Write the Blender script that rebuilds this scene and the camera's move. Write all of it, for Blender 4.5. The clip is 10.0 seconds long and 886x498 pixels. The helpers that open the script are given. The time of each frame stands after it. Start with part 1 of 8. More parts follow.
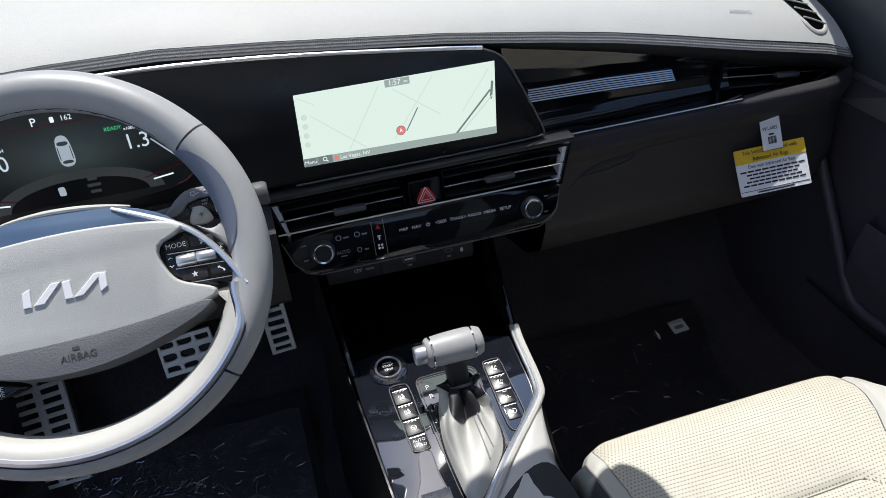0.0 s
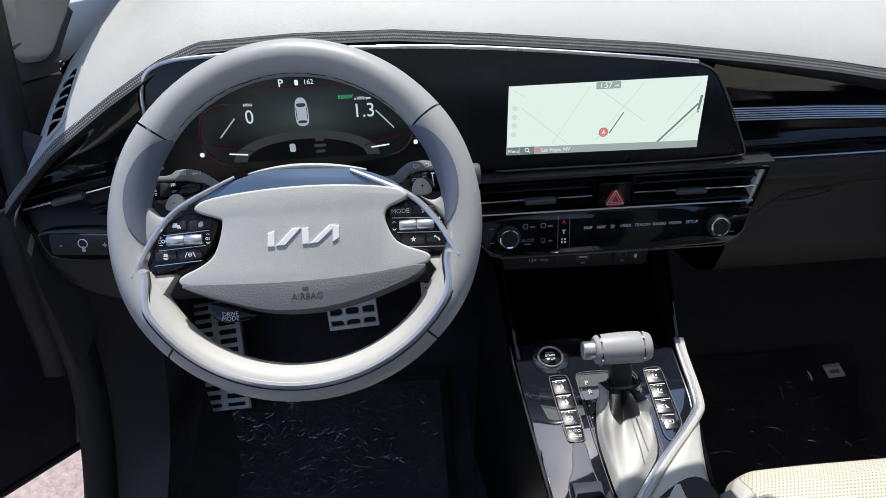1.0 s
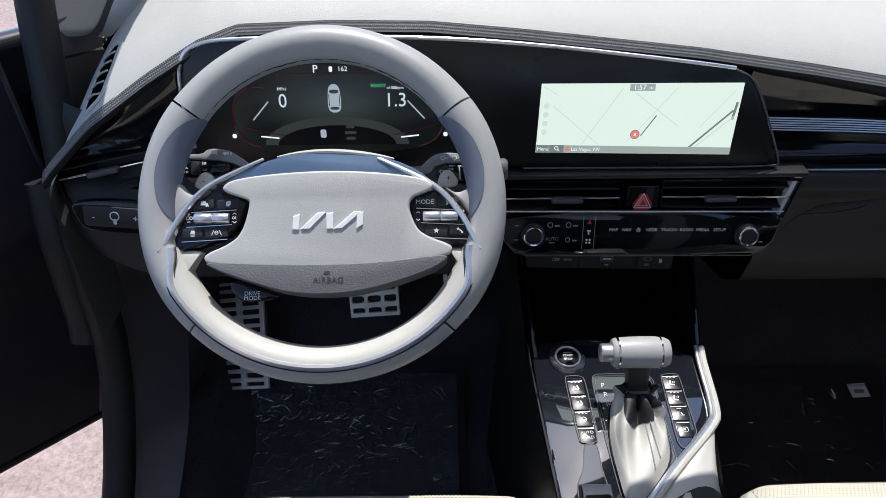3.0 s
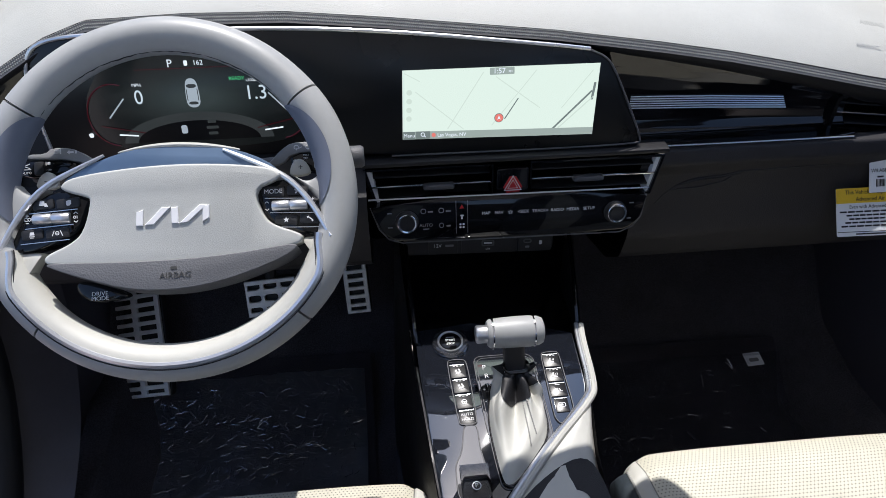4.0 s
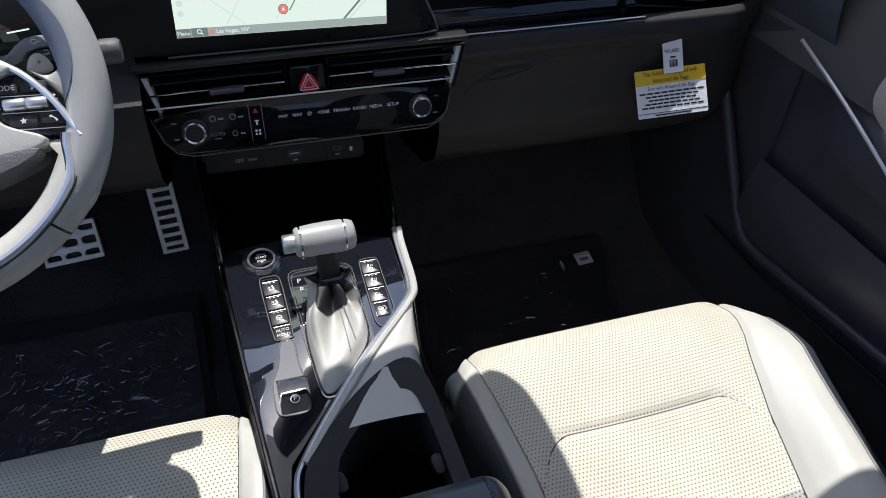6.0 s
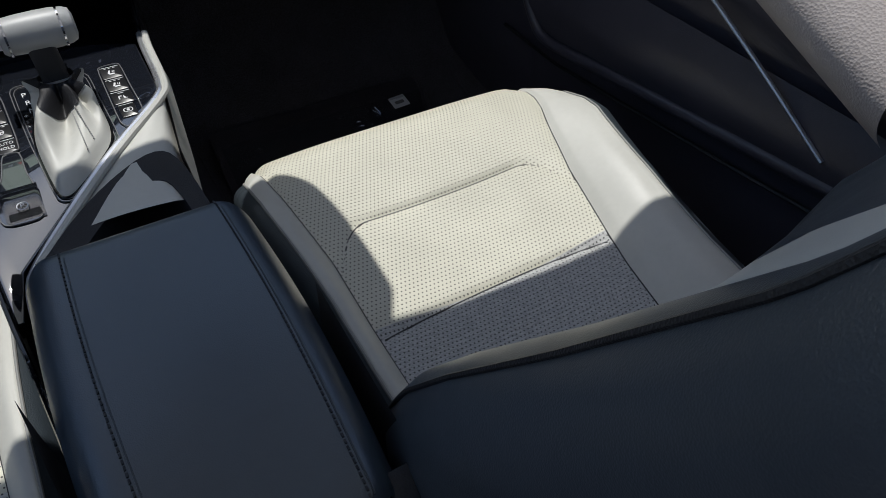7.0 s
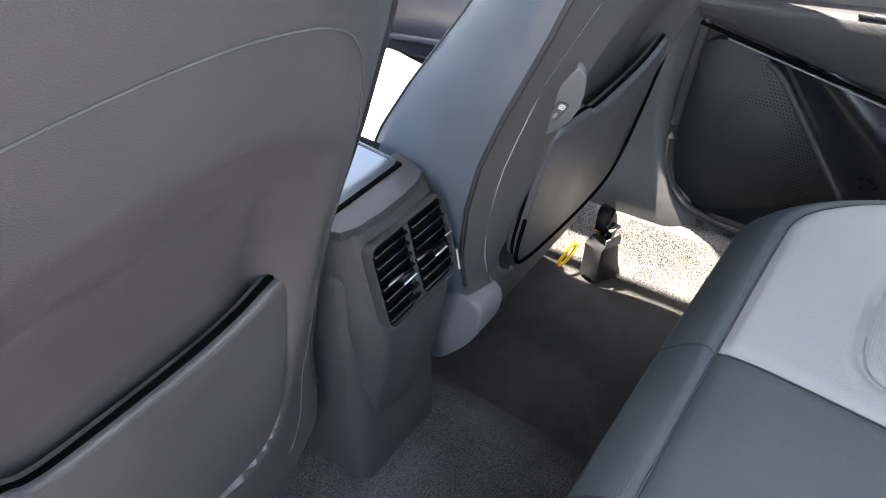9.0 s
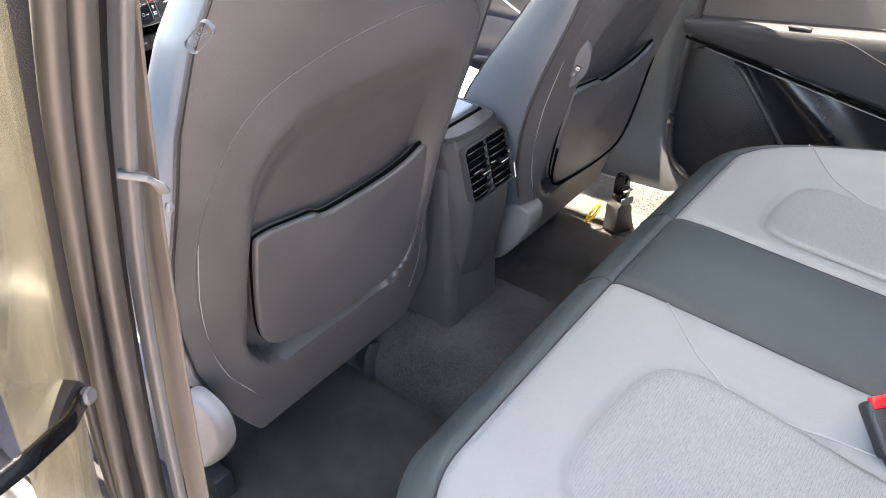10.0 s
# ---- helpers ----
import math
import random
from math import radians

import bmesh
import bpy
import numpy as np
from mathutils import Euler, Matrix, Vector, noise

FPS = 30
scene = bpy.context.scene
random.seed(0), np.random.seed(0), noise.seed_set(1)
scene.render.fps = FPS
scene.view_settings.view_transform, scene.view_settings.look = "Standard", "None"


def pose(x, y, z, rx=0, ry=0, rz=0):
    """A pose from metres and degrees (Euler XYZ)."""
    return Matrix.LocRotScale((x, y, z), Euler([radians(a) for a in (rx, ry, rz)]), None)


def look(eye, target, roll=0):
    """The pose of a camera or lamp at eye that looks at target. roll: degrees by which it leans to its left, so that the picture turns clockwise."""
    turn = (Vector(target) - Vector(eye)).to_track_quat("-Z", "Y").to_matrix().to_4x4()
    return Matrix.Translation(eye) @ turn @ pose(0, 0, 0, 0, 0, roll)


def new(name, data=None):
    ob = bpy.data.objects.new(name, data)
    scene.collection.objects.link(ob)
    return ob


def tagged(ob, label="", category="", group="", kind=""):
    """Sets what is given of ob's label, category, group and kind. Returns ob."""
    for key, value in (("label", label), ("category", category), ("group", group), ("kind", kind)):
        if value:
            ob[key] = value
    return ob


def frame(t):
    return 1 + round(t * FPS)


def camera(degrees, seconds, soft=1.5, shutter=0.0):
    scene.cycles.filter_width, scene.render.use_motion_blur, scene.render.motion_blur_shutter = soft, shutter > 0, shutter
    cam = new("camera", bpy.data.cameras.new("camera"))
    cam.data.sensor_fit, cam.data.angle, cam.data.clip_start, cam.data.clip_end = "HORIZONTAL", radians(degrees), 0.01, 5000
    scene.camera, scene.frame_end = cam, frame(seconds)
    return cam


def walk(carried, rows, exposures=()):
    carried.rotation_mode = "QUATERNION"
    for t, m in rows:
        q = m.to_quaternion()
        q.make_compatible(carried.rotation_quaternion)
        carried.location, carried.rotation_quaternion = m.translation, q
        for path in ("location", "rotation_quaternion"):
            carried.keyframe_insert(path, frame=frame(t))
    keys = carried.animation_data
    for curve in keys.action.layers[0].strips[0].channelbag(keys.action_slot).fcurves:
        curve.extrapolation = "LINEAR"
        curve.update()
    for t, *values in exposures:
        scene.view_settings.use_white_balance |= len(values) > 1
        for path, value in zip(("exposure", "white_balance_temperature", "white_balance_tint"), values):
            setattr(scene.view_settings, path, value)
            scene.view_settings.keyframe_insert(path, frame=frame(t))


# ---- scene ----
cam = camera(63.4, 10.0, soft=0.8)
PATH = [
    (0, (-0.173, 0.314, 1.135), (0.232, 1.878, -0.044), -4.4),
    (0.5, (-0.23, 0.3, 1.154), (-0.039, 1.91, -0.017), -3.4),
    (1, (-0.26, 0.295, 1.156), (-0.175, 1.91, -0.02), -2.2),
    (1.5, (-0.266, 0.295, 1.158), (-0.23, 1.909, -0.023), -1.1),
    (2, (-0.265, 0.294, 1.158), (-0.257, 1.906, -0.026), -0.5),
    (2.2, (-0.264, 0.293, 1.16), (-0.265, 1.902, -0.028), -0.4),
    (3.3, (-0.24, 0.289, 1.154), (-0.22, 1.899, -0.033), -0.5),
    (3.5, (-0.22, 0.285, 1.153), (-0.169, 1.893, -0.036), -0.5),
    (4, (-0.162, 0.277, 1.145), (-0.011, 1.877, -0.044), -0.4),
    (4.5, (-0.129, 0.272, 1.141), (0.107, 1.861, -0.05), -0.2),
    (5, (-0.125, 0.268, 1.138), (0.182, 1.847, -0.051), 0.2),
    (5.2, (-0.125, 0.268, 1.136), (0.219, 1.836, -0.056), 0.6),
    (6.3, (-0.069, 0.249, 1.02), (0.486, 1.637, -0.308), 2.3),
    (6.5, (-0.051, 0.227, 0.979), (0.545, 1.578, -0.37), 2.0),
    (6.8, (-0.032, 0.184, 0.919), (0.668, 1.454, -0.458), 2.4),
    (7, (-0.014, 0.143, 0.884), (0.748, 1.363, -0.506), 1.5),
    (7.1, (-0.034, 0.123, 0.866), (0.818, 1.306, -0.503), 3.2),
    (7.2, (-0.036, 0.109, 0.848), (0.872, 1.256, -0.515), 4.6),
    (7.3, (-0.046, 0.09, 0.83), (0.911, 1.206, -0.526), 4.0),
    (7.4, (-0.053, 0.074, 0.822), (0.905, 1.132, -0.579), 3.1),
    (7.5, (-0.077, 0.057, 0.799), (0.943, 1.095, -0.575), 2.3),
    (7.6, (-0.098, 0.045, 0.79), (0.975, 1.055, -0.565), 2.1),
    (7.8, (-0.16, 0.019, 0.805), (1.037, 1.027, -0.44), 0.4),
    (8, (-0.24, -0.015, 0.837), (0.963, 0.95, -0.435), 0.4),
    (8.2, (-0.318, -0.063, 0.889), (0.876, 0.868, -0.417), -0.1),
    (8.5, (-0.385, -0.09, 0.932), (0.814, 0.803, -0.397), -0.8),
    (9, (-0.427, -0.102, 0.943), (0.833, 0.793, -0.325), -0.6),
    (9.5, (-0.613, -0.17, 0.98), (0.674, 0.792, -0.211), -1.6),
    (9.6, (-0.67, -0.194, 1.01), (0.586, 0.76, -0.22), -1.2),
    (9.8, (-0.782, -0.275, 1.028), (0.486, 0.734, -0.145), -1.7),
    (10, (-0.859, -0.371, 1.048), (0.401, 0.676, -0.099), -2.4),
]
walk(cam, [(t, look(eye, target, roll)) for t, eye, target, roll in PATH],
     [(0, 0.42, 6250, 13), (5.2, 0.45, 6250, 14), (6.3, 0.45, 6250, 13), (6.6, 0.30, 6300, 12), (7.0, -0.08, 6200, 10), (7.5, 0.0, 5700, 10), (7.7, 0.3, 5400, 10), (7.8, 0.7, 5200, 10), (8.0, 1.1, 5600, 12), (8.2, 2.05, 6600, 13), (8.5, 3.5, 7300, 12), (9.0, 4.0, 7200, 11), (9.5, 4.25, 7800, 12), (10.0, 4.10, 7950, 12)])

# ---- light ----
world = bpy.data.worlds.new("sky")
scene.world = world
world.use_nodes = True
sky = world.node_tree.nodes.new("ShaderNodeTexSky")
sky.sky_type = "NISHITA"
sky.sun_disc = False
SUN = Vector((0.02, 0.34, 1.0)).normalized()
sky.sun_elevation = math.asin(SUN.z)
sky.sun_rotation = math.atan2(SUN.x, SUN.y)
back = world.node_tree.nodes["Background"]
back.inputs["Strength"].default_value = 0.15
world.node_tree.links.new(sky.outputs[0], back.inputs["Color"])
sun_data = bpy.data.lights.new("sun", "SUN")
sun_data.energy, sun_data.angle, sun_data.color = 3.7, radians(0.5), (1.0, 0.96, 0.88)
sun = new("sun", sun_data)
sun.matrix_world = look(SUN * 20, (0, 0, 0))


# ---- materials ----
def nodes_of(name):
    mat = bpy.data.materials.new(name)
    mat.use_nodes = True
    tree = mat.node_tree
    return mat, tree, tree.nodes["Principled BSDF"]


def node(tree, kind, **inputs):
    nd = tree.nodes.new(kind)
    for key, value in inputs.items():
        nd.inputs[key].default_value = value
    return nd


def noise_node(tree, scale, detail=3.0, rough=0.5, coord=None):
    nd = node(tree, "ShaderNodeTexNoise", Scale=scale, Detail=detail, Roughness=rough)
    if coord is not None:
        tree.links.new(coord, nd.inputs["Vector"])
    return nd.outputs["Fac"]


def ramp(tree, fac, stops):
    nd = tree.nodes.new("ShaderNodeValToRGB")
    els = nd.color_ramp.elements
    while len(els) < len(stops):
        els.new(0.5)
    for el, (pos, col) in zip(els, stops):
        el.position = pos
        el.color = (*col, 1) if len(col) == 3 else col
    tree.links.new(fac, nd.inputs["Fac"])
    return nd.outputs["Color"]


def mapr(tree, fac, lo, hi, a=0.0, b=1.0):
    nd = node(tree, "ShaderNodeMapRange", **{"From Min": a, "From Max": b, "To Min": lo, "To Max": hi})
    tree.links.new(fac, nd.inputs["Value"])
    return nd.outputs["Result"]


def bump(tree, bsdf, height, strength, distance, after=None):
    nd = node(tree, "ShaderNodeBump", Strength=strength, Distance=distance)
    tree.links.new(height, nd.inputs["Height"])
    if after is not None:
        tree.links.new(after, nd.inputs["Normal"])
    tree.links.new(nd.outputs["Normal"], bsdf.inputs["Normal"])
    return nd.outputs["Normal"]


def shade(col, k):
    return tuple(min(1.0, c * k) for c in col)


def surface(name, col, rough=0.5, metal=0.0, grain=0.0, grain_scale=900.0, vary=0.12, vary_scale=9.0, wear=0.08, coat=0.0, spec=0.5):
    """A surface with colour that drifts at two scales, uneven gloss and a fine grain."""
    mat, tree, bsdf = nodes_of(name)
    co = tree.nodes.new("ShaderNodeTexCoord").outputs["Object"]
    big = noise_node(tree, vary_scale, 4.0, 0.6, co)
    small = noise_node(tree, vary_scale * 14, 3.0, 0.6, co)
    mixed = node(tree, "ShaderNodeMath")
    mixed.operation = "ADD"
    tree.links.new(big, mixed.inputs[0])
    tree.links.new(mapr(tree, small, -0.18, 0.18), mixed.inputs[1])
    tree.links.new(ramp(tree, mixed.outputs[0], [(0.25, shade(col, 1 - vary)), (0.75, shade(col, 1 + vary))]), bsdf.inputs["Base Color"])
    tree.links.new(mapr(tree, big, max(0.02, rough - wear), rough + wear, 0.3, 0.7), bsdf.inputs["Roughness"])
    bsdf.inputs["Metallic"].default_value = metal
    bsdf.inputs["Specular IOR Level"].default_value = spec
    bsdf.inputs["Coat Weight"].default_value = coat
    if grain:
        vor = node(tree, "ShaderNodeTexVoronoi", Scale=grain_scale)
        tree.links.new(co, vor.inputs["Vector"])
        n1 = bump(tree, bsdf, vor.outputs["Distance"], grain, 0.0006)
        bump(tree, bsdf, noise_node(tree, 40.0, 3.0, 0.6, co), grain * 0.35, 0.002, n1)
    return mat


def perforated(name, col, pitch=0.0052, hole=0.21, weave=False, streaks=0.24):
    """Leather with rows of fine punched holes; with weave, over a streaky cloth."""
    mat, tree, bsdf = nodes_of(name)
    co = tree.nodes.new("ShaderNodeTexCoord").outputs["Object"]
    sep = tree.nodes.new("ShaderNodeSeparateXYZ")
    tree.links.new(co, sep.inputs[0])

    def math_node(op, a, b=None):
        nd = tree.nodes.new("ShaderNodeMath")
        nd.operation = op
        for i, v in enumerate((a, b)):
            if v is None:
                continue
            if isinstance(v, (int, float)):
                nd.inputs[i].default_value = v
            else:
                tree.links.new(v, nd.inputs[i])
        return nd.outputs[0]
    u = math_node("MULTIPLY", sep.outputs["X"], 1 / pitch)
    v = math_node("MULTIPLY", sep.outputs["Y"], 1 / pitch)
    row = math_node("FLOOR", v)
    odd = math_node("MULTIPLY", math_node("MODULO", math_node("ABSOLUTE", row), 2.0), 0.5)
    fu = math_node("SUBTRACT", math_node("FRACT", math_node("ADD", u, odd)), 0.5)
    fv = math_node("SUBTRACT", math_node("FRACT", v), 0.5)
    d = math_node("SQRT", math_node("ADD", math_node("MULTIPLY", fu, fu), math_node("MULTIPLY", fv, fv)))
    dot = mapr(tree, d, 1.0, 0.0, hole * 0.75, hole * 1.15)
    big = noise_node(tree, 11.0, 4.0, 0.6, co)
    base = ramp(tree, big, [(0.3, shade(col, 0.92)), (0.7, shade(col, 1.07))])
    if weave:
        stretch = node(tree, "ShaderNodeMapping", Scale=(140.0, 900.0, 300.0))
        tree.links.new(co, stretch.inputs["Vector"])
        streak = noise_node(tree, 1.0, 2.0, 0.7, stretch.outputs[0])
        base = ramp(tree, streak, [(0.35, shade(col, 1 - streaks)), (0.62, shade(col, 1 + streaks * 0.9))])
    mix = tree.nodes.new("ShaderNodeMix")
    mix.data_type = "RGBA"
    tree.links.new(dot, mix.inputs[0])
    tree.links.new(base, mix.inputs[6])
    mix.inputs[7].default_value = (*shade(col, 0.10), 1)
    tree.links.new(mix.outputs[2], bsdf.inputs["Base Color"])
    bsdf.inputs["Roughness"].default_value = 0.55
    neg = math_node("SUBTRACT", 1.0, dot)
    bump(tree, bsdf, neg, 0.5, 0.001)
    return mat


def glow(name, col, strength, fade=None):
    """A lit display face; with fade, brightest at its middle."""
    mat, tree, bsdf = nodes_of(name)
    if fade:
        co = tree.nodes.new("ShaderNodeTexCoord").outputs["Generated"]
        place = node(tree, "ShaderNodeMapping", Location=(-1.0, -1.0, -0.6), Scale=(2.0, 2.0, 1.2))
        tree.links.new(co, place.inputs["Vector"])
        ball = tree.nodes.new("ShaderNodeTexGradient")
        ball.gradient_type = "QUADRATIC_SPHERE"
        tree.links.new(place.outputs[0], ball.inputs["Vector"])
        tree.links.new(mapr(tree, ball.outputs["Fac"], strength * 0.25, strength * 2.2, 0.0, 0.7), bsdf.inputs["Emission Strength"])
    bsdf.inputs["Base Color"].default_value = (0.01, 0.01, 0.01, 1)
    bsdf.inputs["Roughness"].default_value = 0.2
    bsdf.inputs["Emission Color"].default_value = (*col, 1)
    if not fade:
        bsdf.inputs["Emission Strength"].default_value = strength
    return mat


def piano(name, col=(0.004, 0.004, 0.005), dust=0.25, coat=0.0):
    """Glossy black plastic with dust specks and faint smears."""
    mat, tree, bsdf = nodes_of(name)
    co = tree.nodes.new("ShaderNodeTexCoord").outputs["Object"]
    speck = noise_node(tree, 900.0, 1.0, 0.5, co)
    area = noise_node(tree, 18.0, 3.0, 0.6, co)
    fleck = mapr(tree, speck, 0.0, 1.0, 0.73, 0.78)
    smear = mapr(tree, area, 0.0, dust, 0.45, 0.75)
    mul = node(tree, "ShaderNodeMath")
    mul.operation = "MULTIPLY"
    tree.links.new(fleck, mul.inputs[0])
    tree.links.new(smear, mul.inputs[1])
    mix = tree.nodes.new("ShaderNodeMix")
    mix.data_type = "RGBA"
    tree.links.new(mul.outputs[0], mix.inputs[0])
    mix.inputs[6].default_value = (*col, 1)
    mix.inputs[7].default_value = (0.35, 0.34, 0.32, 1)
    tree.links.new(mix.outputs[2], bsdf.inputs["Base Color"])
    tree.links.new(mapr(tree, area, 0.012, 0.03 if coat else 0.12, 0.35, 0.75), bsdf.inputs["Roughness"])
    if coat:
        bsdf.inputs["Specular IOR Level"].default_value = 1.0
        bsdf.inputs["Coat Weight"].default_value = coat
        bsdf.inputs["Coat IOR"].default_value = 2.1
    return mat


def carpet_like(name, col, scale=700.0, strength=0.9, vary=0.4):
    mat, tree, bsdf = nodes_of(name)
    co = tree.nodes.new("ShaderNodeTexCoord").outputs["Object"]
    fib = noise_node(tree, scale, 3.0, 0.8, co)
    big = noise_node(tree, 7.0, 5.0, 0.65, co)
    add = node(tree, "ShaderNodeMath")
    add.operation = "ADD"
    tree.links.new(fib, add.inputs[0])
    tree.links.new(mapr(tree, big, -0.2, 0.2), add.inputs[1])
    tree.links.new(ramp(tree, add.outputs[0], [(0.3, shade(col, 1 - vary)), (0.72, shade(col, 1 + vary * 1.6))]), bsdf.inputs["Base Color"])
    bsdf.inputs["Roughness"].default_value = 0.95
    bsdf.inputs["Specular IOR Level"].default_value = 0.15
    bump(tree, bsdf, fib, strength, 0.004)
    return mat


def clear_film(name, sheen):
    """Thin wrinkled protective film: see-through with sharp glints."""
    mat, tree, bsdf = nodes_of(name)
    co = tree.nodes.new("ShaderNodeTexCoord").outputs["Object"]
    clear = tree.nodes.new("ShaderNodeBsdfTransparent")
    clear.inputs["Color"].default_value = (0.92, 0.93, 0.96, 1)
    gloss = tree.nodes.new("ShaderNodeBsdfGlossy")
    gloss.inputs["Color"].default_value = (0.9, 0.92, 1.0, 1)
    gloss.inputs["Roughness"].default_value = 0.32
    stretch = node(tree, "ShaderNodeMapping", Scale=(34.0, 80.0, 40.0), Rotation=(0.0, 0.0, 0.5))
    tree.links.new(co, stretch.inputs["Vector"])
    crease = node(tree, "ShaderNodeTexNoise", Scale=1.0, Detail=4.0, Roughness=0.6, Distortion=1.6)
    tree.links.new(stretch.outputs[0], crease.inputs["Vector"])
    ridge = node(tree, "ShaderNodeMath")
    ridge.operation = "ABSOLUTE"
    tree.links.new(mapr(tree, crease.outputs["Fac"], -1.0, 1.0), ridge.inputs[0])
    sharp = node(tree, "ShaderNodeMath")
    sharp.operation = "POWER"
    tree.links.new(mapr(tree, ridge.outputs[0], 1.0, 0.0), sharp.inputs[0])
    sharp.inputs[1].default_value = 3.5
    nb = node(tree, "ShaderNodeBump", Strength=1.0, Distance=0.010)
    tree.links.new(sharp.outputs[0], nb.inputs["Height"])
    tree.links.new(nb.outputs["Normal"], gloss.inputs["Normal"])
    mix = tree.nodes.new("ShaderNodeMixShader")
    mix.inputs["Fac"].default_value = sheen
    tree.links.new(clear.outputs[0], mix.inputs[1])
    tree.links.new(gloss.outputs[0], mix.inputs[2])
    tree.links.new(mix.outputs[0], tree.nodes["Material Output"].inputs["Surface"])
    return mat


def thin_glass(name):
    mat, tree, bsdf = nodes_of(name)
    clear = tree.nodes.new("ShaderNodeBsdfTransparent")
    clear.inputs["Color"].default_value = (0.9, 0.94, 0.92, 1)
    gloss = tree.nodes.new("ShaderNodeBsdfGlossy")
    gloss.inputs["Roughness"].default_value = 0.0
    fres = node(tree, "ShaderNodeFresnel", IOR=1.45)
    mix = tree.nodes.new("ShaderNodeMixShader")
    tree.links.new(fres.outputs[0], mix.inputs["Fac"])
    tree.links.new(clear.outputs[0], mix.inputs[1])
    tree.links.new(gloss.outputs[0], mix.inputs[2])
    tree.links.new(mix.outputs[0], tree.nodes["Material Output"].inputs["Surface"])
    return mat


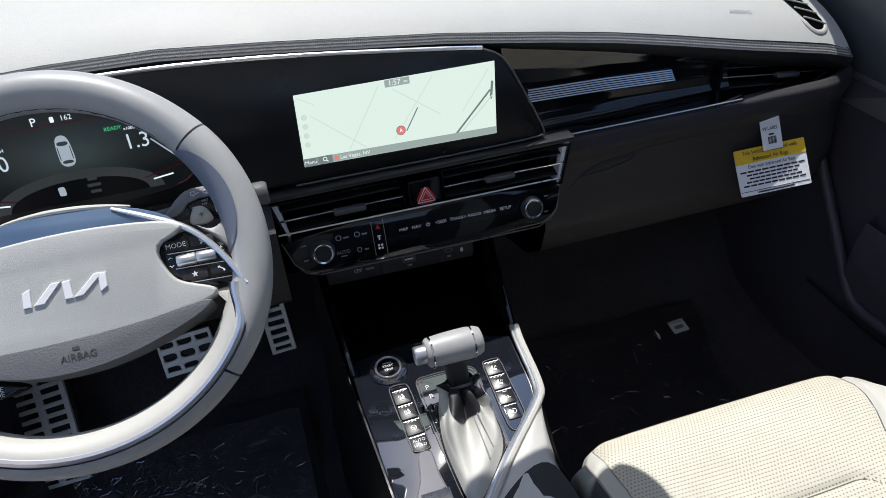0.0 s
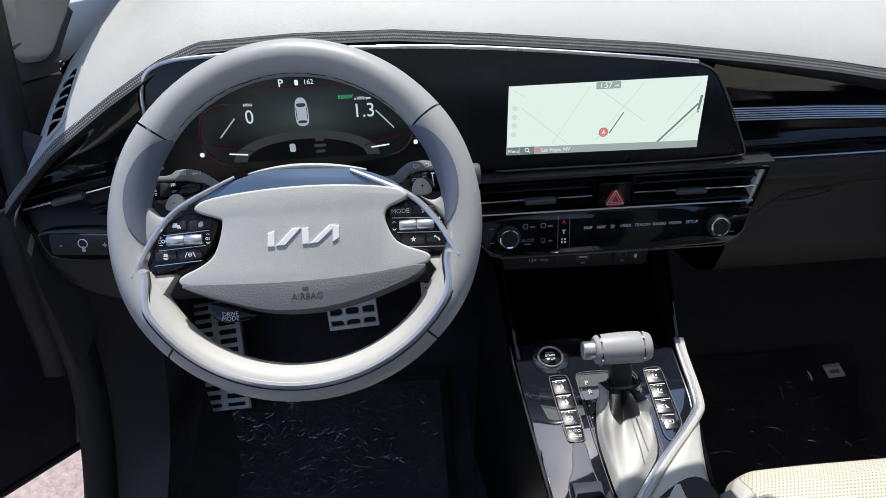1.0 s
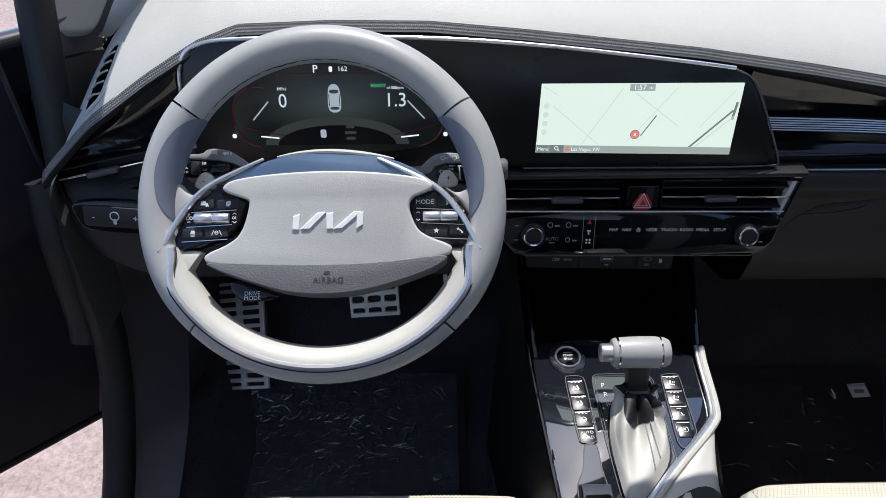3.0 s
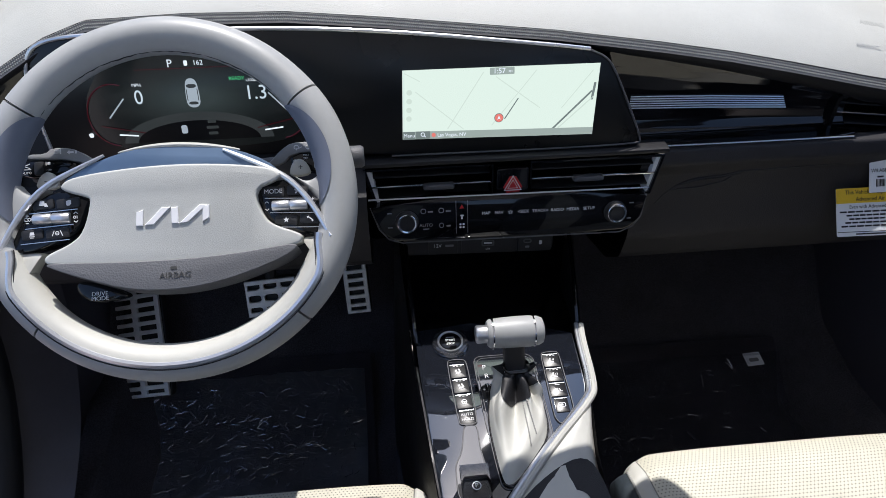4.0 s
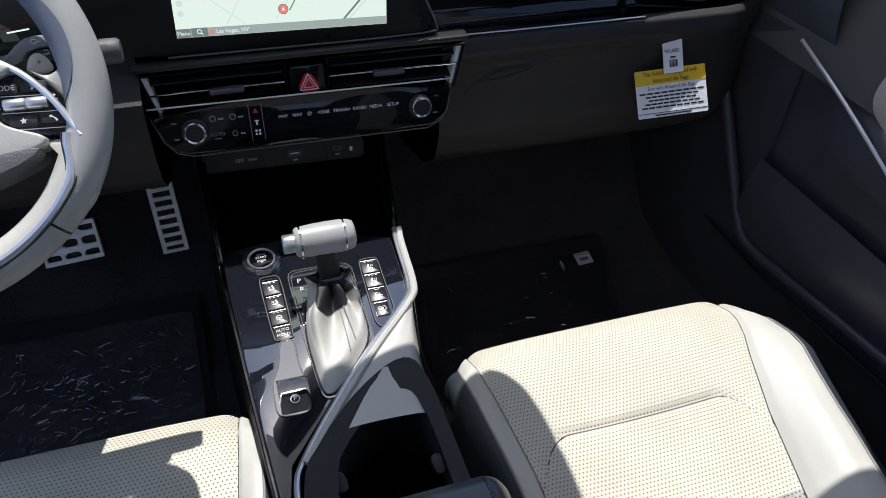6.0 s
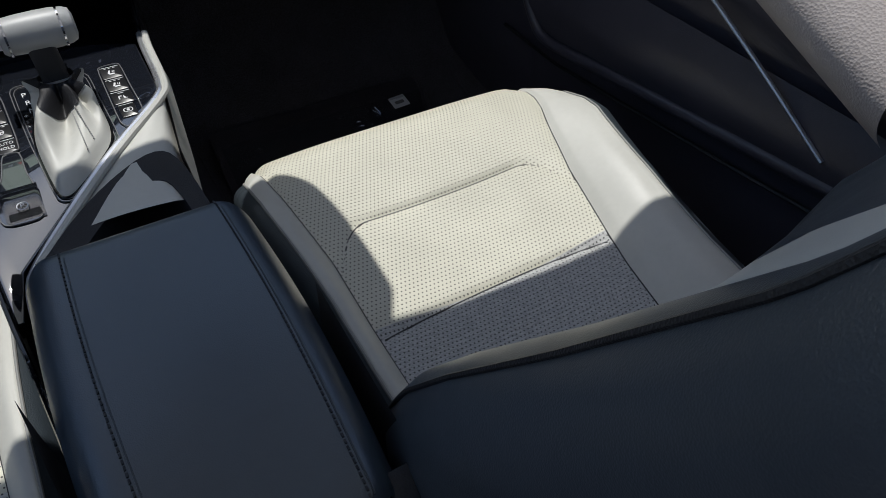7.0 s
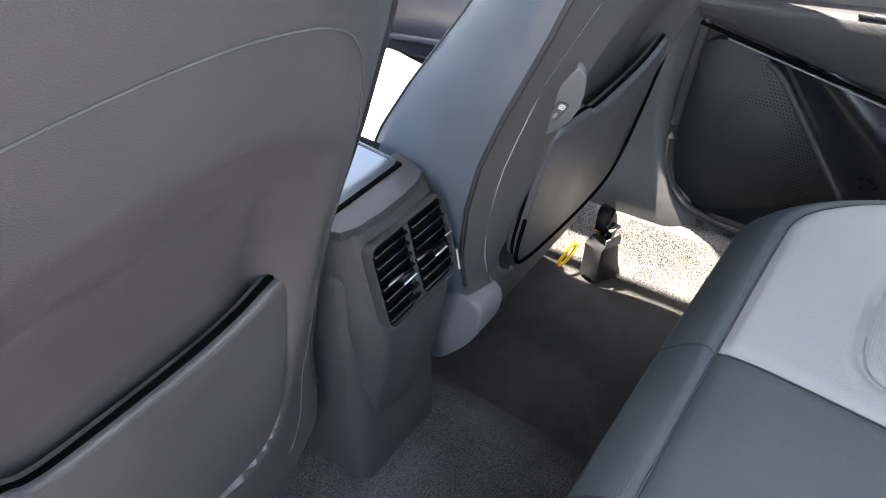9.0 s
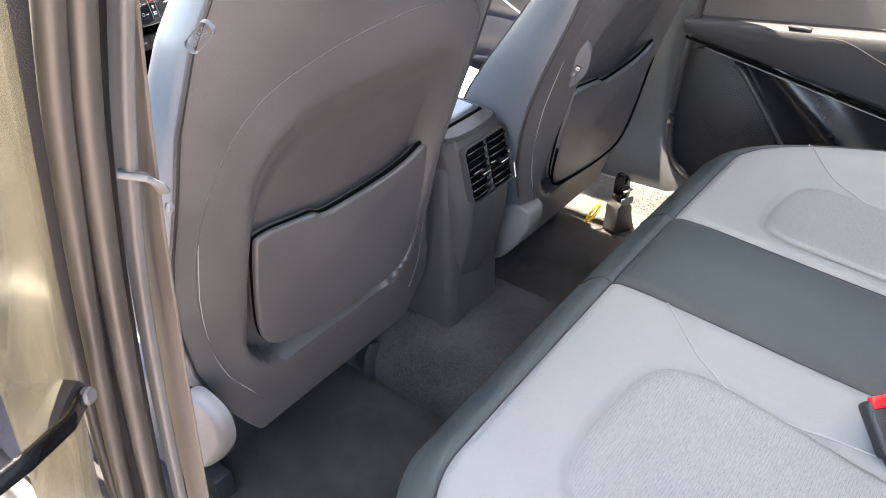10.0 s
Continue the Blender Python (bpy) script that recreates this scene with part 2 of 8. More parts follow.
M = {
    "pad": surface("light_grey_dash_pad", (0.475, 0.48, 0.455), 0.6, grain=0.35, grain_scale=700, vary=0.05),
    "leather": surface("light_grey_leather", (0.54, 0.535, 0.49), 0.5, grain=0.14, grain_scale=1400, vary=0.06),
    "rim": surface("light_grey_rim_leather", (0.39, 0.395, 0.39), 0.42, grain=0.10, grain_scale=1500, vary=0.07),
    "cover": surface("grained_hub_cover", (0.52, 0.525, 0.50), 0.5, grain=0.22, grain_scale=1100, vary=0.05),
    # darker than the cover above: shade on the lower face put into the colour
    "lower_cover": surface("shaded_hub_lower", (0.12, 0.122, 0.13), 0.5, grain=0.4, grain_scale=600, vary=0.06),
    "perf": perforated("perforated_cream_leather", (0.61, 0.59, 0.49), pitch=0.0050, hole=0.18),
    "perf_cloth": perforated("perforated_grey_cloth", (0.43, 0.43, 0.42), pitch=0.0050, hole=0.19, weave=True),
    "bench_light": surface("pale_grey_bench_leather", (0.172, 0.180, 0.179), 0.55, grain=0.3, grain_scale=900, vary=0.05),
    "bench_perf": perforated("perforated_bench_leather", (0.160, 0.167, 0.166), pitch=0.0034, hole=0.10, weave=True, streaks=0.16),
    "arm_leather": surface("armrest_blue_grey_leather", (0.036, 0.050, 0.068), 0.36, grain=0.15, grain_scale=1200, vary=0.12, spec=0.9),
    "bench_dark": surface("dark_teal_grey_bench_leather", (0.030, 0.039, 0.041), 0.55, grain=0.3, grain_scale=900, vary=0.12, spec=0.35),
    "navy": surface("dark_blue_grey_leather", (0.035, 0.045, 0.055), 0.42, grain=0.35, grain_scale=800, vary=0.12),
    "seat_back": surface("charcoal_seat_back_vinyl", (0.054, 0.052, 0.054), 0.42, grain=0.22, grain_scale=1100, vary=0.12),
    "shell": surface("charcoal_seat_shell", (0.07, 0.069, 0.07), 0.48, grain=0.3, grain_scale=1000, vary=0.15),
    "bolster": surface("dark_seat_bolster_leather", (0.058, 0.069, 0.083), 0.38, grain=0.18, grain_scale=1200, vary=0.12),
    "soft": surface("dark_soft_touch_plastic", (0.031, 0.031, 0.034), 0.62, grain=0.45, grain_scale=700, vary=0.12, spec=0.3),
    "hard": surface("black_hard_plastic", (0.016, 0.016, 0.018), 0.5, grain=0.4, grain_scale=900, vary=0.15),
    "grey_plastic": surface("mid_grey_plastic", (0.10, 0.10, 0.105), 0.5, grain=0.4, grain_scale=900, vary=0.1),
    "dash_soft": surface("dark_dash_soft_touch", (0.027, 0.026, 0.029), 0.60, grain=0.45, grain_scale=700, vary=0.12, spec=0.35),
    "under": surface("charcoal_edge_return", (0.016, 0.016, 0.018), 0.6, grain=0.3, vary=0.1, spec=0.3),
    "stalk": surface("pale_stalk_plastic", (0.26, 0.265, 0.27), 0.45, grain=0.3, grain_scale=900, vary=0.06),
    "airbag_grey": surface("embossed_pad_letters", (0.36, 0.365, 0.345), 0.6, vary=0.05),
    "side_trim": surface("blue_black_side_trim", (0.054, 0.052, 0.068), 0.36, grain=0.25, grain_scale=900, vary=0.12),
    "paint_dark": surface("black_metallic_paint", (0.022, 0.021, 0.023), 0.22, metal=0.3, vary=0.06, coat=1.0),
    "matte": surface("matte_display_black", (0.006, 0.006, 0.007), 0.3, vary=0.1, wear=0.05),
    "piano": piano("piano_black"),
    "key_black": surface("satin_black_key", (0.010, 0.010, 0.012), 0.32, vary=0.1, spec=0.4),
    "console_gloss": piano("glossy_console_black", (0.012, 0.014, 0.02), 0.35, 1.0),
    # near-white, not metal: the plating's bright reflection is put into the colour
    "silver": surface("plating_glare_white", (0.90, 0.90, 0.91), 0.4, metal=0.0, vary=0.03, wear=0.05),
    "piano_clean": piano("piano_black_clean", dust=0.05),
    "chrome": surface("satin_chrome", (0.72, 0.73, 0.76), 0.3, metal=0.85, vary=0.04, wear=0.05),
    "bright": surface("bright_chrome", (0.88, 0.88, 0.9), 0.1, metal=1.0, vary=0.02, wear=0.04),
    "steel": surface("brushed_pedal_steel", (0.88, 0.88, 0.89), 0.42, metal=0.25, vary=0.1, vary_scale=30, wear=0.08),
    "piano_soft": surface("satin_black_door_plastic", (0.011, 0.011, 0.013), 0.30, vary=0.1),
    "rubber": surface("black_rubber", (0.014, 0.014, 0.015), 0.6, grain=0.2, vary=0.15),
    "seal": surface("black_door_seal_rubber", (0.034, 0.032, 0.030), 0.36, vary=0.15),
    # satin metal band, made bluer to hold the sky's reflection in its colour
    "band": surface("sky_blue_metallic_band", (0.13, 0.20, 0.31), 0.36, metal=0.35, vary=0.05),
    # blue-grey of sky-lit shade put into the grip leather's colour
    "thumb": surface("shaded_grip_leather", (0.15, 0.17, 0.225), 0.5, grain=0.12, grain_scale=1400, vary=0.1),
    "deep": surface("deep_black_door_plastic", (0.013, 0.013, 0.015), 0.5, grain=0.35, grain_scale=900, vary=0.15),
    # near-black without gloss: shade of recesses and gaps put into the colour
    "void": surface("shade_black", (0.003, 0.003, 0.003), 0.9, vary=0.1, spec=0.0),
    "white": surface("white_print", (0.75, 0.75, 0.76), 0.6, vary=0.03),
    "grey_print": surface("grey_print", (0.22, 0.22, 0.23), 0.6, vary=0.05),
    "thread": surface("grey_thread", (0.26, 0.26, 0.25), 0.8, vary=0.1),
    "dark_thread": surface("dark_thread", (0.02, 0.022, 0.026), 0.7, vary=0.1),
    "seam": surface("dark_seam_line", (0.05, 0.05, 0.05), 0.8, vary=0.1),
    "carpet": carpet_like("grey_speckled_carpet", (0.130, 0.124, 0.119), 330, 1.0, 0.9),
    "dark_carpet": carpet_like("black_carpet", (0.066, 0.064, 0.075), 450, 0.9, 0.6),
    "tunnel_carpet": carpet_like("dusty_charcoal_tunnel_carpet", (0.040, 0.039, 0.041), 420, 1.0, 0.95),
    "mat": carpet_like("black_floor_mat_pile", (0.088, 0.084, 0.100), 800, 0.7, 0.4),
    "rear_mat": carpet_like("charcoal_rear_mat_pile", (0.082, 0.079, 0.078), 800, 0.7, 0.85),
    "crease": surface("glossy_film_crease", (0.45, 0.48, 0.58), 0.15, metal=0.8, vary=0.1),
    "film": clear_film("clear_protective_film", 0.42),
    "thin_film": clear_film("thin_protective_film", 0.14),
    "glass": thin_glass("clear_glass"),
    "roofing": surface("pale_headliner_cloth", (0.5, 0.5, 0.49), 0.9, grain=0.3, grain_scale=500, vary=0.05),
    "paint": surface("dark_metallic_car_paint", (0.10, 0.10, 0.095), 0.22, metal=0.6, vary=0.06, coat=1.0),
    "jamb": surface("grey_green_metallic_jamb_paint", (0.31, 0.285, 0.22), 0.18, metal=0.65, vary=0.08, coat=1.0),
    "belt": surface("brown_black_belt_webbing", (0.075, 0.062, 0.055), 0.75, grain=0.35, grain_scale=1500, vary=0.1),
    "red": surface("red_plastic", (0.55, 0.015, 0.02), 0.35, vary=0.06),
    "yellow": surface("yellow_plastic", (0.85, 0.48, 0.01), 0.4, vary=0.06),
    "tag": surface("white_card", (0.84, 0.85, 0.88), 0.6, vary=0.03),
    "tag_yellow": surface("yellow_card", (0.85, 0.55, 0.02), 0.55, vary=0.04),
    "ink": surface("black_ink", (0.015, 0.015, 0.02), 0.6, vary=0.05),
    "cloth_pink": surface("pale_door_cloth", (0.42, 0.38, 0.37), 0.8, grain=0.9, grain_scale=360, vary=0.08),
    "ground": carpet_like("sunlit_pinkish_asphalt", (0.34, 0.27, 0.25), 60, 0.5, 0.25),
    "map": glow("lit_map", (0.56, 0.66, 0.57), 1.0),
    "map_road": glow("lit_map_road", (0.47, 0.555, 0.475), 1.0),
    "map_dark": glow("lit_map_dark", (0.13, 0.16, 0.15), 1.0),
    "map_bar": glow("lit_map_bar", (0.25, 0.30, 0.27), 1.0),
    "lit_white": glow("lit_white", (0.62, 0.68, 0.72), 1.0),
    "lit_car": glow("lit_car_symbol", (0.26, 0.31, 0.34), 1.0),
    "lit_num": glow("lit_digits", (0.42, 0.50, 0.54), 1.0),
    "lit_dim": glow("lit_dim", (0.022, 0.026, 0.026), 1.0),
    "lit_face": glow("lit_gauge_face", (0.011, 0.015, 0.0145), 1.0, fade=(0.16, 0.075)),
    "lit_green": glow("lit_green", (0.05, 0.42, 0.16), 1.0),
    "lit_red": glow("lit_red", (0.16, 0.008, 0.02), 0.18),
    "lit_pin": glow("lit_pin", (0.6, 0.16, 0.13), 1.0),
}


# ---- shape helpers ----
def thing(name, base, label, category, group="", kind=""):
    ob = new(name)
    ob.empty_display_size = 0.05
    ob.location = base
    return tagged(ob, label, category, group, kind)


def link_mesh(name, bm, mat, angle=40):
    bmesh.ops.recalc_face_normals(bm, faces=bm.faces)
    me = bpy.data.meshes.new(name)
    bm.to_mesh(me)
    bm.free()
    me.materials.append(M[mat])
    me.polygons.foreach_set("use_smooth", [True] * len(me.polygons))
    me.set_sharp_from_angle(angle=radians(angle))
    return new(name, me)


def part(name, bm, mat, parent, label="", m=None, angle=40):
    """One mesh under a thing or under a part; built in world places (moved by m first)."""
    if m is not None:
        bm.transform(m)
    ob = link_mesh(name, bm, mat, angle)
    ob.parent = parent
    if parent.type == "EMPTY":
        ob.matrix_parent_inverse = Matrix.Translation(-parent.location)
    return tagged(ob, label)


def solid(name, bm, mat, label, category, kind="", m=None, angle=40, group=""):
    """A thing that is one mesh."""
    if m is not None:
        bm.transform(m)
    return tagged(link_mesh(name, bm, mat, angle), label, category, group, kind)


def smooth(a, b, x):
    t = max(0.0, min(1.0, (x - a) / (b - a)))
    return t * t * (3 - 2 * t)


def basis(origin, ex, ey):
    ex = Vector(ex).normalized()
    ez = ex.cross(Vector(ey)).normalized()
    ey = ez.cross(ex)
    m = Matrix((ex, ey, ez)).transposed().to_4x4()
    m.translation = origin
    return m


def surf(fn, us, vs, loop_u=False, caps=False):
    """A sheet of quads through fn(u, v)."""
    bm = bmesh.new()
    rows = [[bm.verts.new(fn(u, v)) for u in us] for v in vs]
    n = len(us)
    for a, b in zip(rows, rows[1:]):
        for i in range(n if loop_u else n - 1):
            j = (i + 1) % n
            bm.faces.new((a[i], a[j], b[j], b[i]))
    if caps:
        bm.faces.new(rows[0][::-1])
        bm.faces.new(rows[-1])
    return bm


def lin(a, b, n):
    return [a + (b - a) * i / (n - 1) for i in range(n)]


def lerp_table(table, x):
    """Smooth reading of a table of (x, a, b, ...)."""
    if x <= table[0][0]:
        return table[0][1:]
    for p, q in zip(table, table[1:]):
        if x <= q[0]:
            k = (x - p[0]) / (q[0] - p[0])
            return tuple(a + (b - a) * k for a, b in zip(p[1:], q[1:]))
    return table[-1][1:]


def chaikin(pts, times=2, closed=True):
    for _ in range(times):
        out = []
        n = len(pts)
        for i in range(n if closed else n - 1):
            p, q = Vector(pts[i]), Vector(pts[(i + 1) % n])
            out += [p * 0.75 + q * 0.25, p * 0.25 + q * 0.75]
        if not closed:
            out = [Vector(pts[0])] + out + [Vector(pts[-1])]
        pts = out
    return [tuple(p) for p in pts]


def rrect(w, h, r, n=4):
    r = min(r, w / 2, h / 2)
    pts = []
    for cx, cy, a0 in ((w / 2 - r, h / 2 - r, 0), (-w / 2 + r, h / 2 - r, 90), (-w / 2 + r, -h / 2 + r, 180), (w / 2 - r, -h / 2 + r, 270)):
        for i in range(n + 1):
            a = radians(a0 + 90 * i / n)
            pts.append((cx + r * math.cos(a), cy + r * math.sin(a)))
    return pts


def circle(r, n=32):
    return [(r * math.cos(2 * math.pi * i / n), r * math.sin(2 * math.pi * i / n)) for i in range(n)]


def plate(pts, depth, bevel=0.0, segs=2, holes=()):
    """A flat outline in x, y, thick from z = -depth to z = 0, its upper edge rounded."""
    bm = bmesh.new()
    top = [bm.verts.new((x, y, 0)) for x, y in pts]
    low = [bm.verts.new((x, y, -depth)) for x, y in pts]
    n = len(pts)
    face = bm.faces.new(top)
    bm.faces.new(low[::-1])
    for i in range(n):
        j = (i + 1) % n
        bm.faces.new((low[i], low[j], top[j], top[i]))
    if bevel:
        bmesh.ops.recalc_face_normals(bm, faces=bm.faces)
        edges = list(face.edges)
        bmesh.ops.bevel(bm, geom=edges, offset=bevel, segments=segs, affect="EDGES", profile=0.5, clamp_overlap=True)
    return bm


def ring_plate(outer, inner, depth):
    """A frame between two outlines with the same number of points."""
    bm = bmesh.new()
    n = len(outer)
    vs = [[bm.verts.new((x, y, z)) for x, y in ring] for ring, z in ((outer, 0), (inner, 0), (inner, -depth), (outer, -depth))]
    for a, b in ((0, 1), (1, 2), (2, 3), (3, 0)):
        for i in range(n):
            j = (i + 1) % n
            bm.faces.new((vs[a][i], vs[a][j], vs[b][j], vs[b][i]))
    return bm


def rbox(w, d, h, r=0.004, segs=2):
    bm = bmesh.new()
    bmesh.ops.create_cube(bm, size=1, matrix=Matrix.Diagonal((w, d, h, 1)))
    if r:
        bmesh.ops.bevel(bm, geom=list(bm.edges), offset=min(r, w / 2.1, d / 2.1, h / 2.1), segments=segs, affect="EDGES", profile=0.5)
    return bm


def sweep(path, profile, closed=False, up=(0, 0, 1), caps=True, scale=None):
    """A profile of (side, up) points carried along a path."""
    pts = [Vector(p) for p in path]
    n = len(pts)
    rings = []
    bm = bmesh.new()
    for i, p in enumerate(pts):
        a = pts[(i - 1) % n] if closed or i else p
        b = pts[(i + 1) % n] if closed or i < n - 1 else p
        t = (b - a).normalized()
        side = t.cross(Vector(up))
        side = side.normalized() if side.length > 1e-6 else Vector((1, 0, 0))
        u = side.cross(t)
        k = scale(i / max(1, n - 1)) if scale else 1.0
        rings.append([bm.verts.new(p + side * (x * k) + u * (y * k)) for x, y in profile])
    m = len(profile)
    for i in range(n if closed else n - 1):
        a, b = rings[i], rings[(i + 1) % n]
        for k in range(m):
            j = (k + 1) % m
            bm.faces.new((a[k], a[j], b[j], b[k]))
    if caps and not closed:
        bm.faces.new(rings[0][::-1])
        bm.faces.new(rings[-1])
    return bm


def tube(path, r, n=8, closed=False, up=(0, 0, 1), scale=None):
    return sweep(path, circle(r, n), closed, up, scale=scale)


def lathe(profile, n=32):
    """A turned shape about z from (radius, height) points."""
    bm = bmesh.new()
    rings = []
    for r, z in profile:
        if r < 1e-6:
            rings.append([bm.verts.new((0, 0, z))])
        else:
            rings.append([bm.verts.new((r * c, r * s, z)) for c, s in circle(1, n)])
    for a, b in zip(rings, rings[1:]):
        for i in range(n):
            j = (i + 1) % n
            if len(a) == 1 and len(b) == 1:
                continue
            if len(a) == 1:
                bm.faces.new((a[0], b[i], b[j]))
            elif len(b) == 1:
                bm.faces.new((a[i], a[j], b[0]))
            else:
                bm.faces.new((a[i], a[j], b[j], b[i]))
    return bm


def join(*bms):
    out = bmesh.new()
    for bm in bms:
        me = bpy.data.meshes.new("tmp")
        bm.to_mesh(me)
        bm.free()
        out.from_mesh(me)
        bpy.data.meshes.remove(me)
    return out


def moved(bm, m):
    bm.transform(m)
    return bm


def words(name, body, size, m, mat, parent, label="", align="CENTER", raise_by=0.0004, stretch=1.0):
    """Writing in the built-in font, lying in the x, y plane of m, as a mesh part."""
    cu = bpy.data.curves.new("words", "FONT")
    cu.body, cu.size, cu.align_x, cu.align_y, cu.extrude, cu.resolution_u = body, size, align, "CENTER", 0.0001, 3
    ob = bpy.data.objects.new("words", cu)
    me = bpy.data.meshes.new_from_object(ob)
    bpy.data.objects.remove(ob)
    bpy.data.curves.remove(cu)
    bm = bmesh.new()
    bm.from_mesh(me)
    bpy.data.meshes.remove(me)
    bm.transform(Matrix.Diagonal((stretch, 1, 1, 1)))
    return part(name, bm, mat, parent, label, m @ Matrix.Translation((0, 0, raise_by)))


def bar(name, w, h, m, x, y, mat, parent, raise_by=0.0005, turn=0.0):
    """A thin printed bar or block on a face."""
    return part(name, plate(rrect(w, h, min(w, h) * 0.2, 2), 0.0004), mat, parent, "", m @ pose(x, y, raise_by, 0, 0, turn))


def bar_bm(w, h, x, y, z=0.0005, turn=0.0):
    return moved(plate(rrect(w, h, min(w, h) * 0.2, 1), 0.0004), pose(x, y, z, 0, 0, turn))


# ---- ground and body shell ----
bm = bmesh.new()
bmesh.ops.create_grid(bm, x_segments=8, y_segments=8, size=600)
solid("ground", bm, "ground", "pinkish sunlit asphalt of a parking lot", "ground", "structure", Matrix.Translation((0, 0, -0.36)))


def cabin_floor():
    prof = [(-1.0, 0.24), (-0.35, 0.24), (-0.12, 0.05), (-0.05, 0.02), (0.3, 0.012), (0.7, 0.015), (1.15, 0.015), (1.28, 0.05), (1.42, 0.22), (1.52, 0.5), (1.56, 0.8)]
    def fn(u, v):
        y, z = lerp_table([(i, *p) for i, p in enumerate(prof)], v)
        edge = min(1.0, max(0.0, abs(u) - 0.595) / 0.075)
        return (u, y, z + 0.115 * edge ** 1.3)
    solid("floor", surf(fn, lin(-0.72, 0.74, 60), lin(0, 4.4, 27)), "carpet", "grey speckled carpet of the rear cabin floor", "floor", "structure")
    solid("floor", surf(fn, lin(-0.72, 0.74, 60), lin(4.4, len(prof) - 1, 41)), "dark_carpet", "black carpet of the front footwells", "floor", "structure")


cabin_floor()

# raised tunnel along the middle
def tunnel(u, v):
    a = math.pi * u
    high = 0.165 - 0.02 * smooth(0.45, 0.75, v)
    return (-0.172 * math.cos(a), v, high * math.sin(a) ** 0.55 + 0.004 * noise.noise(Vector((u * 5, v * 6, 0.3))))


solid("trim", surf(tunnel, lin(0, 1, 36), lin(-0.12, 0.45, 24)), "tunnel_carpet", "dusty charcoal carpet over the raised middle tunnel", "tunnel trim", "structure")
solid("trim", surf(tunnel, lin(0, 1, 24), lin(0.45, 1.45, 24)), "dark_carpet", "black carpet over the raised middle tunnel", "tunnel trim", "structure")

# roof, pillars and sills that close the cabin
def roof(u, v):
    y = 0.872 - v * 2.077
    return (u * 0.58, y + 0.06 * (1 - u * u) * (1 - v), 1.30 + 0.05 * (1 - u * u) + 0.06 * math.sin(math.pi * min(1, v * 1.1)))


bm = surf(roof, lin(-1, 1, 24), lin(0, 1, 24))
bmesh.ops.solidify(bm, geom=list(bm.faces), thickness=0.035)
solid("ceiling", bm, "roofing", "pale cloth headliner under the roof", "ceiling", "structure")

for side in (-1, 1):
    x = 0.60 * side
    path = [(0.850 * side, 1.46, 0.752), (0.845 * side, 1.425, 0.79), (0.815 * side, 1.34, 0.88), (0.735 * side, 1.14, 1.06), (0.600 * side, 0.86, 1.30)]
    solid("trim", sweep(chaikin(path, 2, False), rrect(0.05, 0.09, 0.02)), "roofing", "light grey windscreen pillar trim", "pillar trim", "structure")
    wide = 0.590 if side < 0 else 0.618
    rail = [(wide * side, 0.88, 1.31), (wide * side, 0.1, 1.36), (wide * side, -0.6, 1.34), (wide * side, -1.2, 1.25)]
    solid("trim", sweep(chaikin(rail, 2, False), rrect(0.035, 0.05, 0.015)), "roofing", "pale cloth roof rail", "roof rail", "structure")

# dark corner panels below the windscreen pillars
solid("trim", rbox(0.03, 0.15, 0.12, 0.01), "shell", "dark grey corner panel below the windscreen pillar", "corner panel", "structure", Matrix.Translation((0.790, 1.375, 0.685)))
MC = basis((-0.766, 0, 0), (0, 1, 0), (0, 0, 1))
solid("trim", plate([(1.235, 0.790), (1.362, 0.757), (1.372, 0.775), (1.41, 0.790), (1.47, 0.812), (1.46, 0.824), (1.40, 0.818), (1.235, 0.835)], 0.02, 0.002), "grey_plastic", "dark grey upper corner panel below the windscreen pillar", "corner panel", "structure", MC)
solid("trim", plate([(1.20, 0.55), (1.43, 0.55), (1.43, 0.735), (1.352, 0.756), (1.235, 0.787), (1.20, 0.70)], 0.02, 0.002), "shell", "dark grey lower corner panel beside the dash end", "corner panel", "structure", MC)
solid("trim", rbox(0.010, 0.022, 0.010, 0.003), "bright", "small polished clip at the corner of the dash pad", "clip", "structure", Matrix.Translation((-0.752, 1.352, 0.772)))
# slanted lower end of the driver's pillar trim, outlined to fit the camera's view and tilted to catch the sun through
# the windscreen
ends = [(-0.060, 0.030), (-0.046, 0.014), (-0.015, -0.003), (0.010, -0.009), (0.036, -0.006), (0.091, 0.006), (0.131, 0.013), (0.25, 0.04), (0.34, 0.08), (0.189, 0.130), (0.02, 0.10)]
solid("trim", plate(chaikin(ends, 2), 0.014, 0.005, 3), "roofing", "light grey slanted lower end of the pillar trim", "pillar trim", "structure", basis((-0.750, 1.30, 0.812), (0, 1, 0), (-0.69, 0, 0.72)))
# passenger footwell side
solid("trim", surf(lambda u, v: (0.712 - 0.012 * math.sin(math.pi * u), 1.02 + 0.64 * u, 0.0 + 0.66 * v), lin(0, 1, 12), lin(0, 1, 6)), "side_trim", "black kick panel beside the passenger footwell", "kick panel", "structure")

solid("trim", surf(lambda u, v: (0.716 - 0.030 * math.sin(math.pi * min(1.0, v * 1.1)) + 0.02 * v, 0.98 + 0.50 * u, 0.655 + 0.215 * v), lin(0, 1, 12), lin(0, 1, 10)), "bolster", "dark blue-grey upper door corner beside the dash", "door corner", "structure")

# windscreen
bm = surf(lambda u, v: (u * (0.78 - 0.25 * v), 1.68 - 0.77 * v + 0.06 * (1 - u * u), 0.86 + 0.45 * v + 0.02 * (1 - u * u)), lin(-1, 1, 16), lin(0, 1, 12))
screen_glass = solid("window_1", bm, "glass", "clear curved windscreen glass", "windscreen", "structure")
